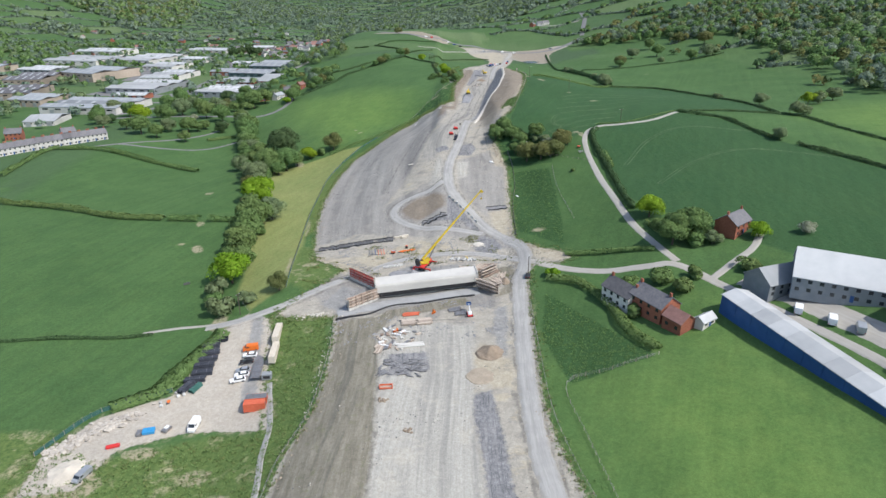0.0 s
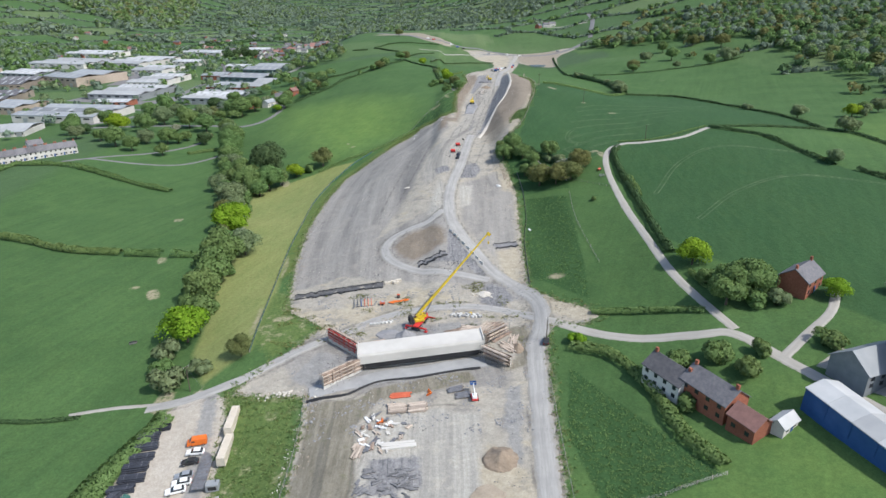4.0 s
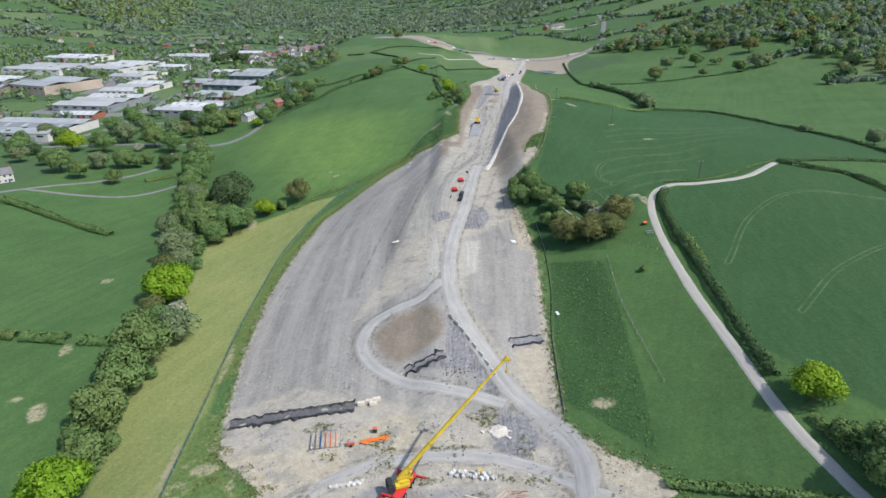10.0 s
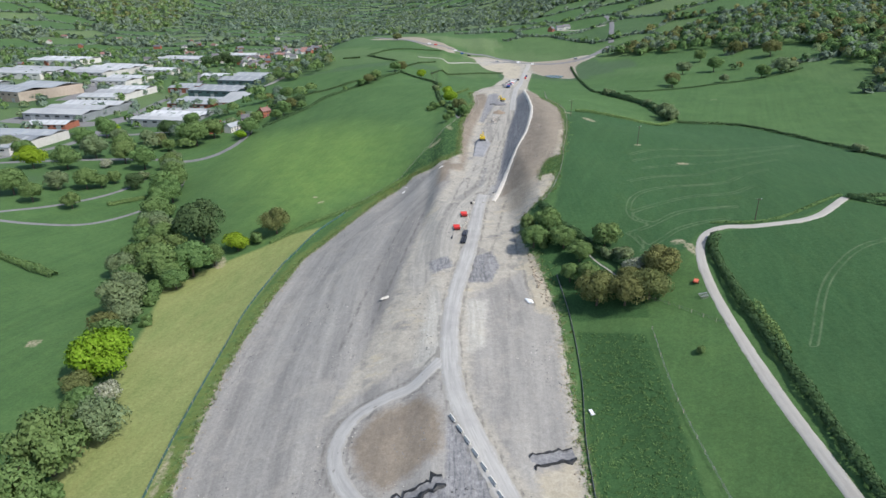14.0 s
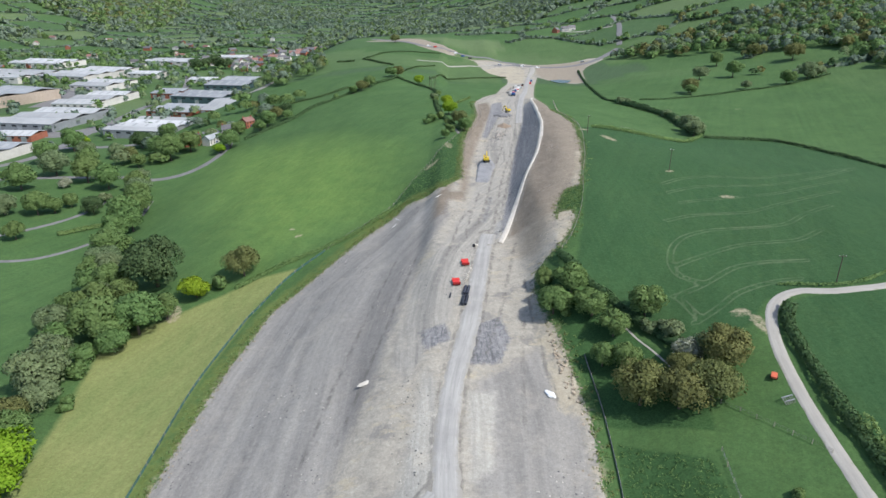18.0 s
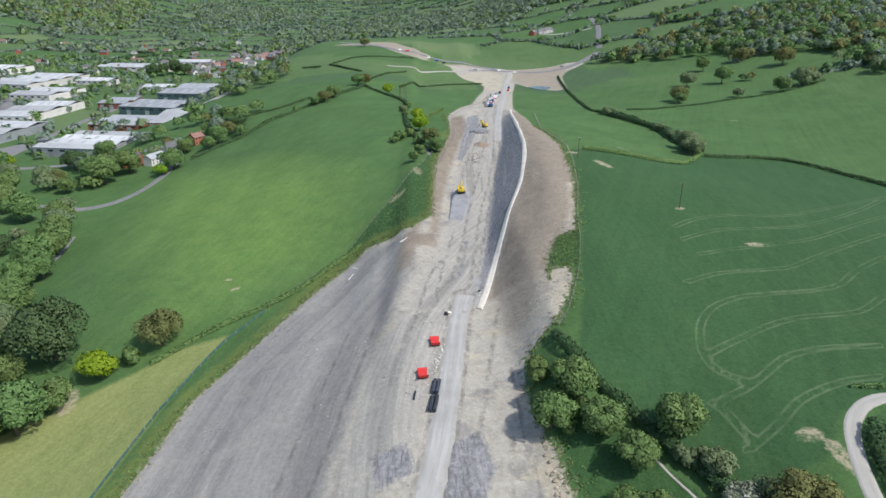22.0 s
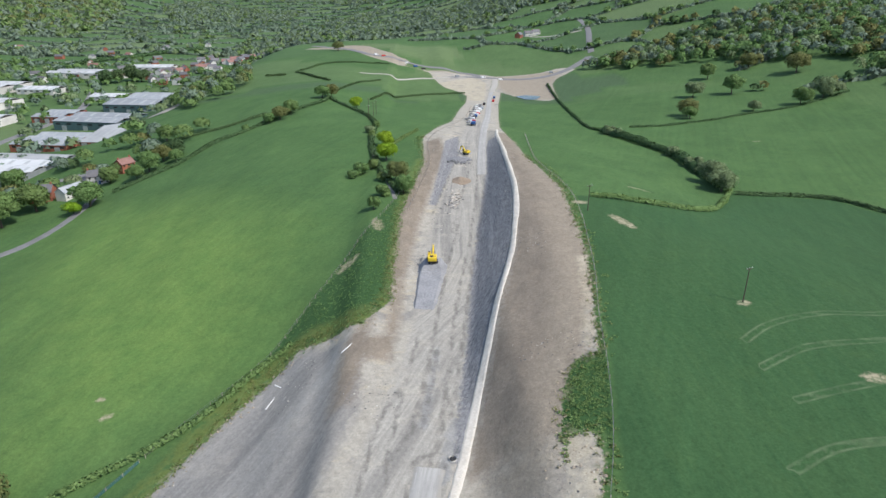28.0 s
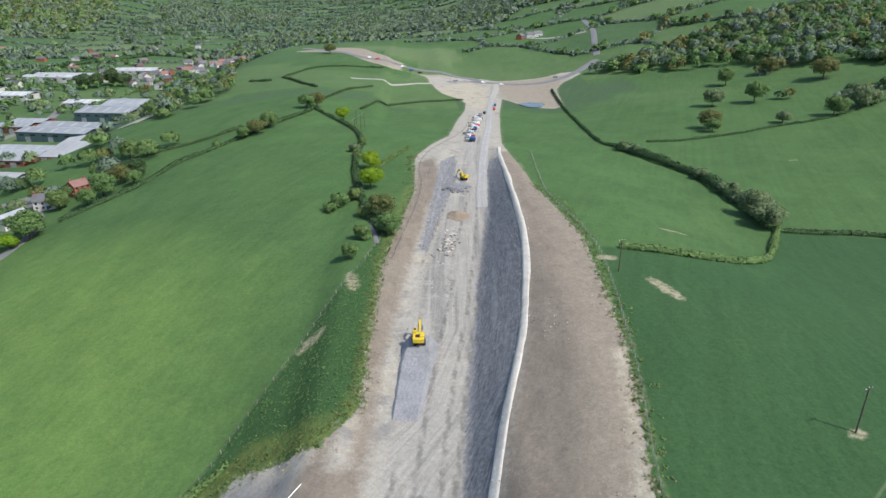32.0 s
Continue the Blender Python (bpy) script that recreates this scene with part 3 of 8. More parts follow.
CROP = [(84, 351), (88, 358.5), (95, 361.5), (117, 361.5), (134, 372), (142, 378), (160, 359), (164.5, 327), (173, 301), (188, 260), (200, 150), (118, 190), (90, 236), (80, 256), (82, 300), (83, 330)]
CROP_NORTH = [(40, 384), (46, 408), (49, 422), (53, 440), (56.5, 458), (63, 490), (71, 541), (92, 539), (110, 542), (125, 552), (139, 571), (155, 594), (194, 583), (204, 540), (207, 509), (212, 442), (207, 386), (180, 387), (146, 381), (134, 375), (117, 364.5), (100, 365), (84, 361), (77, 352), (70, 349), (62, 350), (56, 357), (48, 370), (42.5, 380)]
BRIGHT = [(-78, 450), (-140, 560), (-150, 640), (-80, 612), (-34, 560), (-32, 486)]
BRIGHT_RIGHT = [(38, 143), (60, 149), (84, 166), (96, 116), (100, 60), (38, 60)]
BRIGHT_EAST = [(217, 366), (256, 410), (300, 426), (300, 300), (222, 307), (221, 341)]
COMPOUND = [(-77, 190), (-79, 173), (-81, 156), (-89, 152), (-99, 146), (-106, 132), (-104, 116), (-90, 118), (-87, 132), (-73, 139), (-63, 140), (-48, 137), (-48, 146), (-54, 158), (-58, 184), (-62, 194), (-70, 198)]
VERGE_PATCH = [(-66, 270), (-70, 327), (-70, 372), (-64, 418), (-44, 448), (-31, 476), (-16, 491), (4, 488), (7, 500), (8, 560), (17, 640), (20, 640), (11, 560), (10, 490), (1, 478), (-14, 480), (-40, 438), (-58, 411), (-63, 372), (-64, 327), (-61, 280)]
DARK_BAND = [(-22, 318), (-16.3, 344), (-16.3, 370), (-11.7, 386.6), (-6.4, 411), (-1.5, 432), (3, 456), (-3, 452), (-8.5, 441), (-17.6, 412), (-23, 382), (-24, 350)]
PALE_CHURNED = [(7.5, 341), (14, 341), (12.5, 318), (8, 314)]


def sdist(poly, x, y):
    """Signed distance to a closed outline, positive inside."""
    p = np.array(poly, float)
    best = np.full(x.shape, 1e18)
    inside = np.zeros(x.shape, bool)
    for (x0, y0), (x1, y1) in zip(p, np.roll(p, -1, 0)):
        dx, dy = x1 - x0, y1 - y0
        t = np.clip(((x - x0) * dx + (y - y0) * dy) / max(dx * dx + dy * dy, 1e-9), 0, 1)
        best = np.minimum(best, (x - x0 - t * dx) ** 2 + (y - y0 - t * dy) ** 2)
        cross = (y0 > y) != (y1 > y)
        inside ^= cross & (x < dx * (y - y0) / (dy if dy else 1e-9) + x0)
    return np.where(inside, 1, -1) * np.sqrt(best)


REGIONS = {
    "earth": [EARTH, COMPOUND, BROW], "grey": [GREY, GREY_RIGHT, GREY_LOOP, GREY_YARD, GREY_BRIDGE, GREY_CRANE], "brown": [BROWN, BROWN_LEFT, BROWN_ISLAND, BROWN_BANK, BROWN_BERM], "buff": [BUFF, BUFF_LOW, TAN_SLIP, BROW],
    "tan": [TAN, TAN_LEFT, TAN_CREST, TAN_RIM, TAN_JUNCTION, TAN_SHELF, BEIGE_SOUTH], "pale": [PALE, PALE_TRACK, PALE_CHURNED], "formation": [PALE_CUT], "rock": [ROCK_SLOPE, ROCK_BOWL, ROCK_TIP, ROCK_PATCH, ROCK_PATCH_LEFT, ROCK_HEAP, ROCK_SOUTH, ROCK_JUNCTION],
    "khaki": [KHAKI], "mud": [MUD, MUD_TRENCH], "slate": [SLATE, SLATE_BACK, SLATE_TRACK, SLATE_YARD, SLATE_POOL, SLATE_STRIP], "yard": [COMPOUND], "scruff": [SCRUFF, SCRUFF_MID], "rank": [RANK, RANK_LEFT, RANK_SOUTH, RANK_COPSE, RANK_EAST], "crop": [CROP, CROP_NORTH], "bright": [BRIGHT, BRIGHT_RIGHT, BRIGHT_EAST], "verge": [VERGE_PATCH], "dark_band": [DARK_BAND]}


def ellipse(x, y, a, b, turn=0.0):
    t, c, s = np.arange(8) * math.pi / 4, math.cos(turn), math.sin(turn)
    return [(x + a * math.cos(k) * c - b * math.sin(k) * s, y + a * math.cos(k) * s + b * math.sin(k) * c) for k in t]


# worn patches of bare earth in the fields, and the wheel lines through the crop
REGIONS["bare"] = [ellipse(x, y, a, b, t) for x, y, a, b, t in [(104, 436, 2.4, 1.6, 0), (92.3, 465, 1.9, 1.2, 0.4), (40.5, 247, 3.0, 2.0, 0), (-137, 349, 2.4, 3.4, 0), (-122, 294, 1.8, 4.5, 0.3), (-122, 268, 2.2, 1.2, 0), (-112, 262, 2.4, 5, 0.5), (-99, 420, 3.0, 7, 0.3),
                                                               (79, 515, 2.0, 7, 0.3), (70, 533, 3, 2, 0), (102, 566, 1.0, 5, 1.4), (-67, 477, 1.6, 1.0, 0), (-63, 470, 2, 1, 0.5), (-55, 236, 3.5, 2.2, 0), (76, 357, 2.4, 1.5, 0), (79, 350, 1.5, 6, 0.2), (-6, 520, 5, 2, 0.9), (2, 545, 2, 6, 0.2)]]
REGIONS["bare"] += [ellipse(-66, 285, 0.8, 12, 0.1), ellipse(-64, 236, 1.0, 12, 0.1), ellipse(-96, 118, 12, 7, 0.2), ellipse(-62, 122, 4, 3), ellipse(-80, 131, 5, 2.4), ellipse(-55, 112, 5, 3), ellipse(222, 700, 3, 1.5), ellipse(-80, 195, 3, 5)]
TRAMS = [[(84, 449), (94, 456), (109, 461), (126, 462), (145, 472), (163, 483), (191, 502)],
         [(83, 440), (97, 447), (111, 449), (125, 451), (142, 460), (161, 474), (188, 498)],
         [(84, 430), (96, 433), (110, 436), (124, 440), (142, 451), (166, 467)],
         [(74, 413), (85, 418), (98, 419), (106, 420), (117, 426), (133, 435), (150, 445)],
         [(136, 425), (122, 416), (112, 408), (104, 406), (94, 406), (85, 405), (77, 401), (71, 394), (68, 387), (67, 382), (68, 377), (72, 373), (74, 372)],
         [(119, 401), (110, 395), (104, 394), (95, 394), (87, 392), (77, 387), (67, 382)],
         [(105, 380), (97, 381), (90, 381), (83, 379), (76, 374), (71, 371), (65, 369)],
         [(63, 370), (65, 366), (66, 361), (67, 357)],
         [(98, 370), (91, 370), (84, 368), (78, 365), (73, 361), (68, 358), (64, 356)],
         [(90, 300), (110, 330), (135, 345), (165, 330)], [(96, 268), (120, 290), (150, 300), (180, 280)]]
# dark seams along edges and ruts; one marks the tan shelf's unbuilt scarp
SEAMS = [[(31.5, 521), (25.4, 483), (21.4, 450), (18, 425)], [(34, 521), (28.3, 483), (24.8, 460), (22.1, 443)], [(20.2, 467), (18, 452), (16, 440)], [(10.4, 452), (6.7, 440), (4.8, 427), (2, 410)], [(22.6, 461), (19, 437), (16, 425)], [(14.6, 439.7), (10.7, 433.5), (8.8, 428), (10, 424)], [(36, 530), (44, 585), (50, 640)], [(33, 527), (41, 585), (47, 640)], [(25.8, 391), (26.5, 365), (27.5, 348), (29, 335)], [(-37, 189), (-25, 188), (-21, 193), (-16, 195), (-4, 198), (7, 200)], [(-18, 186), (-19, 157), (-18, 138), (-17, 120), (-16, 60)], [(19, 144), (20, 128), (20, 112), (21, 90)], [(30, 150), (31, 120), (33, 90)],
         [(24, 196), (28, 206), (28, 218), (24, 222)], [(-50, 214), (-36, 224), (-20, 232), (-4, 238)], [(12, 240), (18, 244), (22, 242)], [(-22, 330), (-14, 380), (-8, 420)], [(-30, 320), (-24, 370), (-16, 420)], [(20, 330), (22, 356), (24, 372)],
         [(12, 352), (18, 376), (22, 398), (26, 420)], [(14, 440), (19, 470), (24, 505), (31, 548)], [(22, 560), (31, 610), (40, 660)], [(9, 430), (12, 452), (16, 476)], [(28, 540), (36, 590), (44, 640)], [(-14, 180), (-2, 184), (8, 184)]]


def line_dist(pts, x, y, cut_ends=False):
    """Distance to a line; past its ends it counts as far if asked."""
    best = np.full(x.shape, 1e18)
    p = np.array(pts, float)
    last = len(p) - 2
    for i, ((x0, y0), (x1, y1)) in enumerate(zip(p[:-1], p[1:])):
        dx, dy = x1 - x0, y1 - y0
        raw = ((x - x0) * dx + (y - y0) * dy) / (dx * dx + dy * dy)
        t = np.clip(raw, 0, 1)
        d = (x - x0 - t * dx) ** 2 + (y - y0 - t * dy) ** 2
        if cut_ends and i in (0, last):
            d = np.where((raw < 0) & (i == 0) | (raw > 1) & (i == last), 3600.0, d)
        best = np.minimum(best, d)
    return np.sqrt(best)


# ---- the ground, one sheet to the far hills ----
def spread(a, b, fine, far_lo, far_hi, grow=1.09):
    mid = list(np.arange(a, b + 0.01, fine))
    lo, s = [a], fine
    while lo[-1] > far_lo:
        s *= grow
        lo.append(lo[-1] - min(s, 45))
    hi, s = [mid[-1]], fine
    while hi[-1] < far_hi:
        s *= grow
        hi.append(hi[-1] + min(s, 45))
    return np.array(lo[:0:-1] + mid + hi[1:])


def sheet(name, xs, ys, zs, material):
    """A grid mesh with smooth faces."""
    ny, nx = zs.shape
    gx, gy = np.meshgrid(xs, ys)
    me = bpy.data.meshes.new(name)
    co = np.stack([gx, gy, zs], -1).reshape(-1, 3)
    i = (np.arange(ny - 1)[:, None] * nx + np.arange(nx - 1)).ravel()
    faces = np.stack([i, i + 1, i + nx + 1, i + nx], 1)
    me.vertices.add(len(co))
    me.vertices.foreach_set("co", co.ravel().astype(np.float32))
    me.loops.add(faces.size)
    me.loops.foreach_set("vertex_index", faces.ravel().astype(np.int32))
    me.polygons.add(len(faces))
    me.polygons.foreach_set("loop_start", np.arange(0, faces.size, 4, dtype=np.int32))
    me.polygons.foreach_set("use_smooth", np.ones(len(faces), bool))
    me.update(calc_edges=True)
    me.materials.append(material)
    return new(name, me), gx.ravel(), gy.ravel()


def catmull(pts, step):
    """Points every `step` metres on a smooth line through pts."""
    p = np.array(pts, float)
    p = np.vstack([2 * p[0] - p[1], p, 2 * p[-1] - p[-2]])
    out = []
    for i in range(1, len(p) - 2):
        n = max(2, int(np.hypot(*(p[i + 1] - p[i])[:2]) / step))
        for t in np.arange(n) / n:
            out.append(0.5 * (2 * p[i] + (p[i + 1] - p[i - 1]) * t + (2 * p[i - 1] - 5 * p[i] + 4 * p[i + 1] - p[i + 2]) * t * t + (3 * p[i] - p[i - 1] - 3 * p[i + 1] + p[i + 2]) * t ** 3))
    out.append(p[-2])
    return np.array(out)


GX = spread(-112, 176, 1.2, -2600, 2400)
GY = spread(96, 700, 1.4, -260, 4900)
gx, gy = np.meshgrid(GX, GY)
gz = height(gx, gy)
near = np.exp(-(np.maximum(np.abs(gx) - 100, 0) / 60) ** 2) * (gy < 760) * (gy > 60)
inside = np.max([sdist(p, gx, gy) for p in REGIONS["earth"]], axis=0)
rough = np.random.default_rng(3).normal(size=gz.shape)
rough = (rough + np.roll(rough, 1, 0) + np.roll(rough, 1, 1) + np.roll(rough, (1, 1), (0, 1))) / 4
gz = gz + near * np.where(inside > 0.5, 0.13, 0.05) * rough
ground, vx, vy = sheet("ground", GX, GY, gz, M_GROUND)
tagged(ground, "green pasture and bare grey earthworks on a hillside", "ground", kind="structure")
for key, polys in REGIONS.items():
    a = ground.data.attributes.new(key, "FLOAT", "POINT")
    a.data.foreach_set("value", np.max([sdist(p, vx, vy) for p in polys], axis=0).astype(np.float32))
# running coordinates of the earthworks: across from edge to edge, and along
LANE_LEFT = [(40, -43), (110, -41), (155, -35), (191, -38), (215, -50), (255, -57), (287, -62), (327, -65), (372, -64), (413, -59), (441, -41), (470, -25), (490, -5), (520, 8), (554, 10), (630, 20), (693, 26), (776, 45), (900, 66), (984, 74)]
LANE_RIGHT = [(40, 33), (120, 28), (190, 30), (244, 30), (301, 33), (332, 35), (374, 30), (391, 31), (420, 38), (457, 51), (491, 61), (550, 68), (610, 68), (774, 80), (950, 98)]
lo_edge, hi_edge = along(LANE_LEFT, vy), along(LANE_RIGHT, vy)
for key, value in (("lane_across", 80 * (vx - lo_edge) / (hi_edge - lo_edge)), ("lane_along", vy)):
    a = ground.data.attributes.new(key, "FLOAT", "POINT")
    a.data.foreach_set("value", value.astype(np.float32))
a = ground.data.attributes.new("tram", "FLOAT", "POINT")
tram = np.full(vx.shape, 60.0)
m = (vx > 55) & (vx < 200) & (vy > 255) & (vy < 505)
tram[m] = np.min([line_dist(catmull(p, 2.0), vx[m], vy[m], True) for p in TRAMS], axis=0)
a.data.foreach_set("value", tram.astype(np.float32))
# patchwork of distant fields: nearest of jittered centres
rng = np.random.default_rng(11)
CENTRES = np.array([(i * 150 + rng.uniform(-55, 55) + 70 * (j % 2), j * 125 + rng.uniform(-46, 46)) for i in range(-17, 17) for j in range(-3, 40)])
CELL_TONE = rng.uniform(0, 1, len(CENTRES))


def cell_of(x, y):
    best, second, idx = np.full(x.shape, 1e9), np.full(x.shape, 1e9), np.zeros(x.shape, int)
    for k, (cx, cy) in enumerate(CENTRES):
        m = (np.abs(x - cx) < 240) & (np.abs(y - cy) < 240)
        d = np.hypot(x[m] - cx, y[m] - cy)
        b, s, q = best[m], second[m], idx[m]
        closer = d < b
        second[m] = np.where(closer, b, np.minimum(s, d))
        best[m], idx[m] = np.where(closer, d, b), np.where(closer, k, q)
    return idx, second - best


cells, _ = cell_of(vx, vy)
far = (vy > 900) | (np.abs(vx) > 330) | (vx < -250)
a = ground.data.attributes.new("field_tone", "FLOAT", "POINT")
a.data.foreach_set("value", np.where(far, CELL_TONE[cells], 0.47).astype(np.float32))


def ground_z(x, y):
    return float(height(x, y))


# ---- helpers for meshes ----
def from_arrays(name, verts, faces, material, smooth=False):
    me = bpy.data.meshes.new(name)
    me.from_pydata([tuple(v) for v in verts], [], [tuple(f) for f in faces])
    me.materials.append(material)
    if smooth:
        me.polygons.foreach_set("use_smooth", np.ones(len(me.polygons), bool))
    return me


def ribbon(name, pts, width, material, label, category, lift=0.20, wander=0.5, seed=1, kind="structure"):
    """A strip of road with uneven edges that lies on the ground."""
    r = np.random.default_rng(seed)
    c = catmull(pts, 1.6)
    d = np.gradient(c, axis=0)
    d /= np.linalg.norm(d, axis=1)[:, None]
    nrm = np.stack([d[:, 1], -d[:, 0]], 1)
    k = 7
    verts, faces = [], []
    wl, wr = (np.convolve(r.normal(size=len(c) + 10), np.ones(11) / 11, "valid") * wander for _ in range(2))
    for i in range(len(c)):
        for j in range(k):
            s = (j / (k - 1) - 0.5) * width
            s += wr[i] if j == k - 1 else (-wl[i] if j == 0 else 0)
            q = c[i] + nrm[i] * s
            edge = 0.3 if j in (0, k - 1) else 0.0
            verts.append((q[0], q[1], lift - edge - (0.06 if j in (2, 4) else 0)))
    verts = np.array(verts)
    verts[:, 2] += height(verts[:, 0], verts[:, 1])
    for i in range(len(c) - 1):
        for j in range(k - 1):
            a0 = i * k + j
            faces.append((a0, a0 + 1, a0 + k + 1, a0 + k))
    me = from_arrays(name, verts, faces, material, True)
    side = np.tile(np.linspace(-1, 1, k), len(c))
    run = np.repeat(np.concatenate([[0], np.cumsum(np.hypot(*np.diff(c, axis=0).T))]), k)
    for key, value in (("side", side), ("across", side * width / 2), ("along", run)):
        me.attributes.new(key, "FLOAT", "POINT").data.foreach_set("value", value.astype(np.float32))
    return tagged(new(name, me), label, category, kind=kind)


HAUL = [(26, 30), (25, 90), (24.5, 104), (23.2, 118.6), (23.4, 141), (25.2, 170), (28, 206), (30.8, 216), (32.3, 228), (30.5, 238), (24.8, 248), (19.6, 256.4), (15, 267), (11, 277), (7, 288), (3.6, 301), (2.6, 315), (3, 331), (5, 349), (9.5, 373), (13, 400), (14.8, 415), (17, 429)]
CUT_LINE = [(17, 429), (22.8, 461), (28, 490), (35, 535), (44, 598), (55, 690), (72, 810), (90, 950), (98, 1000)]
ribbon("cutting_road", [(46, 612), (55, 690), (72, 810), (90, 950), (98, 1000)], 5.4, M_GRAVEL, "pale stone road through the upper cutting", "road", seed=17)
ribbon("haul_road", HAUL, 6.2, M_GRAVEL, "pale grey crushed stone haul road, rutted by trucks", "road", seed=2)
LOOP = [(17, 252), (7.4, 256.3), (-4.6, 261), (-14.4, 267.6), (-21.5, 276.6), (-24, 286.5), (-20.8, 295.6), (-13.5, 300), (-6.3, 303), (0.4, 311)]
ribbon("loop_track", LOOP, 4.6, M_GRAVEL, "grey gravel loop track round a mound", "road", 0.18, seed=3)
ribbon("cross_lane", [(122, 60), (112, 118), (105, 145), (97, 165), (88, 182), (80, 195), (71, 198), (55, 204), (45, 210), (35, 219), (31, 222)], 4.0, M_LANE, "pale lane that leads to the site", "road", 0.16, seed=4)
SITE_LANE = [(33, 220), (27.7, 226.4), (18, 232), (10, 234.5), (1, 235.3), (-12, 235.5), (-23, 231), (-30, 225), (-38, 219), (-45, 213), (-52, 206), (-60, 199.5), (-72, 194.5), (-84, 193)]
ribbon("site_lane", SITE_LANE, 4.6, M_GRAVEL, "dusty grey lane that crosses the site", "road", 0.13, seed=10)
ribbon("farm_lane", [(81, 197), (78.3, 208), (76.9, 215), (75.2, 226), (74.4, 240), (74.5, 258), (74.8, 284), (75.9, 310), (77, 330), (79.4, 346), (84.8, 358.5), (93, 364), (104, 362.5), (123, 365), (142, 381)], 3.2, M_LANE, "narrow pale farm lane between grass verges", "road", 0.2, 0.25, seed=5)
ribbon("valley_road", [(-330, 590), (-260, 600), (-208, 605), (-186, 600), (-169, 613), (-160, 643), (-164, 680), (-190, 720)], 6.5, M_ASPHALT, "grey asphalt valley road below the pasture", "road", 0.2, 0.1, seed=6)
ribbon("foot_track", [(-53, 160), (-51, 152), (-49, 145), (-47, 137), (-46, 125), (-44, 113), (-42, 90)], 2.2, M_GRAVEL, "narrow grey gravel path through rough grass", "path", 0.14, 0.4, seed=7)
ribbon("field_track", [(-82, 194.3), (-91, 194.5), (-99, 193.5), (-106, 192)], 1.6, M_LANE, "thin pale track between field hedges", "path", 0.14, 0.6, seed=8)
ribbon("copse_path", [(48.5, 359.5), (50.5, 354), (53, 348.6), (56.3, 339), (58.4, 331)], 0.6, M_LANE, "narrow worn path below the copse hedge", "path", 0.12, 0.3, seed=13)
ribbon("valley_lane", [(-262, 462), (-238, 482), (-220, 497.5), (-206, 518), (-198, 538), (-196, 560)], 3.2, M_ASPHALT, "pale lane at the edge of a valley field", "road", 0.16, 0.2, seed=14)
ribbon("stone_platform", [(-37, 192.6), (-30, 194.6), (-24, 196.4), (-16, 199.4), (-6, 200.4), (5, 202.2), (13, 203)], 5.6, M_PLATFORM, "smooth grey stone dust platform in front of the underpass", "platform", 0.22, 0.4, seed=15)
ribbon("platform_edge", [(-37, 188.6), (-32.7, 189.6), (-25.6, 190.6), (-21.9, 193.6), (-16.8, 196.2), (-6.1, 197.5), (5.8, 199.4), (11.3, 199.7)], 0.7, M_BLACK, "ragged black membrane edge of the platform", "membrane", 0.42, 0.7, seed=16)
a = ground.data.attributes.new("seam", "FLOAT", "POINT")
seam = np.full(vx.shape, 60.0)
m = (np.abs(vx) < 90) & (vy > 50) & (vy < 720)
seam[m] = np.min([line_dist(catmull(p, 3.0), vx[m], vy[m]) for p in SEAMS] + [np.abs(line_dist(catmull(HAUL, 5.0), vx[m], vy[m]) - 3.1)] + [np.abs(line_dist(catmull(LOOP, 3.0), vx[m], vy[m]) - 2.7), np.abs(line_dist(catmull(SITE_LANE, 3.0), vx[m], vy[m]) - 2.7)], axis=0)
a.data.foreach_set("value", seam.astype(np.float32))


# ---- trees, bushes, hedges and woods ----
def leaf_mesh(name, centres, normals, sizes, material, seed=0):
    """Many small leaf clumps, each an island of its own."""
    r = np.random.default_rng(seed)
    n = len(centres)
    nrm = normals + r.normal(size=(n, 3)) * 0.55
    nrm /= np.linalg.norm(nrm, axis=1)[:, None] + 1e-9
    u = np.cross(nrm, r.normal(size=(n, 3)))
    u /= np.linalg.norm(u, axis=1)[:, None] + 1e-9
    v = np.cross(nrm, u)
    s = sizes[:, None] * r.uniform(0.6, 1.3, (n, 1))
    a, b = r.uniform(0.7, 1.2, (n, 1)), r.uniform(0.5, 1.0, (n, 1))
    co = np.stack([centres - u * s * a - v * s * 0.6, centres + u * s * a - v * s * 0.6 - nrm * s * 0.25, centres + v * s * (b + 0.6) - nrm * s * 0.2], 1).reshape(-1, 3)
    me = bpy.data.meshes.new(name)
    me.vertices.add(3 * n)
    me.vertices.foreach_set("co", co.ravel().astype(np.float32))
    me.loops.add(3 * n)
    me.loops.foreach_set("vertex_index", np.arange(3 * n, dtype=np.int32))
    me.polygons.add(n)
    me.polygons.foreach_set("loop_start", np.arange(0, 3 * n, 3, dtype=np.int32))
    me.update(calc_edges=True)
    soft = normals / (np.linalg.norm(normals, axis=1)[:, None] + 1e-9) + 0.35 * nrm + np.array([0, 0, 0.25])
    soft /= np.linalg.norm(soft, axis=1)[:, None] + 1e-9
    me.normals_split_custom_set_from_vertices(np.repeat(soft, 3, axis=0).tolist())
    me.materials.append(material)
    return me


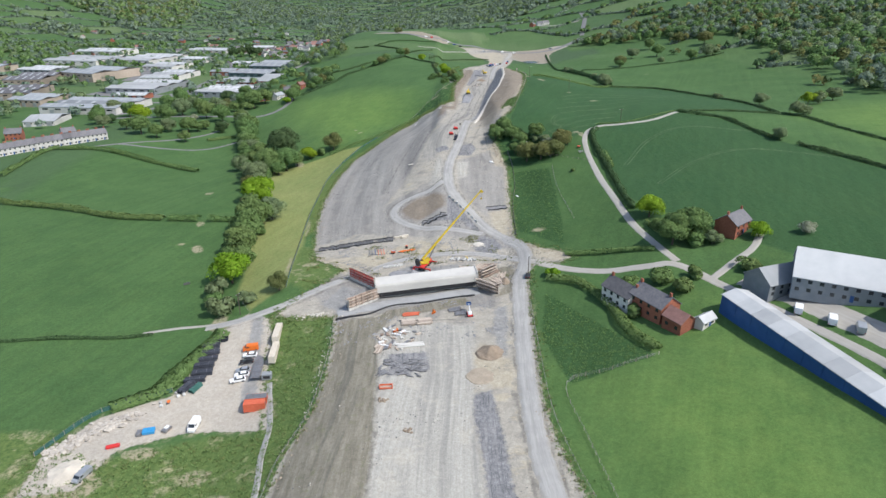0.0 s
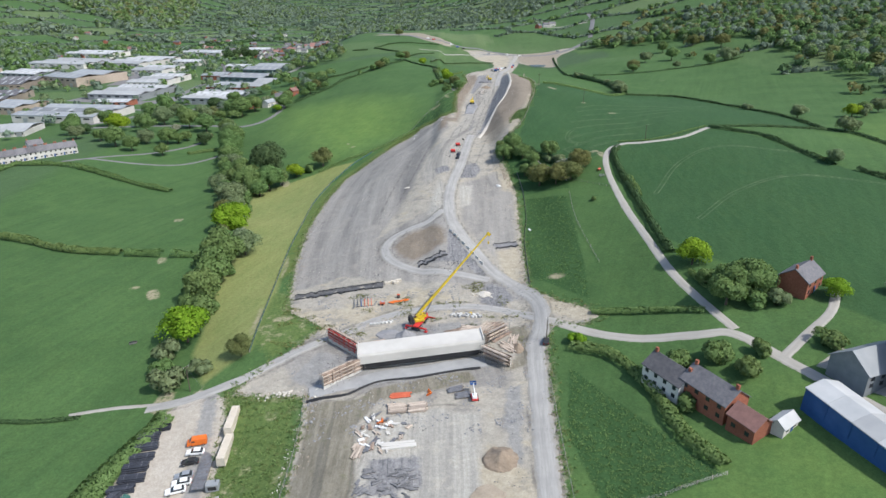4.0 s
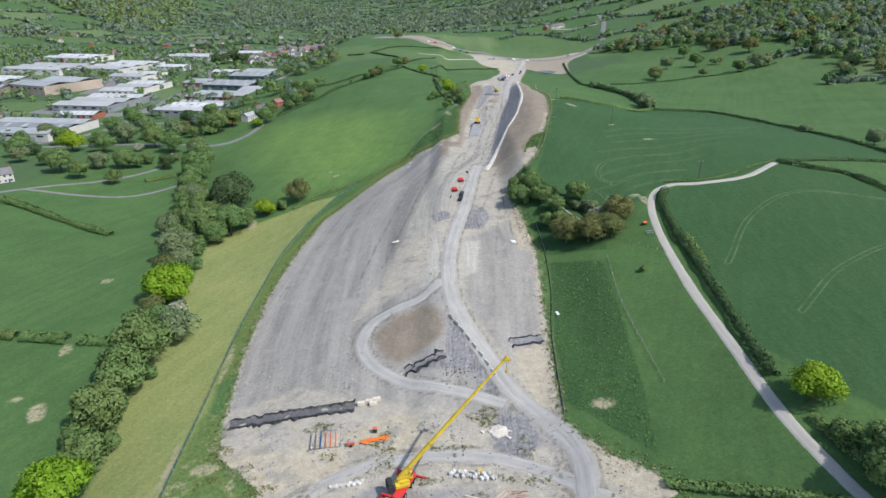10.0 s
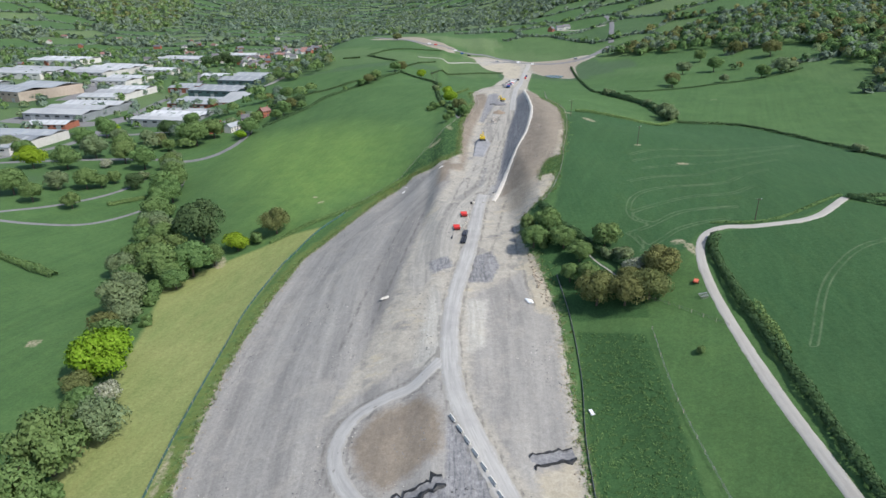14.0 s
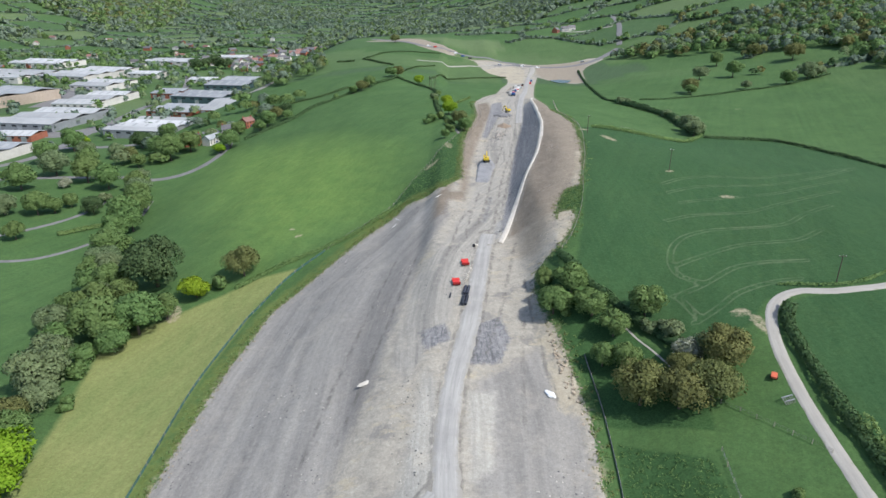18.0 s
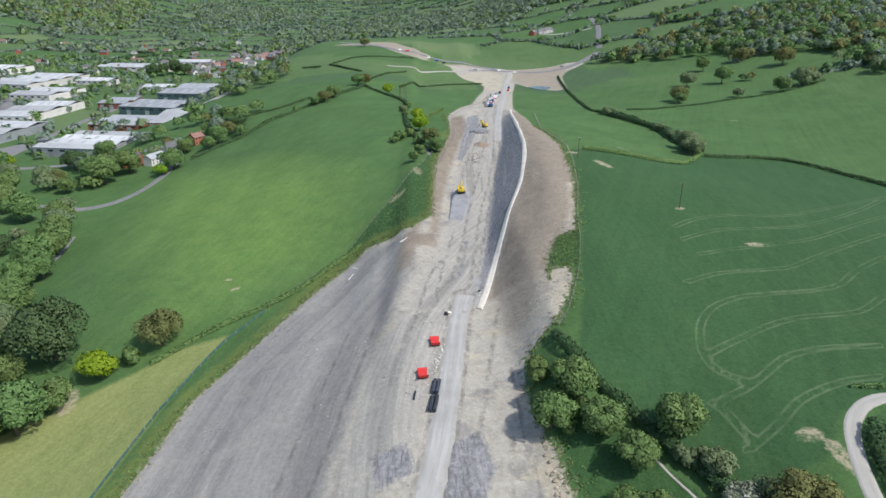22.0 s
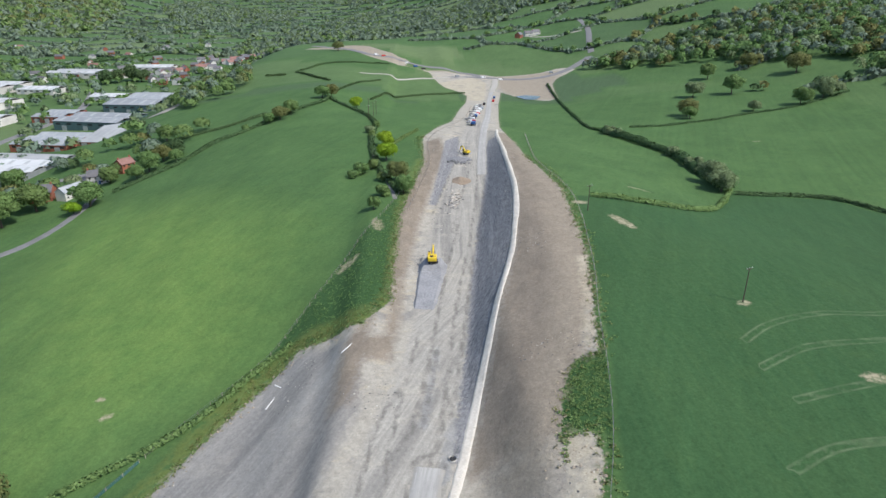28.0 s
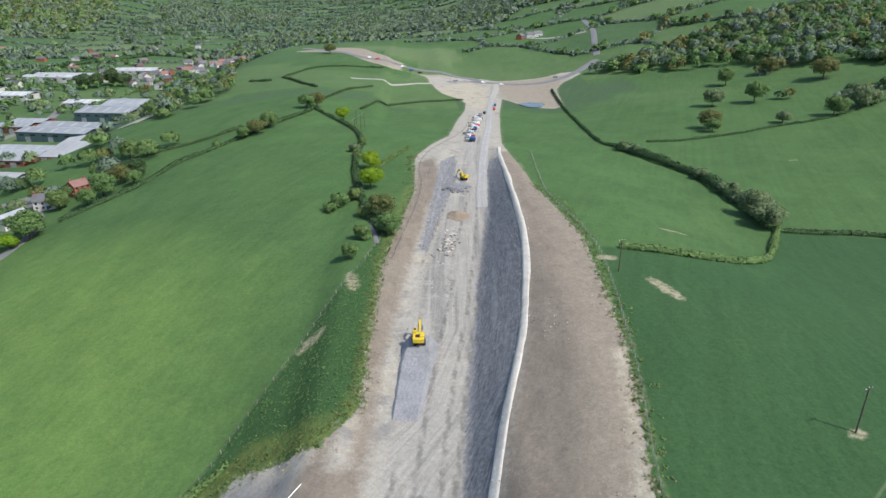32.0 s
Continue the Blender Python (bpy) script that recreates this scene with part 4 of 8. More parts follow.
def cone(bm, a, b, r0, r1, seg=6):
    """A tapered round bar from a to b."""
    a, b = Vector(a), Vector(b)
    q = (b - a).to_track_quat("Z", "Y")
    rings = []
    for p, r in ((a, r0), (b, r1)):
        rings.append([bm.verts.new(p + q @ Vector((r * math.cos(t), r * math.sin(t), 0))) for t in (2 * math.pi * k / seg for k in range(seg))])
    for k in range(seg):
        bm.faces.new((rings[0][k], rings[0][(k + 1) % seg], rings[1][(k + 1) % seg], rings[1][k]))
    bm.faces.new(rings[0][::-1])
    bm.faces.new(rings[1])


def tube(bm, pts, r, seg=4):
    """One continuous round bar through the points."""
    rings = []
    for i, p in enumerate(pts):
        d = Vector(pts[min(i + 1, len(pts) - 1)]) - Vector(pts[max(i - 1, 0)])
        q = d.to_track_quat("Z", "Y")
        rings.append([bm.verts.new(Vector(p) + q @ Vector((r * math.cos(t), r * math.sin(t), 0))) for t in (2 * math.pi * k / seg for k in range(seg))])
    for a, b in zip(rings[:-1], rings[1:]):
        for k in range(seg):
            bm.faces.new((a[k], a[(k + 1) % seg], b[(k + 1) % seg], b[k]))


def crown_points(r, n, w, lo, hi, lumps=24, gap=0.25):
    """Leaf places and outward directions for an uneven crown."""
    mid, half = (lo + hi) / 2, (hi - lo) / 2
    at = []
    for _ in range(lumps):
        d = r.normal(size=3)
        d /= np.linalg.norm(d)
        d[2] = d[2] * 0.9 + 0.12
        k = r.uniform(0.35, 0.74)
        at.append((d * np.array([w / 2, w / 2, half]) * k + np.array([0, 0, mid]), r.uniform(0.17, 0.28) * w))
    c, nn = [], []
    for p, rad in at:
        m = n // lumps
        d = r.normal(size=(m, 3))
        d /= np.linalg.norm(d, axis=1)[:, None]
        d[:, 2] = np.where(d[:, 2] < -0.5, -d[:, 2], d[:, 2])
        keep = r.uniform(size=m) > gap * (r.uniform() < 0.4)
        rr = rad * r.uniform(0.75, 1.08, (m, 1)) * np.array([1, 1, 0.85])
        c.append((p + d * rr)[keep])
        nn.append(d[keep])
    return np.vstack(c), np.vstack(nn)


def make_tree(seed, h, w, material, label, n=7600, size=0.28, bare=0.10):
    """A broadleaf tree: trunk, limbs and crown."""
    r = np.random.default_rng(seed)
    root = tagged(new("tree"), label, "tree")
    bm = bmesh.new()
    t = 0.035 * h
    top = Vector((r.uniform(-0.3, 0.3), r.uniform(-0.3, 0.3), 0.45 * h))
    cone(bm, (0, 0, -0.8), (0, 0, 0.1 * h), t * 1.3, t * 0.9, 9)
    cone(bm, (0, 0, 0.1 * h), top, t * 0.9, t * 0.55, 8)
    for k in range(8):
        a = 2 * math.pi * k / 8 + r.uniform(-0.3, 0.3)
        s = top * r.uniform(0.6, 1.0)
        e = Vector((math.cos(a) * w * r.uniform(0.2, 0.36), math.sin(a) * w * r.uniform(0.2, 0.36), h * r.uniform(0.5, 0.85)))
        cone(bm, s, e, t * 0.4, t * 0.1, 5)
        cone(bm, s.lerp(e, 0.5), s.lerp(e, 0.5) + Vector((r.uniform(-1, 1), r.uniform(-1, 1), 1)) * 0.14 * h, t * 0.2, t * 0.05, 4)
    part("trunk", bm, M_BARK, root)
    c, nn = crown_points(r, n, w, bare * h, h)
    ob = new("crown", leaf_mesh("crown", c, nn, np.full(len(c), size), material, seed))
    ob.parent = root
    return root


def part(name, bm, material, parent=None, label=""):
    """Link a bmesh as one mesh object under a thing or a part."""
    bmesh.ops.recalc_face_normals(bm, faces=bm.faces)
    me = bpy.data.meshes.new(name)
    bm.to_mesh(me)
    bm.free()
    me.materials.append(material)
    ob = new(name, me)
    ob.parent = parent
    return tagged(ob, label)


def make_bush(seed, h, w, material, label, n=2400, size=0.23):
    r = np.random.default_rng(seed)
    root = tagged(new("bush"), label, "bush")
    bm = bmesh.new()
    for k in range(5):
        a = r.uniform(0, 6.28)
        cone(bm, (0.2 * math.cos(a), 0.2 * math.sin(a), -0.4), (w * 0.25 * math.cos(a), w * 0.25 * math.sin(a), h * 0.7), 0.08, 0.03, 5)
    part("stems", bm, M_BARK, root)
    c, nn = crown_points(r, n, w, -0.05 * h, h, 10, 0.1)
    ob = new("foliage", leaf_mesh("foliage", c, nn, np.full(len(c), size), material, seed))
    ob.parent = root
    return root


# prototypes: kind -> (thing, crown width); they stand in the rows below
KINDS = {
    "green": (lambda s: make_tree(s, 9.5, 10, M_LEAF, "mid-green broadleaf tree with a loose crown"), 10),
    "dark": (lambda s: make_tree(s, 17, 20, M_LEAF_DARK, "large dark green tree with a dense round crown", 12500, 0.40, 0.03), 20),
    "bright": (lambda s: make_tree(s, 9.5, 11, M_LEAF_BRIGHT, "bright yellow-green tree in fresh spring leaf", 7600, 0.28, 0.05), 11),
    "olive": (lambda s: make_tree(s, 11, 13, M_LEAF_OLIVE, "olive-brown oak with thin young leaf", 7600, 0.28, 0.08), 13),
    "grey": (lambda s: make_tree(s, 9, 11, M_LEAF_GREY, "grey-green willow with an airy crown", 7600, 0.28, 0.04), 11),
    "blossom": (lambda s: make_tree(s, 6, 8, M_BLOSSOM, "small hawthorn tree covered in white blossom", 3600, 0.25, 0.06), 8),
    "bush": (lambda s: make_bush(s, 3.2, 5, M_LEAF, "dense green bush on rough grass"), 5),
    "thorn": (lambda s: make_bush(s, 3.4, 5, M_LEAF_GREY, "grey-green thorn bush on a field edge"), 5),
    "gorse": (lambda s: make_bush(s, 2.6, 4.5, M_LEAF_BRIGHT, "yellow-green bush beside the lane"), 4.5)}
PROTO = {}
tree_rng = np.random.default_rng(5)


def plant(kind, x, y, w):
    """Stand a tree or bush of that crown width at (x, y)."""
    make, base = KINDS[kind]
    n = sum(k[0] == kind for k in PROTO)
    seed = int(tree_rng.integers(0, 3))
    s = w / base * 1.18
    m = Matrix.Translation((x, y, ground_z(x, y) - 0.1)) @ pose(0, 0, 0, 0, 0, tree_rng.uniform(0, 360)) @ Matrix.Diagonal((s, s * tree_rng.uniform(0.9, 1.1), s * tree_rng.uniform(0.88, 1.1), 1))
    if (kind, seed) not in PROTO:
        PROTO[kind, seed] = make(seed * 17 + len(kind))
        PROTO[kind, seed].matrix_basis = m
        return PROTO[kind, seed]
    ob = PROTO[kind, seed]
    keep = ob.scale.copy()
    ob.scale = (1, 1, 1)
    c = copy_thing(ob, m)
    ob.scale = keep
    return c


for kind, x, y, w in [("bright", -85, 227, 13.5), ("green", -90, 256, 12.5), ("green", -91, 271, 13), ("green", -92, 286, 14), ("grey", -87, 299, 11.5), ("green", -84, 238, 10), ("thorn", -87, 217, 8), ("olive", -62, 212, 7), ("bush", -84, 247, 6.5),
                      ("bush", -98, 304, 7), ("green", -93, 249, 7), ("thorn", -80, 201, 9), ("thorn", -73, 206, 5.5), ("bush", -86, 209, 7), ("bush", -97, 262, 7), ("green", -96, 277, 9), ("bush", -90, 262, 6), ("bush", -88, 279, 6)]:
    plant(kind, x, y, w)
for kind, x, y, w in [("dark", -114, 442, 20), ("bright", -94, 431, 9.5), ("olive", -79, 443, 12), ("bush", -87, 437, 6.5), ("green", -167, 521, 15), ("green", -158, 512, 12), ("green", -117, 402, 15), ("green", -105, 406, 14), ("grey", -136, 408, 10), ("green", -153, 478, 13),
                      ("grey", -116, 369, 13.5), ("bright", -101, 329, 15.5), ("olive", -113, 352, 9), ("olive", -104, 319, 8), ("blossom", -94, 315, 7), ("green", -100, 417, 9), ("green", -126, 418, 12), ("grey", -121, 384, 11), ("green", -107, 393, 9), ("green", -108, 342, 8),
                      ("green", -132, 440, 11), ("grey", -140, 455, 11), ("bush", -100, 309, 6), ("green", -127, 396, 9), ("bush", -111, 378, 6), ("grey", -146, 466, 10), ("bush", -104, 361, 5)]:
    plant(kind, x, y, w)
for kind, x, y, w in [("green", -96, 300, 8), ("green", -108, 345, 9), ("grey", -111, 361, 9), ("green", -118, 378, 9), ("green", -111, 398, 9), ("green", -121, 410, 10), ("green", -109, 413, 9), ("grey", -129, 428, 10), ("green", -122, 431, 9), ("green", -135, 420, 10), ("green", -140, 441, 10), ("green", -146, 453, 10), ("grey", -151, 468, 10),
                      ("green", -158, 490, 11), ("green", -161, 501, 11), ("green", -166, 531, 11), ("grey", -171, 546, 11), ("bush", -104, 330, 7), ("green", -103, 338, 8), ("bush", -113, 388, 7), ("green", -99, 311, 7), ("bush", -95, 294, 6), ("green", -178, 560, 11), ("green", -186, 578, 12), ("green", -150, 482, 9), ("grey", -190, 592, 11)]:
    plant(kind, x, y, w)
for kind, x, y, w in [("green", 31.5, 369, 8), ("green", 37, 374, 7.5), ("bush", 31, 384, 6), ("green", 41, 365, 7.5), ("green", 45, 357, 7), ("green", 40.5, 348, 6), ("green", 45, 345, 6.3), ("olive", 46, 334, 10.5), ("olive", 53, 330, 10), ("olive", 60, 331, 10), ("olive", 66, 340, 10), ("blossom", 59, 345, 6.5), ("green", 54, 362, 8.5),
                      ("thorn", 57.5, 353, 5.5), ("green", 69, 341, 5), ("bush", 34.5, 367, 3.5), ("grey", 63, 345, 5), ("bush", 35, 381, 5), ("bush", 38.5, 370, 4), ("bush", 33, 376, 4), ("thorn", 54, 356, 4.5), ("bush", 50, 340, 4), ("olive", 56, 338, 7), ("bush", 65, 304, 2.5)]:
    plant(kind, x, y, w)
for kind, x, y, w in [("bright", -278, 575, 15), ("grey", -233, 527, 12), ("green", -249, 511, 14), ("green", -232, 501, 10), ("green", -208, 497, 8.5), ("green", -218, 531, 12), ("green", -212, 536, 9), ("green", -209, 547, 8), ("dark", -192, 538, 10), ("blossom", -231, 580, 7.5), ("grey", -252, 606, 15), ("green", -224, 592, 15),
                      ("green", -205, 580, 14), ("green", -166, 538, 13), ("green", -174, 556, 12), ("grey", -182, 570, 12), ("green", -193, 643, 17), ("green", -187, 664, 15), ("olive", -160, 669, 10), ("green", -280, 641, 15), ("green", -281, 677, 15), ("bright", -282, 689, 11), ("green", -209, 628, 9), ("dark", -232, 683, 14),
                      ("green", -253, 572, 15), ("grey", -328, 627, 13), ("green", -208, 660, 13), ("green", -162, 698, 10), ("olive", -220, 640, 11), ("grey", -236, 655, 12), ("green", -300, 600, 14), ("green", -268, 594, 11), ("thorn", -196, 558, 7), ("green", -240, 622, 13), ("green", -218, 700, 13), ("grey", -262, 660, 12), ("bush", -170, 528, 8),
                      ("green", -310, 560, 12), ("grey", -295, 540, 11), ("green", -270, 530, 10), ("green", -322, 585, 12), ("dark", -300, 565, 9)]:
    plant(kind, x, y, w)
for kind, x, y, w in [("bright", 82, 234, 9.5), ("green", 83, 209, 10), ("green", 91, 212, 11), ("bush", 82, 222, 6), ("bush", 90, 207, 7), ("gorse", 40, 206, 4.5), ("green", 86, 215, 9), ("bright", 112, 206, 6), ("blossom", 128, 205, 5), ("bush", 72, 186, 7),
                      ("bush", 63, 188, 6), ("bush", 77, 179, 6), ("bush", 60, 172, 5), ("thorn", 96, 206, 6), ("bush", 100, 186, 6), ("bush", 83, 186, 5)]:
    plant(kind, x, y, w)
for kind, x, y, w in [("grey", 250, 858, 14), ("olive", 215, 786, 13), ("green", 213, 776, 9), ("green", 283, 859, 14), ("olive", 358, 896, 18), ("grey", 265, 787, 8), ("green", 303, 793, 12), ("grey", 326, 803, 14), ("grey", 335, 806, 13),
                      ("green", 296, 934, 13), ("olive", 340, 946, 14), ("grey", 151, 596, 11), ("grey", 153, 611, 10), ("thorn", 156, 628, 8), ("thorn", 158, 643, 8), ("thorn", 157, 668, 7), ("thorn", 141, 728, 8), ("thorn", 144, 720, 7), ("grey", 155, 605, 9),
                      ("grey", 219, 436, 9), ("thorn", 209, 482, 6), ("bright", 250, 432, 9), ("green", 264, 443, 8), ("grey", 214, 379, 8), ("thorn", 222, 385, 7), ("grey", 170, 312, 6), ("thorn", 256, 430, 8), ("grey", 275, 446, 10), ("bush", 168, 316, 3)]:
    plant(kind, x, y, w)
for kind, x, y, w in [("bright", 1, 668, 8), ("bright", 2, 637, 9), ("olive", 8, 597, 10), ("green", 11, 580, 7), ("bush", -9, 616, 7), ("bush", -4, 622, 6), ("bush", 3, 577, 6), ("bush", 2, 600, 5), ("bush", -12, 610, 5), ("bright", -26, 805, 8), ("green", -55, 838, 10), ("olive", -49, 846, 10), ("olive", -83, 1219, 14),
                      ("olive", -73, 759, 10), ("green", -68, 772, 9), ("green", -79, 752, 7), ("bush", -92, 742, 5), ("green", -152, 766, 10), ("green", -138, 697, 11), ("olive", -135, 712, 11), ("green", -142, 688, 9), ("dark", -128, 718, 9), ("green", -156, 660, 13), ("bright", -161, 652, 8), ("green", -124, 703, 7),
                      ("dark", -387, 1200, 18), ("dark", -367, 1232, 20), ("dark", -352, 1226, 18), ("dark", -378, 1216, 16), ("thorn", -10, 700, 5), ("green", 0, 560, 5), ("bush", -8, 690, 5), ("bush", -7, 715, 5)]:
    plant(kind, x, y, w)


def hedge(pts, h, w, material, label, seed, dense=16, size=0.34):
    """A field hedge: leaf clumps along a line, uneven in height and width."""
    r = np.random.default_rng(seed)
    c = catmull(pts, 0.8)
    n = int(len(c) * 1.25 * dense)
    k = r.integers(0, len(c) - 1, n)
    f = r.uniform(size=(n, 1))
    base = c[k] * (1 - f) + c[k + 1] * f
    d = c[k + 1] - c[k]
    d /= np.linalg.norm(d, axis=1)[:, None] + 1e-9
    swell = 0.75 + 0.5 * np.interp(np.arange(len(c)), np.arange(0, len(c) + 6, 6), r.uniform(size=len(c) // 6 + 2)[:len(np.arange(0, len(c) + 6, 6))])[k]
    a = r.uniform(-0.35, math.pi + 0.35, n)
    off = np.cos(a) * w / 2 * swell * r.uniform(0.8, 1.1, n)
    up = (0.42 + 0.5 * np.sin(a)) * h * swell * r.uniform(0.85, 1.1, n)
    x, y = base[:, 0] + d[:, 1] * off, base[:, 1] - d[:, 0] * off
    centre = np.stack([x, y, height(base[:, 0], base[:, 1]) + up], 1)
    normal = np.stack([d[:, 1] * np.cos(a), -d[:, 0] * np.cos(a), np.sin(a) + 0.2], 1)
    return tagged(new("hedge", leaf_mesh("hedge", centre, normal, np.full(n, size), material, seed)), label, "hedge")


hedge([(-286, 389), (-290, 446), (-277, 453), (-241, 447), (-166, 409)], 2.8, 3.8, M_LEAF, "thick green hedge between two pastures", 1, 26, 0.42)
hedge([(-255, 341), (-208, 327), (-175, 311), (-144, 303)], 3.0, 3.8, M_LEAF, "bushy green hedge along a sloping pasture", 2, 30, 0.40)
hedge([(-141, 302), (-124, 299)], 3.0, 3.8, M_LEAF, "short bushy hedge beside a field gap", 3, 30, 0.40)
hedge([(-119, 298), (-104, 297)], 3.0, 3.8, M_LEAF, "short bushy hedge that meets the trees", 4, 30, 0.40)
hedge([(88, 357), (84.5, 351), (83, 342), (81.8, 322), (81.5, 303), (80, 279), (78.4, 256), (78, 243)], 2.4, 3.0, M_LEAF_DARK, "thick dark hedge beside the farm lane", 5, 44, 0.3)
hedge([(83.4, 318), (83.3, 308), (82.6, 298)], 2.6, 3.0, M_LEAF, "lighter green bushes grown through the lane hedge", 25, 30, 0.3)
hedge([(79.4, 229), (80.8, 221), (83, 214)], 2.2, 2.6, M_LEAF, "overgrown hedge at the foot of the farm lane", 6, 26, 0.3)
hedge([(90, 368), (111, 366), (142, 384)], 0.8, 1.0, M_LEAF, "low thin hedge along the edge of a crop", 7, 14, 0.25)
hedge([(142, 381), (152, 370), (161.6, 360), (166, 327), (169, 310)], 1.9, 2.0, M_LEAF_DARK, "dark field hedge over the rise", 8, 26, 0.34)
hedge([(174, 302), (184, 277), (190, 260), (200, 235)], 1.9, 2.2, M_LEAF_DARK, "dark field hedge beyond the gateway", 26, 26, 0.34)
hedge([(146, 381), (180, 387), (203, 384), (214, 373), (213, 337), (217, 306), (224, 275)], 1.4, 1.7, M_LEAF_DARK, "thin dark hedge behind the crop", 27, 18, 0.34)
hedge([(155, 592), (194, 583), (204, 540), (207, 509), (212, 442), (207, 386)], 1.7, 1.9, M_LEAF_DARK, "thin dark hedge between two pastures", 9, 20, 0.38)
hedge([(156, 598), (139, 571), (125, 552), (110, 542), (92, 539), (76, 540)], 1.8, 2.2, M_LEAF, "green hedge curving round a crop", 10, 22, 0.38)
hedge([(163, 1029), (153, 926), (142, 828), (134, 757), (140, 738)], 1.8, 2.2, M_LEAF_DARK, "long dark hedge running down to the junction", 11, 16, 0.45)
hedge([(139, 736), (148, 709), (154, 687), (159, 665), (157, 637), (155, 610), (156, 600)], 3.8, 6.0, M_LEAF_DARK, "tall overgrown thorn hedge with bushes", 12, 56, 0.42)
hedge([(-150, 674), (-123, 691), (-109, 725), (-97, 734), (-83, 753), (-68, 780), (-53, 819), (-51, 844)], 2.0, 2.6, M_LEAF_DARK, "dark hedge at the top of a pasture", 13, 18, 0.45)
hedge([(-51, 871), (-44, 909), (-34, 951), (-16, 977)], 1.6, 2.0, M_LEAF_DARK, "dark hedge that climbs the upper field", 28, 14, 0.45)
hedge([(-107, 1024), (-97, 1049), (-85, 1085), (-60, 1100), (-29, 1110), (-11, 1115)], 1.8, 2.2, M_LEAF_DARK, "dark hedge below the bare brow", 29, 14, 0.5)
hedge([(-107, 1024), (-91, 996), (-80, 973), (-62, 942)], 2.0, 2.6, M_LEAF_DARK, "overgrown dark hedge across the upper fields", 30, 16, 0.5)
hedge([(-138, 1015), (-115, 1007)], 2.4, 3.0, M_LEAF_DARK, "short bushy hedge in the upper field", 31, 16, 0.5)
hedge([(3, 668), (10, 690), (18, 712)], 1.5, 1.8, M_LEAF, "low hedge above the sunken lane", 32, 20, 0.36)
hedge([(-486, 1194), (-512, 1316), (-522, 1431), (-486, 1511), (-457, 1584), (-435, 1634), (-403, 1666)], 6.0, 9.0, M_LEAF_DARK, "tall dark hedgerow along the valley road", 33, 20, 1.2)
hedge([(-162, 742), (-143, 759), (-119, 769), (-97, 779), (-89, 791)], 1.8, 2.2, M_LEAF_DARK, "dark hedge between the upper fields", 14, 18, 0.45)
hedge([(9, 580), (1, 612), (-6, 658), (-8, 687), (-8, 724), (-14, 756), (-23, 784), (-35, 811), (-50, 839)], 1.8, 2.8, M_LEAF_DARK, "overgrown hedge beside an old lane", 15, 20, 0.4)
hedge([(36.4, 394), (41.5, 378.5), (46.6, 370), (50, 362.6), (55, 355), (58.5, 348), (60.2, 342.3)], 2.6, 3.0, M_LEAF_DARK, "dark overgrown hedge above the copse", 16, 40, 0.34)
hedge([(-193, 506), (-185, 515), (-175, 524)], 2.0, 2.6, M_LEAF, "green hedge at the edge of a valley field", 34, 24, 0.36)
hedge([(47, 220), (61, 215), (76, 207)], 1.8, 2.4, M_LEAF, "green hedge along the cross lane", 17, 26, 0.32)
hedge([(38, 204), (48, 197), (54, 180), (56, 164), (61, 152)], 2.2, 3.4, M_LEAF, "thick garden hedge behind the cottages", 18, 26, 0.36)
hedge([(-76, 188), (-82, 172), (-86, 158), (-97, 150)], 2.2, 6.0, M_LEAF, "wide scrubby bank above the works compound", 19, 50, 0.36)
hedge([(-80, 434), (-71, 441), (-61, 449), (-49, 455), (-40, 461), (-33, 470), (-27, 480), (-19, 488)], 1.5, 1.8, M_LEAF, "low green hedge at the head of a meadow", 21, 20, 0.28)
hedge([(163, 755), (182, 755), (206, 761), (223, 766), (255, 778), (285, 784), (314, 795), (350, 810)], 1.4, 1.8, M_LEAF_DARK, "thin dark hedge across the far pasture", 22, 14, 0.42)
hedge([(-18, 855), (1, 932), (26, 962), (47, 977), (69, 989)], 1.8, 2.2, M_LEAF_DARK, "dark hedge on the brow of the hill", 23, 16, 0.45)
hedge([(-200, 191), (-156, 190), (-136, 190.7), (-116, 189.4), (-102, 190.5)], 1.1, 1.5, M_LEAF_DARK, "low dark hedge along a field ditch", 24, 26, 0.28)


def woodland(name, xy, h, w, n, material, label, seed):
    """Many trees too far off to count, as leaf clumps in one mesh."""
    r = np.random.default_rng(seed)
    k = len(xy)
    hs, ws = h * r.uniform(0.65, 1.25, k), w * r.uniform(0.7, 1.25, k)
    d = r.normal(size=(k, n, 3))
    d /= np.linalg.norm(d, axis=2)[:, :, None]
    d[:, :, 2] = np.where(d[:, :, 2] < -0.3, -d[:, :, 2], d[:, :, 2])
    rad = r.uniform(0.7, 1.05, (k, n))
    z = height(xy[:, 0], xy[:, 1])
    c = np.stack([xy[:, None, 0] + d[..., 0] * rad * ws[:, None] / 2, xy[:, None, 1] + d[..., 1] * rad * ws[:, None] / 2, z[:, None] + hs[:, None] * (0.5 + 0.5 * d[..., 2] * rad)], -1).reshape(-1, 3)
    s = np.repeat(ws * (1.5 if n < 30 else 1.08) / math.sqrt(n), n)
    return tagged(new(name, leaf_mesh(name, c, d.reshape(-1, 3), s, material, seed)), label, "trees", kind="stuff")


def scatter(poly, count, r):
    p = np.array(poly, float)
    xy = r.uniform(p.min(0), p.max(0), (count * 6, 2))
    return xy[sdist(poly, xy[:, 0], xy[:, 1]) > 0][:count]


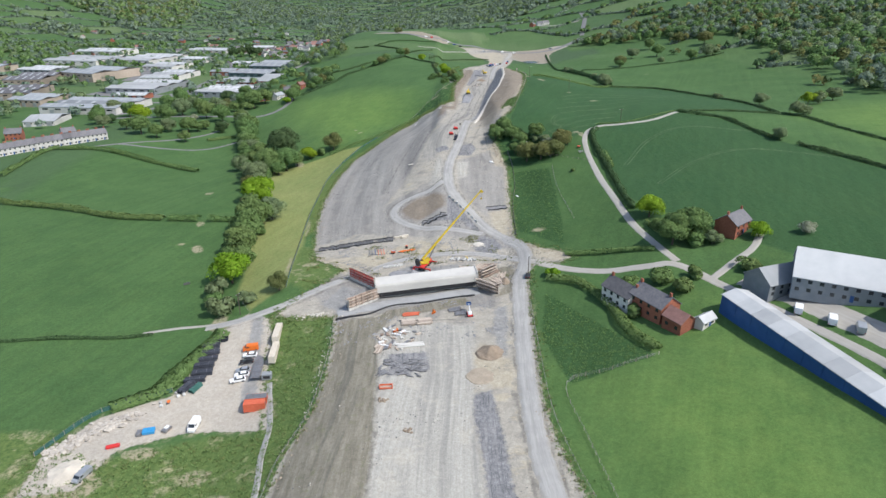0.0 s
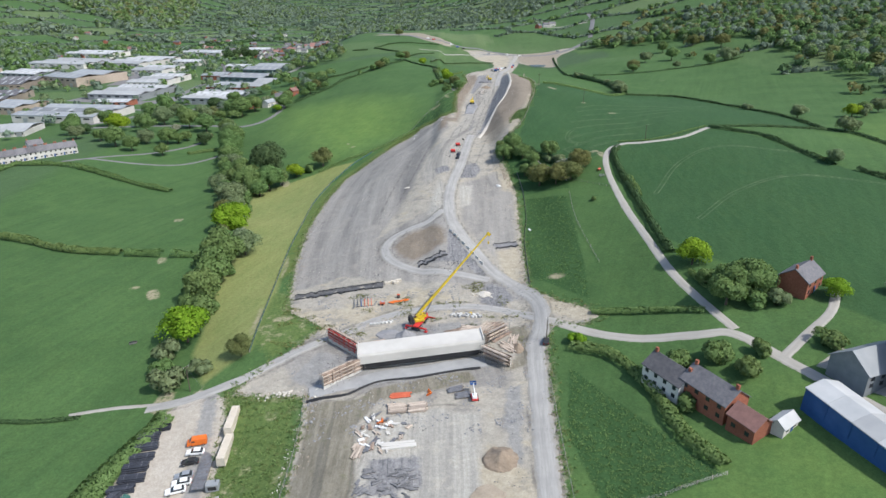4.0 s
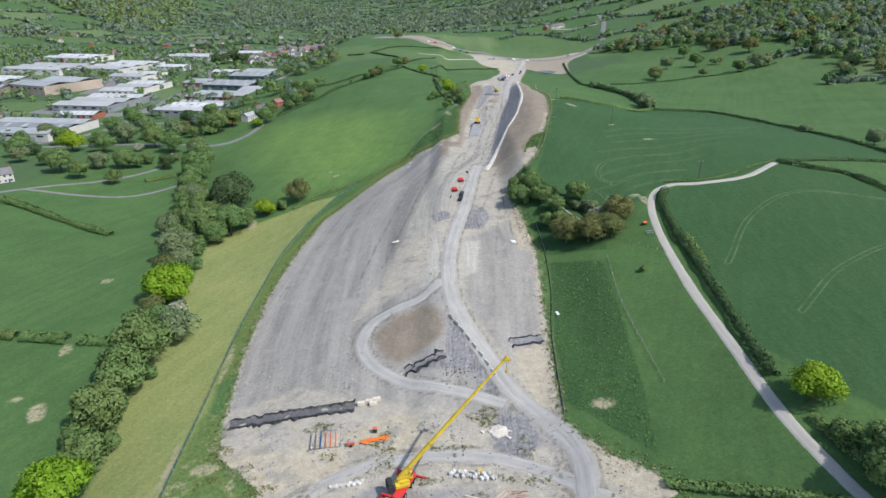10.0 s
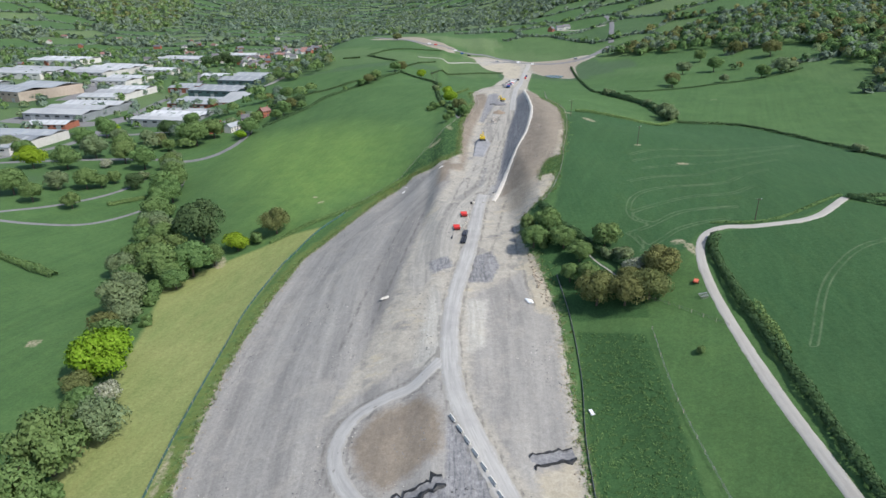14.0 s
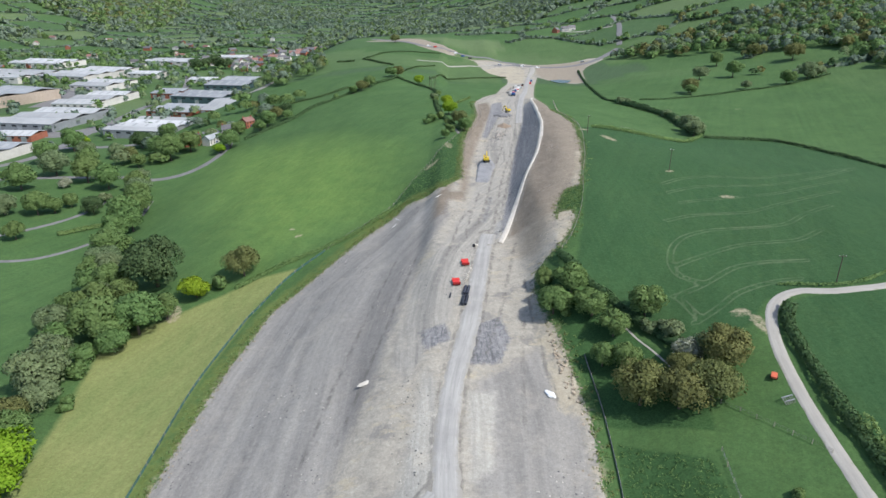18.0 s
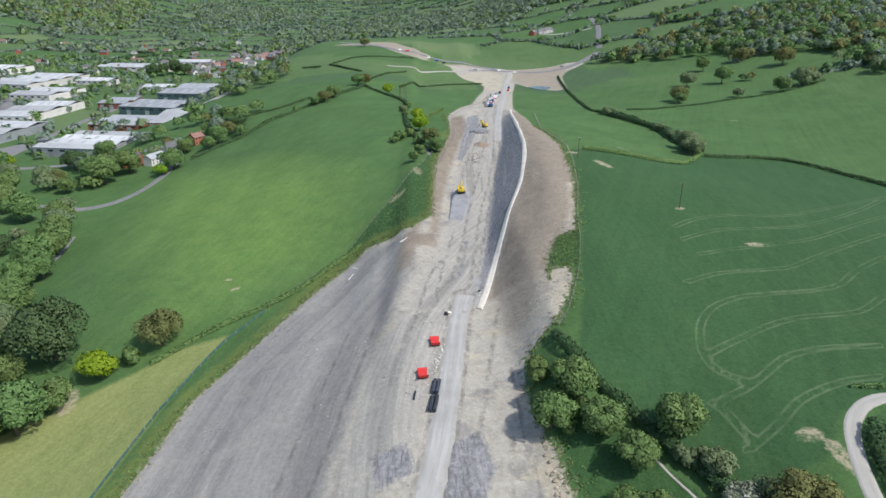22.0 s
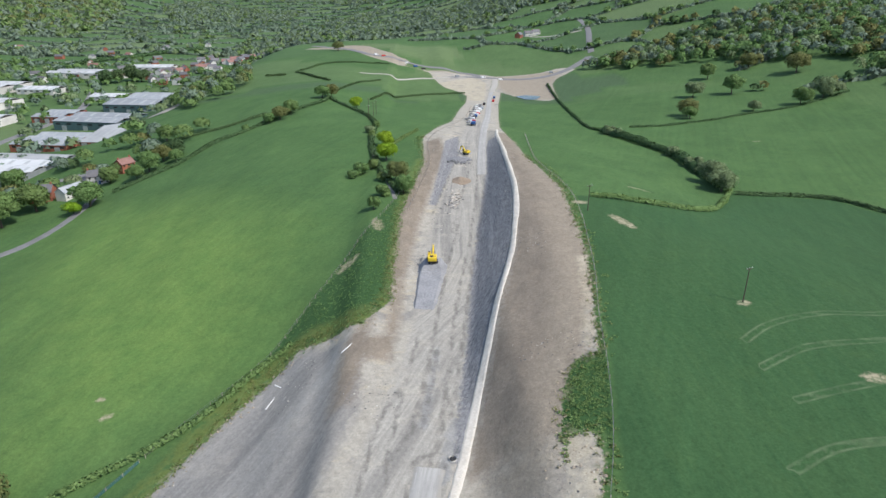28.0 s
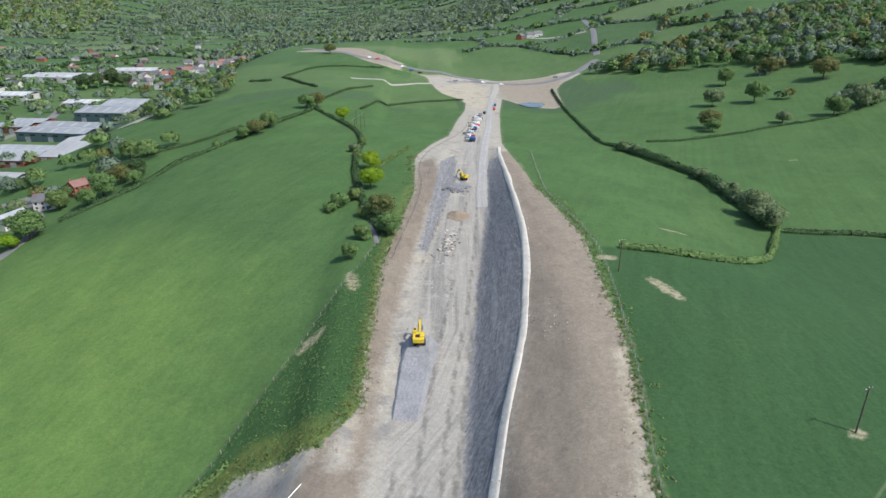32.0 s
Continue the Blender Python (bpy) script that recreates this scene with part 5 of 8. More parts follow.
wr = np.random.default_rng(21)
GLADE = [(-350, 400), (-300, 520), (-262, 498), (-250, 470), (-280, 400)]
WOOD_EAST = [(379, 848), (379, 777), (383, 713), (366, 646), (360, 598), (340, 536), (300, 470), (330, 440), (520, 440), (640, 700), (560, 880), (450, 880)]
WOOD_NORTH_EAST = [(216, 1086), (244, 1063), (287, 1019), (335, 1002), (345, 950), (371, 941), (398, 930), (410, 885), (640, 950), (600, 1150), (430, 1160), (300, 1120)]
WOOD_STRIP = [(-215, 957), (-240, 1060), (-200, 1120), (-183, 1121), (-153, 1019), (-145, 948), (-155, 908), (-162, 863), (-185, 880)]
WOOD_HILL = [(-920, 1960), (-904, 2050), (-815, 2085), (-900, 2350), (-958, 2622), (-1054, 2907), (-1400, 2950), (-1400, 2300), (-1080, 2050)]
WOOD_ROAD = [(-200, 620), (-172, 640), (-170, 700), (-118, 770), (-140, 800), (-230, 730), (-260, 640)]
mixes = [(M_LEAF, 0.44), (M_LEAF_GREY, 0.12), (M_LEAF_HAZE, 0.26), (M_LEAF_DARK, 0.06), (M_LEAF_OLIVE, 0.12)]
hill_mix = [(M_LEAF_HAZE, 0.6), (M_LEAF_GREY, 0.24), (M_LEAF, 0.16)]
for poly, count, h, w, n, label in [(WOOD_EAST, 640, 13, 12, 150, "mixed spring woodland on the east slope"), (WOOD_NORTH_EAST, 760, 12, 12, 110, "mixed woodland across the far hillside"), (WOOD_STRIP, 110, 11, 11, 160, "strip of wood on the brow"), (WOOD_HILL, 1500, 13, 17, 24, "dense wood on the far western hill"),
                                    (WOOD_ROAD, 30, 10, 12, 400, "trees along the valley road")]:
    xy = scatter(poly, count, wr)
    xy = xy[sdist(GLADE, xy[:, 0], xy[:, 1]) < 0]
    start = 0
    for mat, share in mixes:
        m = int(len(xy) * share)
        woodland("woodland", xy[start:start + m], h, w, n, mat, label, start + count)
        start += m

# hedges along the borders of the distant fields
hr2 = np.random.default_rng(61)
pieces = []
for k, (ax, ay) in enumerate(CENTRES):
    near_c = [q for q in range(k + 1, len(CENTRES)) if math.hypot(CENTRES[q][0] - ax, CENTRES[q][1] - ay) < 290]
    for q in near_c:
        bx, by = CENTRES[q]
        d = math.hypot(bx - ax, by - ay)
        t = np.arange(-110, 110, 5.5) + hr2.uniform(0, 3)
        px_, py_ = (ax + bx) / 2 - (by - ay) / d * t, (ay + by) / 2 + (bx - ax) / d * t
        mine = np.hypot(px_ - ax, py_ - ay)
        others = [np.hypot(px_ - CENTRES[o][0], py_ - CENTRES[o][1]) for o in range(len(CENTRES)) if o not in (k, q) and abs(CENTRES[o][0] - ax) < 330 and abs(CENTRES[o][1] - ay) < 330]
        good = mine < np.min(others, axis=0)
        pieces.append(np.column_stack([px_, py_])[good])
FIELD_EDGE = np.vstack(pieces) + hr2.normal(0, 0.8, (sum(map(len, pieces)), 2))

# hedgerow trees and copses of the distant country
cand = np.column_stack([wr.uniform(-1700, 1300, 74000), wr.uniform(1000, 4300, 74000)])
cand = cand[np.abs(cand[:, 0] + 0.06 * cand[:, 1]) < 250 + 0.62 * cand[:, 1]]
side = np.column_stack([wr.uniform(-1100, -180, 9000), wr.uniform(420, 1400, 9000)])
east = np.column_stack([wr.uniform(300, 900, 6000), wr.uniform(300, 1300, 6000)])
cand = np.vstack([cand, side, east])
idx, gap = cell_of(cand[:, 0], cand[:, 1])
cx, cy = cand[:, 0], cand[:, 1]
wooded = (CELL_TONE[idx] < 0.2) | (np.sin(cx / 310 + 1.3) * np.sin(cy / 270 + 0.4) + 0.5 * np.sin((cx + cy) / 170) > 0.58)
BARE = [[(-80, 1000), (-230, 1000), (-260, 1150), (-150, 1330), (60, 1330), (240, 1180), (240, 940), (60, 940)], [(-130, 1230), (-200, 1420), (0, 1500), (40, 1300)]]
TOWN = [(-700, 560), (-330, 540), (-200, 650), (-170, 800), (-230, 1180), (-420, 1420), (-760, 1380), (-900, 900)]
FIELD_WEST = [(-360, 300), (-150, 300), (-130, 440), (-330, 455)]
ok = (gap < 7) & (wr.uniform(size=len(cand)) < 0.5) | wooded & (wr.uniform(size=len(cand)) < 0.95)
in_town = sdist(TOWN, cand[:, 0], cand[:, 1]) > 0
ok = np.where(in_town, wr.uniform(size=len(cand)) < np.where(cand[:, 0] > -420, 0.11, 0.15), ok)
VALLEY_OPEN = [(-350, 450), (-335, 640), (-255, 690), (-185, 690), (-115, 650), (-130, 440)]
for b in BARE + [FIELD_WEST, VALLEY_OPEN]:
    ok &= sdist(b, cand[:, 0], cand[:, 1]) < 0
cand = cand[ok]
ex, ey = FIELD_EDGE[:, 0], FIELD_EDGE[:, 1]
edge_ok = (ey > 1120) & (ey < 4200) & (np.abs(ex + 0.06 * ey) < 250 + 0.62 * ey) | (ex > 330) & (ey > 300) & (ey < 1300) & (ex < 900)
edge_ok &= sdist(TOWN, ex, ey) < -20
for b in BARE:
    edge_ok &= sdist(b, ex, ey) < 0
rows_ = FIELD_EDGE[edge_ok]
woodland("field_hedges", rows_[rows_[:, 1] < 2200], 2.4, 6.0, 9, M_LEAF_HAZE, "hedges round the distant fields", 71)
woodland("field_hedges", rows_[rows_[:, 1] >= 2200], 3.0, 7.5, 5, M_LEAF_HAZE, "haze-coloured hedges on the far hills", 72)
near_c, far_c = cand[cand[:, 1] < 1500], cand[cand[:, 1] >= 1500]
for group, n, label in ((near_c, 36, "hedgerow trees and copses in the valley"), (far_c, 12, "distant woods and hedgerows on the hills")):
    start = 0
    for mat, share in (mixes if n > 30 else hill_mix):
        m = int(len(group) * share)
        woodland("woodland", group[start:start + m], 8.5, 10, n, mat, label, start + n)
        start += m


# ---- building blocks ----
M_RED = grit("red_paint", (0.50, 0.03, 0.03), (0.57, 0.05, 0.045), 0.8, 0.5, bump=0.05, dirt=(0.30, 0.07, 0.05))
M_ORANGE = grit("orange_paint", (0.62, 0.13, 0.02), (0.68, 0.18, 0.035), 0.8, 0.5, bump=0.05)
M_RUST = grit("red_oxide_container", (0.50, 0.10, 0.05), (0.58, 0.15, 0.08), 0.9, 0.6, bump=0.1, dirt=(0.36, 0.10, 0.06))
M_YELLOW = grit("yellow_paint", (0.56, 0.40, 0.03), (0.64, 0.47, 0.045), 0.9, 0.45, bump=0.05, dirt=(0.42, 0.28, 0.03))
M_WHITE = grit("white_paint", (0.70, 0.71, 0.71), (0.78, 0.78, 0.77), 1.2, 0.4, bump=0.03, dirt=(0.58, 0.57, 0.54))
M_SILVER = grit("silver_paint", (0.33, 0.35, 0.37), (0.40, 0.42, 0.44), 1.2, 0.35, 0.4, 0.03)
M_DARK = grit("black_rubber", (0.022, 0.022, 0.024), (0.04, 0.04, 0.042), 0.3, 0.8, bump=0.3)
M_PIPE = grit("dark_plastic_pipe", (0.028, 0.032, 0.042), (0.05, 0.055, 0.07), 0.8, 0.5, bump=0.05, vary=0.3)
M_STEEL = grit("grey_steel", (0.20, 0.20, 0.205), (0.29, 0.29, 0.295), 0.5, 0.5, 0.5, 0.1, dirt=(0.2, 0.14, 0.1))
M_TIMBER = grit("formwork_timber", (0.26, 0.195, 0.155), (0.36, 0.28, 0.225), 0.5, 0.9, bump=0.3, vary=0.35, dirt=(0.17, 0.14, 0.12))
M_PLANK = grit("pale_planks", (0.40, 0.335, 0.275), (0.48, 0.41, 0.34), 0.6, 0.9, bump=0.3, vary=0.25, dirt=(0.30, 0.25, 0.21))
M_BLUE = grit("blue_sheet", (0.03, 0.22, 0.45), (0.05, 0.29, 0.55), 0.8, 0.5, bump=0.1)
M_SHED_BLUE = grit("blue_cladding", (0.02, 0.075, 0.22), (0.035, 0.10, 0.27), 2.0, 0.5, bump=0.05)
M_CREAM = grit("cream_cabin", (0.52, 0.47, 0.39), (0.59, 0.54, 0.455), 1.5, 0.7, bump=0.05, dirt=(0.44, 0.40, 0.33))
M_MESH_GREEN = grit("green_fence_mesh", (0.03, 0.10, 0.085), (0.05, 0.14, 0.12), 0.8, 0.8, bump=0.1)
M_ROCK_DARK = grit("dark_broken_rock", (0.12, 0.122, 0.128), (0.22, 0.22, 0.222), 0.6, 0.9, bump=0.6, vary=0.35)
M_SOIL = grit("brown_soil_heap", (0.22, 0.172, 0.128), (0.30, 0.245, 0.185), 0.8, 0.95, bump=0.6)
M_GRIT = grit("grey_chippings", (0.21, 0.215, 0.225), (0.29, 0.293, 0.30), 0.6, 0.95, bump=0.4)
M_SAND = grit("sandy_stone", (0.30, 0.25, 0.19), (0.38, 0.33, 0.26), 0.5, 0.95, bump=0.5, vary=0.2)
M_WATER = grit("still_water", (0.05, 0.08, 0.10), (0.07, 0.10, 0.12), 4.0, 0.12, bump=0.02, spec=0.6)


def box(bm, c, s, rz=0.0, rx=0.0, ry=0.0, bevel=0.0):
    """A box of size s centred on c, turned by degrees, with rounded edges if asked."""
    m = pose(*c, rx, ry, rz) @ Matrix.Diagonal((*s, 1))
    made = bmesh.ops.create_cube(bm, size=1.0, matrix=m)["verts"]
    if bevel:
        edges = list({e for v in made for e in v.link_edges})
        bmesh.ops.bevel(bm, geom=edges, offset=bevel, segments=2, affect="EDGES", profile=0.6)


def prism(bm, outline, y0, y1):
    """A solid with an outline in x and z, from y0 to y1."""
    a = [bm.verts.new((x, y0, z)) for x, z in outline]
    b = [bm.verts.new((x, y1, z)) for x, z in outline]
    n = len(a)
    bm.faces.new(a)
    bm.faces.new(b[::-1])
    for k in range(n):
        bm.faces.new((a[k], b[k], b[(k + 1) % n], a[(k + 1) % n]))


def solid(name, material, parent, *boxes, label="", bevel=0.0):
    """One part made of boxes: (centre, size[, rz[, rx[, ry]]])."""
    bm = bmesh.new()
    for b in boxes:
        box(bm, *b, bevel=bevel)
    return part(name, bm, material, parent, label)


def bars(name, material, parent, *rows, seg=6, label=""):
    """One part made of round bars: (from, to, radius[, end radius])."""
    bm = bmesh.new()
    for r in rows:
        cone(bm, r[0], r[1], r[2], r[3] if len(r) > 3 else r[2], seg)
    return part(name, bm, material, parent, label)


def thing(name, label, category, x, y, rz=0.0, dz=0.0, group="", tilt=False):
    root = tagged(new(name), label, category, group)
    m = pose(x, y, ground_z(x, y) + dz, 0, 0, rz)
    if tilt:
        e = 2.0
        nx, ny = (ground_z(x - e, y) - ground_z(x + e, y)) / (2 * e), (ground_z(x, y - e) - ground_z(x, y + e)) / (2 * e)
        q = Vector((0, 0, 1)).rotation_difference(Vector((nx, ny, 1)))
        m = Matrix.Translation((x, y, ground_z(x, y) + dz)) @ q.to_matrix().to_4x4() @ pose(0, 0, 0, 0, 0, rz)
    root.matrix_basis = m
    return root


def share(name, mesh, parent, m, label=""):
    """A further piece on shared mesh data."""
    ob = new(name, mesh)
    ob.parent = parent
    ob.matrix_basis = m
    return tagged(ob, label)


def copy_at(ob, x, y, rz=0.0, dz=0.0):
    return copy_thing(ob, pose(x, y, ground_z(x, y) + dz, 0, 0, rz))


def lump(name, material, seed, size, squash=0.7, sub=2, jag=0.3):
    """The mesh of an uneven stone or heap."""
    r = np.random.default_rng(seed)
    bm = bmesh.new()
    bmesh.ops.create_icosphere(bm, subdivisions=sub, radius=size)
    for v in bm.verts:
        n = noise.noise(v.co * (1.6 / size) + Vector((seed * 7.1, 0, 0)))
        v.co *= 1 + jag * n + r.uniform(-0.06, 0.06)
        v.co.z *= squash
    me = bpy.data.meshes.new(name)
    bm.to_mesh(me)
    bm.free()
    me.materials.append(material)
    return me


def cone_heap(name, material, x, y, rad, h, label, seed, stretch=1.0, rz=0):
    """A tipped heap with slumped, uneven sides."""
    r = np.random.default_rng(seed)
    bm = bmesh.new()
    rings, seg = 11, 36
    prev = None
    top = bm.verts.new((0, 0, h))
    for i in range(1, rings + 1):
        f = i / rings
        row = []
        for k in range(seg):
            a = 2 * math.pi * k / seg
            q = rad * f * (1 + 0.18 * noise.noise(Vector((math.cos(a) * 1.5, math.sin(a) * 1.5, seed)))) * r.uniform(0.97, 1.03)
            z = h * (1 - f) ** 1.15 + 0.12 * h * noise.noise(Vector((math.cos(a) * f * 3, math.sin(a) * f * 3, seed + 5)))
            row.append(bm.verts.new((q * math.cos(a) * stretch, q * math.sin(a), z if i < rings else -0.5)))
        if prev is None:
            for k in range(seg):
                bm.faces.new((top, row[k], row[(k + 1) % seg]))
        else:
            for k in range(seg):
                bm.faces.new((prev[k], row[k], row[(k + 1) % seg], prev[(k + 1) % seg]))
        prev = row
    root = part(name, bm, material)
    root.matrix_basis = pose(x, y, ground_z(x, y), 0, 0, rz)
    return tagged(root, label, "heap")


# ---- the underpass under construction ----
def underpass():
    root = tagged(new("underpass"), "long white concrete underpass box with a black base", "bridge")
    root.matrix_basis = pose(-6.2, 206.9, 4.05, 0, -4.6, 6.2)
    solid("deck_slab", M_CONCRETE, root, ((0, 0.55, -0.35), (36.8, 6.2, 0.7)), bevel=0.05)
    bm = bmesh.new()
    prism(bm, [(-3.42, -3.05), (-3.42, -0.55), (-3.22, -0.06), (-2.6, -0.06), (-2.6, -3.05)], -18.38, 18.38)
    bmesh.ops.rotate(bm, verts=bm.verts, cent=(0, 0, 0), matrix=Matrix.Rotation(radians(90), 3, "Z"))
    for v in bm.verts:
        v.co.x, v.co.y = v.co.x, -abs(v.co.y)
    part("front_wall", bm, M_CONCRETE, root)
    solid("back_wall", M_CONCRETE, root, ((0, 3.2, -2.4), (36.7, 0.5, 3.3)))
    solid("base_band", M_BLACK, root, ((0, -3.12, -3.85), (36.4, 0.46, 1.7)), label="black band along the wall foot")
    solid("footing", M_CONCRETE, root, ((0, 0.6, -5.2), (36.6, 5.0, 1.9)))
    for s in (-1, 1):
        solid("end_upstand", M_CONCRETE, root, ((s * 18.55, 0.1, -0.3), (0.3, 7.2, 1.5)), bevel=0.03)
    for k in range(12):
        solid("cast_panel", M_CONCRETE, root, ((-16.8 + 3.05 * k, 0.3, 0.012), (3.0, 6.6, 0.03)))


underpass()


def formwork(x, y, z, rz, length, h, face, label, seed, decks=2):
    """A wing wall in its formwork: panels, walings, props, tubes and boarded decks."""
    r = np.random.default_rng(seed)
    root = tagged(new("wing_wall_formwork"), label, "formwork", "wing walls of the underpass")
    root.matrix_basis = pose(x, y, z, 0, 0, rz)
    solid("wall_core", M_CONCRETE, root, ((length / 2, 0, h / 2 - 1.0), (length, 0.5, h + 1.0)))
    n = int(length / 1.25)
    for k in range(n):
        for s in (-1, 1):
            solid("panel", face if s > 0 else M_TIMBER, root, (((k + 0.5) * length / n, s * 0.34, h / 2), (length / n - 0.06, 0.12, h * r.uniform(0.94, 1.06))))
    for j in range(3):
        for s in (-1, 1):
            solid("waling", M_PLANK, root, ((length / 2, s * 0.52, h * (0.2 + 0.32 * j)), (length + 0.5, 0.22, 0.26)))
    for k in range(int(length / 2) + 1):
        for s in (-1, 1):
            bars("prop", M_STEEL, root, ((2 * k, s * 0.6, h * 0.8), (2 * k + 0.2, s * 2.4, -0.4), 0.06))
    for k in range(int(length / 2.2) + 1):
        bars("scaffold_tube", M_STEEL, root, ((2.2 * k, -2.0, -0.8), (2.2 * k, -2.0, h + 1.0), 0.05), ((2.2 * k, -0.9, -0.8), (2.2 * k, -0.9, h + 1.0), 0.05), ((2.2 * k, -2.0, h * 0.75), (2.2 * k, -0.8, h * 0.75), 0.05))
    for z0 in (h * 0.4, h + 0.9):
        bars("guard_rail", M_STEEL, root, ((-0.2, -2.0, z0), (length + 0.2, -2.0, z0), 0.05))
    for d in range(decks):
        for k in range(4):
            solid("scaffold_board", M_PLANK, root, ((length / 2 + r.uniform(-0.5, 0.5), -1.05 - 0.27 * k, h * (0.38 + 0.4 * d)), (length * r.uniform(0.8, 1.0), 0.23, 0.06)))
    for k in range(n // 2):
        solid("soldier", face, root, ((2.5 * k + 0.6, 0.62, h * 0.52), (0.16, 0.2, h * 1.1)))


formwork(-23.2, 202.6, -2.2, 223, 13.5, 3.6, M_TIMBER, "timber formwork and scaffold on a splayed wing wall", 1)
formwork(-25.6, 209.6, -1.6, 137, 14.0, 3.4, M_RED, "red formwork panels and scaffold on a wing wall", 2)
formwork(12.6, 205.2, 0.6, -40, 9.5, 3.4, M_TIMBER, "timber formwork and scaffold beside the haul road", 3, 3)
formwork(13.2, 212.6, 0.8, 42, 9.0, 3.2, M_TIMBER, "timber formwork and props behind the underpass", 4, 3)


def stack(name, label, category, x, y, rz, n, size, material, layers=2, jitter=0.15, seed=0, partname="plank", bearers=True):
    """A stack of boards, panels or beams on bearers."""
    r = np.random.default_rng(seed)
    root = thing(name, label, category, x, y, rz, 0.05, tilt=True)
    L, W, T = size
    if bearers:
        for s in (-0.3, 0.3):
            solid("bearer", M_TIMBER, root, ((s * L, 0, 0.05), (0.12, n * W * 1.1, 0.1)))
    bm = bmesh.new()
    box(bm, (0, 0, 0), (L, W * 0.92, T))
    me = bpy.data.meshes.new(partname)
    bm.to_mesh(me)
    bm.free()
    me.materials.append(material)
    for j in range(layers):
        for k in range(n):
            share(partname, me, root, pose(r.uniform(-jitter, jitter) * 3, (k - (n - 1) / 2) * W, 0.1 + T * (j + 0.5), 0, 0, r.uniform(-6, 6) * jitter * 4))
    return root


k = 0
for x, y, rz, n, size, mat, layers in [(-11, 189, 4, 4, (5.5, 0.6, 0.18), M_RUST, 1), (-11.5, 183, 5, 5, (4.6, 0.75, 0.2), M_PLANK, 3), (-6, 183.3, 5, 5, (4.6, 0.75, 0.2), M_PLANK, 3), (-10.5, 168.5, 8, 3, (8.5, 0.8, 0.4), M_CONCRETE, 1),
                                       (-19.5, 168, 78, 4, (7.5, 0.5, 0.15), M_PLANK, 1), (-17, 169, 60, 3, (6, 0.4, 0.15), M_STEEL, 1), (4, 190.5, 10, 5, (4.0, 0.5, 0.15), M_STEEL, 2), (6.2, 187.6, 5, 5, (4.0, 0.5, 0.2), M_STEEL, 2)]:
    k += 1
    stack("timber_stack" if mat in (M_PLANK, M_RUST) else "beam_stack", {M_PLANK: "stack of pale shuttering panels on bare ground", M_RUST: "row of red-brown steel beams on bare ground", M_CONCRETE: "long pale precast concrete beams on the ground"}.get(mat, "bundle of grey steel beams on bare ground"), "building material", x, y, rz, n, size, mat, layers, seed=k)
for x, y, rz, n, size, mat, layers in [(4.5, 219.5, 20, 9, (5.5, 0.35, 0.14), M_TIMBER, 2), (9, 221, -15, 8, (5.0, 0.35, 0.14), M_PLANK, 2), (13.5, 221, 50, 10, (5.5, 0.32, 0.14), M_PLANK, 2), (18, 216, 35, 11, (6.5, 0.35, 0.14), M_TIMBER, 2), (20, 209, -50, 8, (5.0, 0.35, 0.14), M_PLANK, 2),
                                       (-13, 216.6, 12, 5, (3.6, 0.6, 0.4), M_TIMBER, 1), (-19.5, 216, 8, 6, (3.8, 0.6, 0.3), M_TIMBER, 2), (16, 203, -35, 4, (7, 0.5, 0.3), M_PLANK, 1), (22, 213, 80, 8, (4.5, 0.35, 0.14), M_PLANK, 1), (16.5, 222.5, 5, 8, (4.5, 0.3, 0.12), M_TIMBER, 1)]:
    k += 1
    stack("timber_stack", "loose stack of timber planks beside the underpass", "building material", x, y, rz, n, size, mat, layers, 0.35, seed=k)
# low clutter of steel and rubble sheets on the pale formation
clutter = np.random.default_rng(8)
for i in range(34):
    x, y = clutter.uniform(-21, -8), clutter.uniform(166, 181)
    mat = [M_STEEL, M_PLANK, M_CONCRETE, M_WHITE, M_TIMBER][i % 5]
    stack("offcut_pile", {M_STEEL: "small pile of grey steel offcuts", M_PLANK: "small pile of pale timber offcuts", M_CONCRETE: "few pale concrete offcuts on the ground", M_WHITE: "white wrapped bundle on bare ground", M_TIMBER: "small pile of brown timber offcuts"}[mat], "building material", x, y, clutter.uniform(0, 180), 2, (clutter.uniform(1.0, 2.8), 0.45, 0.3), mat, 1, 0.3, i, "offcut", False)
for i in range(34):
    x, y = clutter.uniform(-19, -6), clutter.uniform(151.5, 161)
    stack("mesh_sheets", "dark steel mesh sheets lying in a flat heap", "building material", x, y, clutter.uniform(-30, 60), 3, (clutter.uniform(1.2, 2.6), 0.4, 0.12), M_ROCK_DARK, 1, 0.3, 100 + i, "sheet", False)
for x, y, rz in [(-15.5, 177, 20), (-3.2, 188.7, 40)]:
    root = thing("orange_barrier", "crumpled orange plastic barrier panels", "barrier", x, y, rz)
    for j in range(4):
        solid("panel", M_ORANGE, root, ((0.2 * j, 0.25 * j, 0.5), (1.8, 0.08, 0.9), 25 * j, 20))
root = thing("orange_barrier", "orange plastic barriers lying beside the silt ditch", "barrier", -15.5, 242.5, 15)
for j in range(7):
    solid("panel", M_ORANGE, root, ((-2.4 + 0.9 * j, 0.3 * (j % 3), 0.12 + 0.05 * j), (2.2, 0.8, 0.08), 10 * j - 30))
root = thing("pump_trailer", "small red and blue pump trailer on bare soil", "machine", -21, 241.5, 10)
solid("body", M_RUST, root, ((0, 0, 0.8), (1.8, 1.1, 0.8)), bevel=0.08)
solid("cover", M_SILVER, root, ((0.1, 0, 1.25), (1.2, 0.9, 0.2)), bevel=0.05)
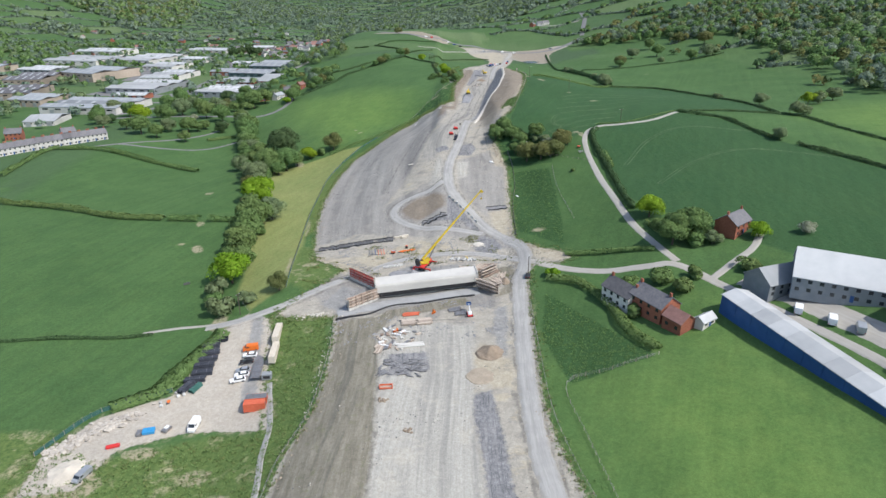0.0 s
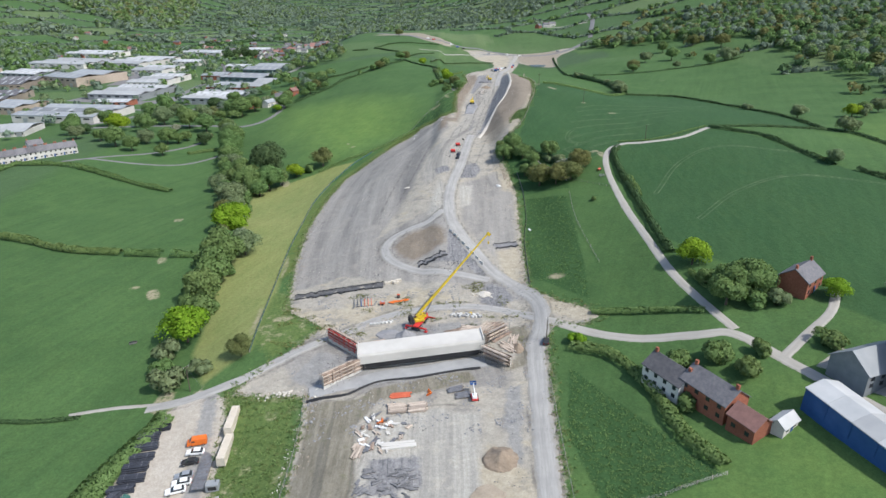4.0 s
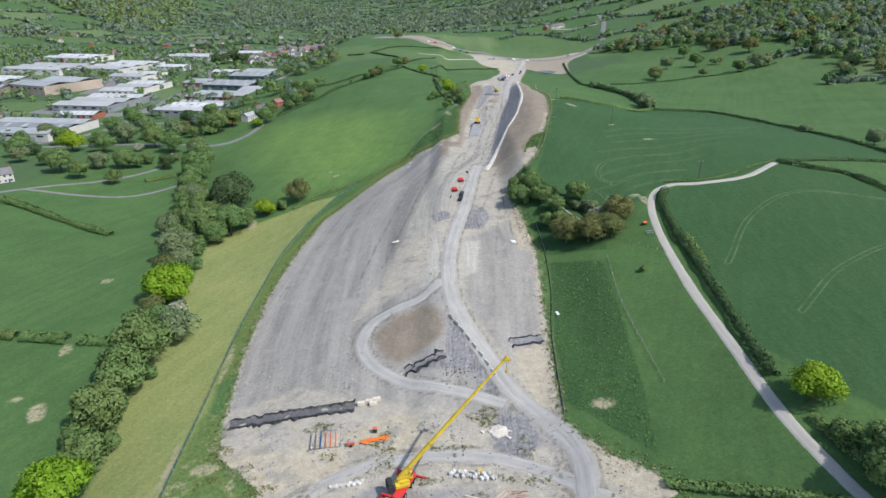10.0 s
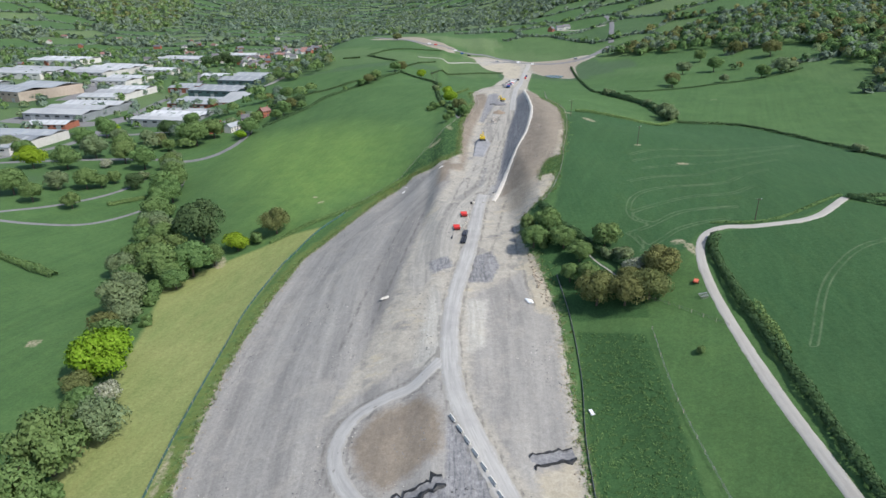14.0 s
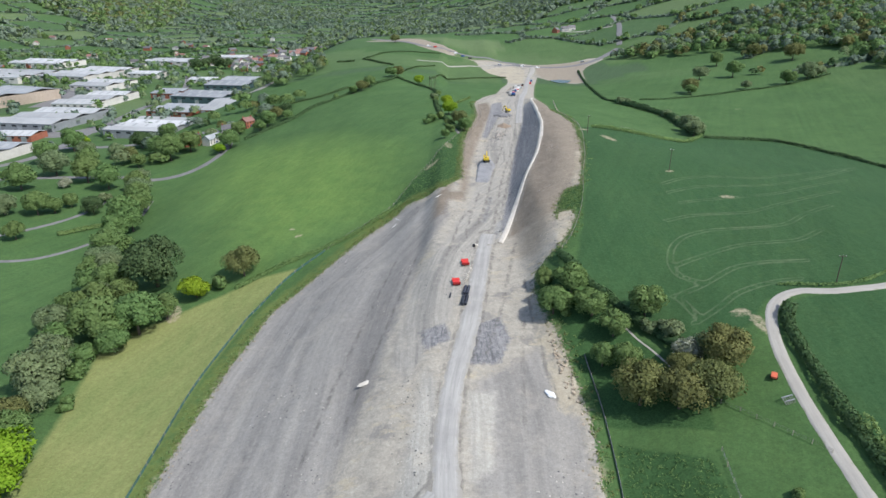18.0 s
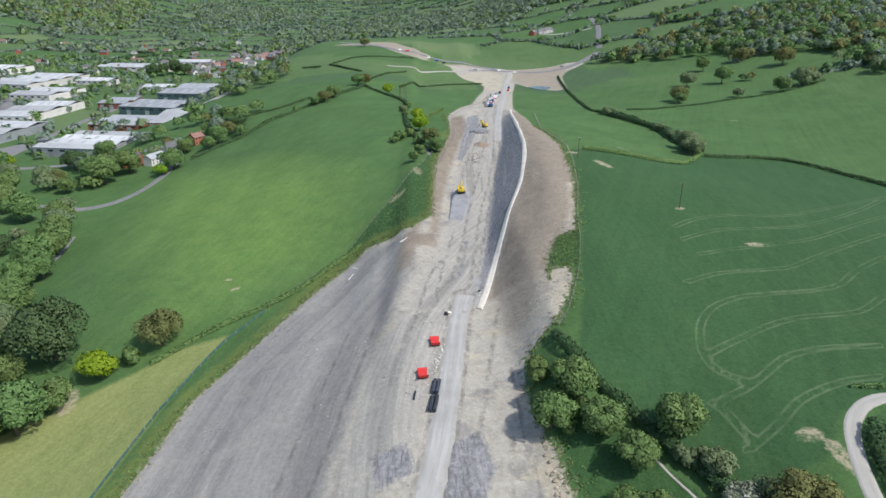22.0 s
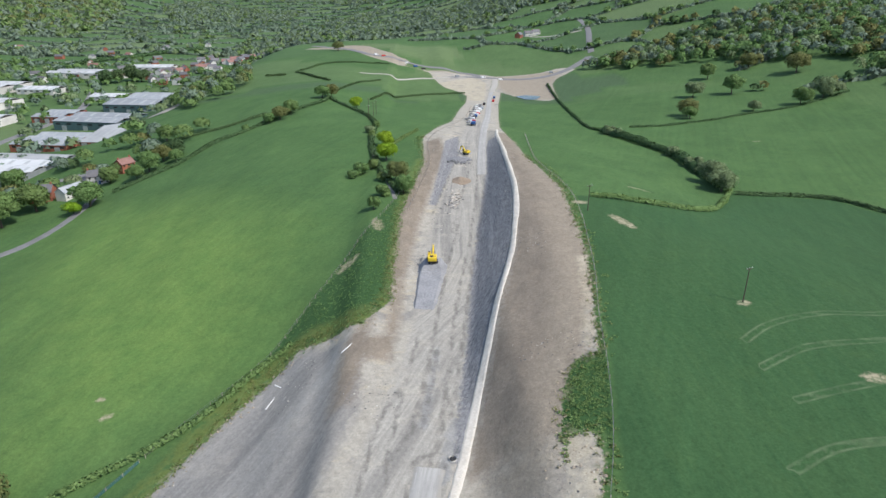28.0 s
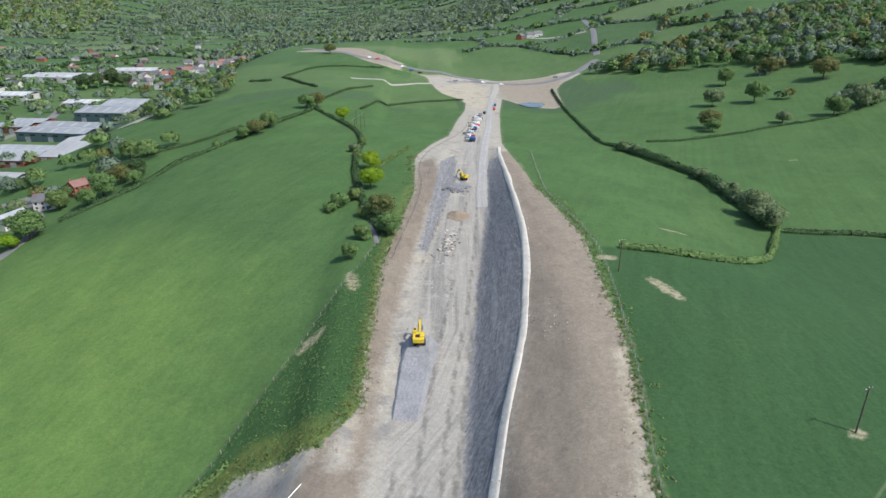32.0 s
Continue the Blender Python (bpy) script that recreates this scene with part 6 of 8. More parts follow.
for s in (-1, 1):
    bars("wheel", M_DARK, root, ((0, 0.55 * s, 0.35), (0, 0.75 * s, 0.35), 0.35), seg=14)
root = thing("pole_rack", "six coloured steel props laid out in a row", "building material", -27.5, 243.5, 8)
for j in range(7):
    bars("pole", [M_STEEL, M_STEEL, M_SHED_BLUE, M_RUST, M_RUST, M_RUST, M_STEEL][j], root, ((-3.6 + 1.2 * j, -2.8, 0.15), (-3.6 + 1.2 * j, 2.8, 0.15), 0.14), seg=8)
bars("bearer", M_STEEL, root, ((-4, -2.6, 0.1), (4, -2.6, 0.1), 0.1), label="grey steel bearer")
root = thing("gas_bottle_cage", "black bin and red sign beside the barriers", "bin", -15.6, 245.6)
solid("body", M_DARK, root, ((0, 0, 0.6), (1.0, 0.9, 1.2)), bevel=0.05)
solid("lid", M_RUST, root, ((0, 0, 1.25), (1.1, 1.0, 0.1)))


# ---- bulk bags, barriers, blocks ----
M_BAG = grit("woven_bag", (0.42, 0.42, 0.41), (0.56, 0.56, 0.54), 0.5, 0.9, bump=0.3, vary=0.3, dirt=(0.33, 0.31, 0.28))


def bulk_bag(x, y, rz, mat=M_BAG):
    root = thing("bulk_bag", "full white woven bulk bag on the ground" if mat is M_BAG else "yellow bulk bag among white ones", "bag", x, y, rz, 0.0, "row of bulk bags")
    bm = bmesh.new()
    box(bm, (0, 0, 0.38), (0.8, 0.8, 0.8), bevel=0.2)
    for v in bm.verts:
        v.co.x *= 1 + 0.12 * math.sin(v.co.z * 3)
    part("sack", bm, mat, root, "yellow woven sack" if mat is M_YELLOW else "")
    for sx in (-1, 1):
        bars("loop", mat, root, ((0.3 * sx, -0.25, 0.75), (0.25 * sx, 0, 1.0), 0.04), ((0.25 * sx, 0, 1.0), (0.3 * sx, 0.25, 0.75), 0.04))
    return root


bag = bulk_bag(3.2, 229.4, 10)
for i in range(20):
    copy_at(bag, 3.6 + 0.48 * i + 0.2 * math.sin(i * 5), 229.6 - 0.09 * i + 0.8 * math.sin(i * 2.3), 37 * i)
bulk_bag(9.5, 229.8, 20, M_YELLOW)
for i in range(12):
    copy_at(bag, -23.5 + 0.62 * i, 228.1 + 0.1 * i + 0.6 * math.sin(i * 3.1), 51 * i)


def barrier_block(x, y, rz):
    root = thing("concrete_barrier", "white concrete barrier block on the tip edge", "barrier", x, y, rz, 0.15, "row of barrier blocks")
    bm = bmesh.new()
    prism(bm, [(-0.3, 0), (-0.3, 0.25), (-0.14, 0.45), (-0.11, 0.85), (0.11, 0.85), (0.14, 0.45), (0.3, 0.25), (0.3, 0)], -1.25, 1.25)
    part("block", bm, M_CONCRETE, root)
    # solid black boxes stand in for the shade inside the lifting holes
    for s in (-0.7, 0.7):
        solid("slot_shade", M_DARK, root, ((0, s, 0.05), (0.62, 0.3, 0.12)))
    return root


blk = barrier_block(3.4, 288.6, 27)
for x, y in [(5.1, 285.3), (6.7, 281.9), (8.4, 278.4), (10.1, 274.8), (11.8, 271.2), (13.3, 267.6), (14.8, 263.8)]:
    copy_at(blk, x, y, 26, 0.15)
for x, y, rz in [(-20.4, 256.4, 12), (-18.3, 257.0, 5), (-16.4, 257.6, 20), (-17.2, 256.0, 12)]:
    root = thing("concrete_block", "large cream concrete block at the ditch end", "block", x, y, rz, 0.0, "blocks at the silt ditch")
    solid("body", M_CREAM, root, ((0, 0, 0.45), (2.0, 1.0, 0.95)), bevel=0.06)
    bars("lifting_eye", M_STEEL, root, ((-0.2, 0, 0.9), (0, 0, 1.1), 0.03), ((0, 0, 1.1), (0.2, 0, 0.9), 0.03))


def silt_ditch(pts, width, label, seed, ragged=0.5):
    """A shallow ditch lined with dark membrane, with a ragged upstand."""
    r = np.random.default_rng(seed)
    root = tagged(new("silt_ditch"), label, "ditch")
    c = catmull(pts, 0.7)
    d = np.gradient(c, axis=0)
    d /= np.linalg.norm(d, axis=1)[:, None]
    nrm = np.stack([d[:, 1], -d[:, 0]], 1)
    verts, faces = [], []
    for i, q in enumerate(c):
        e = r.normal(0, ragged * 0.35)
        for s, z in ((-0.5, 0.35), (-0.42, 0.12), (0.0, 0.07), (0.42, 0.1), (0.5, 0.2)):
            p = q + nrm[i] * (s * width + (e if abs(s) > 0.45 else 0))
            verts.append((p[0], p[1], z + (abs(r.normal(0, 0.12)) if abs(s) > 0.45 else 0)))
    verts = np.array(verts)
    verts[:, 2] += height(verts[:, 0], verts[:, 1])
    for i in range(len(c) - 1):
        for j in range(4):
            a0 = i * 5 + j
            faces.append((a0, a0 + 1, a0 + 6, a0 + 5))
    lin = new("liner", from_arrays("liner", verts, faces, M_ROCK_DARK))
    lin.parent = root
    for side, sg in ((0, -1), (4, 1)):
        v2, f2 = [], []
        for i in range(len(c)):
            p = verts[i * 5 + side]
            w = 0.25 + abs(r.normal(0, 0.25)) * ragged * 2
            a = np.array([*(nrm[i] * w * sg), 0])
            v2 += [p + (0, 0, 0.03), p + a + (0, 0, 0.16), p + a * 1.6 - (0, 0, 0.3)]
        for i in range(len(c) - 1):
            f2 += [(3 * i, 3 * i + 1, 3 * i + 4, 3 * i + 3), (3 * i + 1, 3 * i + 2, 3 * i + 5, 3 * i + 4)]
        fl = new("membrane_flap", from_arrays("membrane_flap", v2, f2, M_BLACK))
        fl.parent = root
    return root


silt_ditch([(-54.7, 253), (-46.4, 254), (-36, 254.8), (-29, 255.4), (-22, 255.8)], 2.6, "black membrane lined silt ditch below the fill", 1, 0.8)
silt_ditch([(20.5, 276.5), (25, 277.6), (30, 278.6)], 2.4, "short membrane lined ditch at the fence", 2, 0.5)
silt_ditch([(-9.7, 268.4), (-7, 269), (-4.2, 270), (-1, 270.6), (1.6, 271.6)], 1.6, "torn black membrane along a tip edge", 3, 0.9)


# ---- heaps and stones ----
cone_heap("soil_mound", M_SOIL, 14.5, 163, 4.6, 2.6, "brown heap of tipped soil on the haul side", 1)
cone_heap("soil_mound", M_SAND, 11.5, 151, 4.4, 0.5, "low spread of pale tipped soil", 2, 1.2)
cone_heap("gravel_mound", M_GRIT, -11.5, 219.8, 3.8, 2.8, "grey heap of chippings behind the underpass", 3)
cone_heap("gravel_mound", M_GRIT, -16.5, 222, 3.4, 1.0, "low grey spread of chippings", 4, 1.5)
cone_heap("soil_mound", M_SOIL, 36, 603, 6.0, 2.0, "orange-brown soil heap on the formation", 5, 0.8)
cone_heap("soil_mound", M_CREAM, -95.5, 124.5, 5.2, 1.3, "smooth cream sand heap on the field edge", 6, 1.0)
cone_heap("rubble_mound", M_ROCK_DARK, 38, 640, 5.5, 1.8, "dark broken rock below the excavator", 7, 1.2)
cone_heap("soil_mound", M_SOIL, 23, 208.5, 3.2, 1.4, "brown soil heap beside the haul road", 8, 0.6)
cone_heap("rubble_mound", M_STONE, 15, 242.5, 2.6, 0.8, "heap of white broken stone", 9)

STONES = [lump("stone", M_STONE, s, 0.5, 0.65, 1, 0.45) for s in range(4)]
SLABS = [lump("slab", M_RUBBLE, s + 10, 0.9, 0.35, 1, 0.6) for s in range(3)]
DARKS = [lump("stone", M_ROCK_DARK, s + 20, 0.5, 0.6, 1, 0.5) for s in range(4)]


EARTHY = [lump("stone", M_SAND, s + 30, 0.5, 0.6, 1, 0.5) for s in range(3)]


def stone_field(name, label, category, x, y, count, rx, ry, meshes, lo, hi, seed, rz=0.0, kind=""):
    """Loose stones: a thing whose pieces lie on the ground."""
    r = np.random.default_rng(seed)
    root = tagged(new(name), label, category, kind=kind)
    root.matrix_basis = Matrix.Translation((x, y, ground_z(x, y)))
    t = radians(rz)
    for i in range(count):
        u, v = r.normal(0, 0.45, 2) * (rx, ry)
        px, py = x + u * math.cos(t) - v * math.sin(t), y + u * math.sin(t) + v * math.cos(t)
        s = r.uniform(lo, hi)
        share("stone", meshes[i % len(meshes)], root, Matrix.Translation((px - x, py - y, ground_z(px, py) - ground_z(x, y) + 0.15 * s)) @ pose(0, 0, 0, r.uniform(-25, 25), r.uniform(-25, 25), r.uniform(0, 360)) @ Matrix.Diagonal((s, s, s, 1)))
    return root


stone_field("rubble_heap", "long heap of pale rubble on the compound edge", "rubble", -95, 142, 150, 11, 2.6, SLABS, 0.45, 1.3, 1, 42)
stone_field("rubble_heap", "pale rubble slabs at the end of the compound", "rubble", -102.5, 133.5, 70, 4.5, 2.4, SLABS, 0.4, 1.2, 2, 30)
stone_field("rubble_heap", "white rubble beside the haul junction", "rubble", 14, 242.5, 34, 3.4, 2.2, STONES, 0.3, 1.1, 3)
stone_field("rubble_heap", "brown stones along the earth bank", "rubble", 31, 350, 60, 1.6, 16, EARTHY, 0.3, 1.1, 4, 8)
stone_field("rubble_heap", "dark broken rock in front of the excavator", "rubble", 38, 636, 110, 5, 6, DARKS, 0.5, 1.8, 5)
stone_field("rubble_heap", "pale and dark stones on the cutting floor", "rubble", 31, 575, 110, 3.5, 14, SLABS + DARKS, 0.25, 0.9, 6, -8)
stone_field("rubble_heap", "few loose stones beside the red trailers", "rubble", 9, 396, 26, 1.6, 7, STONES, 0.25, 0.8, 7, -12)
stone_field("rubble_heap", "scattered stones on the rough tip", "rubble", 5, 265, 70, 7, 7, DARKS, 0.3, 0.8, 8)
stone_field("rubble_heap", "pale rubble at the foot of the wing wall", "rubble", -31, 197, 40, 6, 2.0, STONES, 0.3, 1.0, 9, 40)
stone_field("rubble_heap", "loose pale rubble along the grass edge", "rubble", -45, 193, 40, 8, 1.5, STONES, 0.3, 1.1, 10, 10)
stone_field("rubble_heap", "white stones along the edge of the earthworks", "rubble", -37.5, 160, 90, 1.2, 30, STONES, 0.12, 0.45, 11, 0)
stone_field("rubble_heap", "scattered stones on brown ground", "rubble", -7, 284, 50, 8, 7, DARKS, 0.15, 0.4, 12)
root = thing("rock", "large white rock on the grey fill", "rock", 27, 340.5, 30)
share("body", lump("body", M_WHITE, 40, 1.2, 0.45, 2, 0.4), root, pose(0, 0, 0.2, 0, 0, 0) @ Matrix.Diagonal((0.7, 1.5, 1, 1)))
root = thing("slab", "pale flat slab on grey fill", "rock", -17.8, 350, -50)
share("body", lump("body", M_STONE, 41, 1.4, 0.12, 2, 0.5), root, pose(0, 0, 0.1) @ Matrix.Diagonal((0.6, 1.8, 1, 1)))

# ---- the stone lined cut-off ditch above the rock slope ----
ditch_line = [(20.8, 421), (24, 432), (29, 452), (35, 475), (44, 507), (49.5, 537), (53, 562), (54.5, 580), (56, 599), (59.5, 645), (63, 689), (66, 712)]
cut_ditch = ribbon("cutoff_ditch", ditch_line, 1.9, M_STONE, "white stone lined cut-off ditch along the slope", "ditch", 0.36, 0.35, seed=9)
dr = np.random.default_rng(14)
dl = catmull(ditch_line, 1.0)
for i in range(280):
    q = dl[min(int(dr.beta(1, 1.4) * len(dl)), len(dl) - 1)] + dr.normal(0, 0.55, 2)
    s = dr.uniform(0.22, 0.5)
    share("stone", STONES[i % 4], cut_ditch, pose(q[0], q[1], ground_z(*q) + 0.25, dr.uniform(0, 90), 0, dr.uniform(0, 360)) @ Matrix.Diagonal((s, s, s, 1)))


# ---- fences ----
def fence(pts, label, step=3.2, h=1.15, mesh=None, seed=0):
    root = tagged(new("fence"), label, "fence")
    r = np.random.default_rng(seed)
    c = catmull(pts, step)
    bm = bmesh.new()
    cone(bm, (0, 0, -0.3), (0, 0, h + 0.1), 0.07, 0.06, 6)
    me = bpy.data.meshes.new("post")
    bm.to_mesh(me)
    bm.free()
    me.materials.append(M_PLANK)
    z = height(c[:, 0], c[:, 1])
    for q, zz in zip(c, z):
        share("post", me, root, pose(q[0], q[1], zz, r.uniform(-4, 4), r.uniform(-4, 4), 0))
    for f in (0.35, 0.68, 0.98):
        bm = bmesh.new()
        tube(bm, [(q[0], q[1], zz + f * h) for q, zz in zip(c, z)], 0.022, 3)
        part("wire", bm, M_STEEL, root)
    if mesh:
        v = [(q[0], q[1], zz + hh) for q, zz in zip(c, z) for hh in (-0.1, h * 0.85)]
        ob = new("netting", from_arrays("netting", v, [(2 * i, 2 * i + 2, 2 * i + 3, 2 * i + 1) for i in range(len(c) - 1)], mesh))
        ob.parent = root
        s = ob.modifiers.new("thick", "SOLIDIFY")
        s.thickness = 0.05
    return root


fence([(-47, 454), (-27, 482), (-19, 497), (-12, 512), (-5, 530), (4, 557), (13, 595)], "pale post and wire fence up the pasture edge", seed=1)
fence([(-60, 214), (-63, 240), (-66, 270), (-68.5, 302), (-70, 340), (-71, 373), (-68, 410)], "green netting silt fence along the fill", 3.5, 1.0, M_MESH_GREEN, 2)
fence([(-68, 410), (-60, 436), (-48, 453)], "green netting fence at the head of the fill", 3.5, 1.0, M_MESH_GREEN, 3)
fence([(31, 246), (33, 280), (36.5, 305), (38, 332), (37, 352)], "post and wire fence beside the earthworks", 3.0, 0.6, M_ROCK_DARK, 4)
fence([(38, 397), (42, 404), (48.3, 422.4), (52.4, 440), (55.8, 458.5), (62.5, 490), (70, 545), (69, 605), (81, 700)], "wire fence between the crop and the slope", 3.2, 1.1, None, 5)
fence([(60.5, 150), (47, 147), (34, 144), (35, 121), (37, 100), (40, 60)], "post and wire fence between two pastures", 3.0, 1.1, None, 6)
fence([(-38, 191), (-36.5, 177), (-36, 155), (-37, 137), (-41, 122), (-42, 108), (-44, 80)], "low pale fence along the earthworks", 3.0, 1.0, None, 7)
fence([(-108, 131), (-101, 147), (-90, 154), (-82, 158)], "green wire fence behind the compound", 2.6, 1.6, M_MESH_GREEN, 8)
fence([(30, 190), (29, 157), (28.5, 136), (30, 118), (33, 100)], "low fence along the haul road", 3.2, 1.0, None, 9)
fence([(56, 251), (55, 289), (57, 317)], "thin wire fence between crop and pasture", 4.0, 1.0, None, 10)
fence([(49, 350), (54, 338), (64, 326), (75, 312)], "old wire fence below the copse", 3.5, 1.0, None, 11)
fence([(13, 560), (23, 630), (25, 690), (50, 770), (66, 880)], "far wire fence above the cutting", 4.0, 1.1, None, 12)


# ---- poles ----
def utility_pole(x, y, h, label, rz=0.0, stay=None):
    root = thing("utility_pole", label, "pole", x, y, rz)
    bars("pole", M_BARK, root, ((0, 0, -0.5), (0, 0, h), 0.16, 0.11), seg=9)
    solid("crossarm", M_BARK, root, ((0, 0, h - 0.25), (1.8, 0.12, 0.14)))
    for s in (-0.8, 0, 0.8):
        bars("insulator", M_WHITE, root, ((s, 0, h - 0.2), (s, 0, h + 0.12), 0.07, 0.05))
    if stay:
        bars("stay_wire", M_STEEL, root, ((0, 0, h - 0.6), (*stay, -0.2), 0.02), seg=4)
    return root


utility_pole(92.1, 465.2, 8.8, "dark wooden electricity pole in the crop", 20)
utility_pole(70.5, 524, 8.5, "dark wooden pole at the hedge corner", 20)
utility_pole(31.5, 209.5, 8.0, "wooden telegraph pole beside the lane junction", 70)
utility_pole(-73, 198, 8.5, "wooden electricity pole beside the field track", 60, (2.5, -3))
for x, y in [(-11, 760), (-13, 742), (-10, 775), (-16, 788)]:
    utility_pole(x, y, 9, "slender wooden pole in the upper field", 20)
utility_pole(104, 366, 8, "wooden pole beside the farm lane", 0)

# ---- small field things ----
root = thing("water_trough", "pale metal water trough in the pasture", "trough", -104, 228, 30)
solid("tub", M_STEEL, root, ((0, 0, 0.35), (2.4, 1.0, 0.6)), bevel=0.06)
solid("water", M_WATER, root, ((0, 0, 0.62), (2.2, 0.8, 0.06)))
root = thing("feed_bag", "white bag lying on dark grass", "bag", 36.4, 292, 100)
solid("sack", M_WHITE, root, ((0, 0, 0.2), (2.0, 0.9, 0.4)), bevel=0.12)
root = thing("trailer", "small red farm trailer beside the lane", "trailer", 73.6, 333, 60)
solid("bed", M_RUST, root, ((0, 0, 0.8), (2.2, 1.2, 0.4)), bevel=0.04)
solid("drawbar", M_STEEL, root, ((1.5, 0, 0.6), (1.0, 0.12, 0.12)))
for s in (-1, 1):
    bars("wheel", M_DARK, root, ((0, 0.62 * s, 0.4), (0, 0.8 * s, 0.4), 0.4), seg=14)
root = thing("plough", "pale metal farm implement on the grass", "farm implement", 73.5, 326, 20)
for j in range(5):
    bars("tine", M_STEEL, root, ((-1.2 + 0.6 * j, 0.8, 1.0), (-1.4 + 0.6 * j, -0.9, 0.1), 0.07))
solid("beam", M_SILVER, root, ((0, 0.6, 1.0), (3.0, 0.15, 0.15)), ((0, -0.3, 0.6), (2.6, 0.12, 0.12)))


# ---- machines ----
def wheel(parent, x, y, z, r, w, name="wheel"):
    """A wheel with tyre and rim, its axle along y."""
    t = bars(name, M_DARK, parent, ((x, y - w / 2, z), (x, y + w / 2, z), r), seg=16)
    bars("rim", M_SILVER, t, ((x, y - w / 2 - 0.02, z), (x, y + w / 2 + 0.02, z), r * 0.55), seg=12)


def mobile_crane():
    root = thing("mobile_crane", "yellow mobile crane on a red carrier, boom raised", "crane", -7.0, 226.3, 0, 0.1)
    c = new("carrier")
    c.parent = root
    c.matrix_basis = pose(0, 0, 0, 0, 0, 68)
    solid("chassis", M_RED, c, ((0, 0, 1.25), (8.0, 2.0, 0.5)), ((3.5, 0, 1.8), (1.2, 1.9, 0.6)), bevel=0.06, label="red carrier frame")
    solid("driver_cab", M_RED, c, ((3.5, 0.1, 2.2), (1.1, 1.8, 0.9)), bevel=0.12)
    solid("windscreen", M_GLASS, c, ((4.07, 0.1, 2.3), (0.06, 1.5, 0.55)))
    for x in (-3.4, -2.0, 1.4, 2.8):
        for s in (-1, 1):
            wheel(c, x, 1.05 * s, 0.65, 0.65, 0.5)
    for x in (-3.6, 4.2):
        for s in (-1, 1):
            solid("outrigger", M_RED, c, ((x, 2.3 * s, 0.95), (0.45, 2.8, 0.4)), ((x, 3.5 * s, 0.5), (0.25, 0.25, 0.9)))
            solid("outrigger_pad", M_RED, c, ((x, 3.5 * s, 0.08), (1.0, 1.0, 0.14)))
    az, el = 18.0, 47.0
    u = new("superstructure")
    u.parent = root
    u.matrix_basis = pose(0, 0, 1.6, 0, 0, az)
    solid("turntable", M_YELLOW, u, ((-0.5, 0, 0.5), (3.2, 2.1, 0.8)), ((0.2, 0.7, 1.2), (1.8, 0.22, 0.9)), ((0.2, -0.7, 1.2), (1.8, 0.22, 0.9)), bevel=0.08)
    solid("operator_cab", M_YELLOW, u, ((1.5, 1.5, 1.1), (1.7, 0.9, 1.6)), bevel=0.1)
    solid("cab_glass", M_GLASS, u, ((2.36, 1.5, 1.3), (0.05, 0.75, 1.0)), ((1.6, 1.97, 1.3), (1.3, 0.05, 0.8)))
    solid("counterweight", M_DARK, u, ((-3.2, 0, 0.7), (1.3, 2.9, 1.5)), ((-3.2, 0, 1.7), (1.1, 2.4, 0.5)), bevel=0.06)
    b = new("boom")
    b.parent = u
    b.matrix_basis = pose(-1.4, 0, 1.8, 0, -el, 0)
    start = 0.0
    for k, (length, w) in enumerate(((11.0, 0.72), (8.6, 0.60), (8.6, 0.50), (8.4, 0.40))):
        solid("boom_section", M_YELLOW, b, ((start + length / 2, 0, 0), (length, w, w * 1.15)), bevel=0.12)
        solid("boom_collar", M_YELLOW, b, ((start + length, 0, 0), (0.3, w + 0.12, w * 1.15 + 0.12)))
        start += length - 0.3
    solid("boom_head", M_YELLOW, b, ((start + 0.2, 0, -0.3), (0.9, 0.7, 1.2)), bevel=0.06)
    bars("sheave", M_STEEL, b, ((start + 0.4, -0.3, -0.7), (start + 0.4, 0.3, -0.7), 0.35), seg=14)
    bars("lift_ram", M_STEEL, b, ((2.2, 0, -2.0), (7.5, 0, -0.5), 0.22))
    tip = Matrix.Rotation(radians(az), 3, "Z") @ Vector((-1.4 + (start + 0.5) * math.cos(radians(el)), 0, 0))
    z = 3.4 + (start + 0.5) * math.sin(radians(el)) - 0.8
    h = bars("hoist_rope", M_STEEL, root, ((tip.x, tip.y, z), (tip.x, tip.y, z - 2.2), 0.04))
    solid("hook_block", M_YELLOW, root, ((tip.x, tip.y, z - 2.6), (0.5, 0.4, 0.8)), bevel=0.08)


mobile_crane()


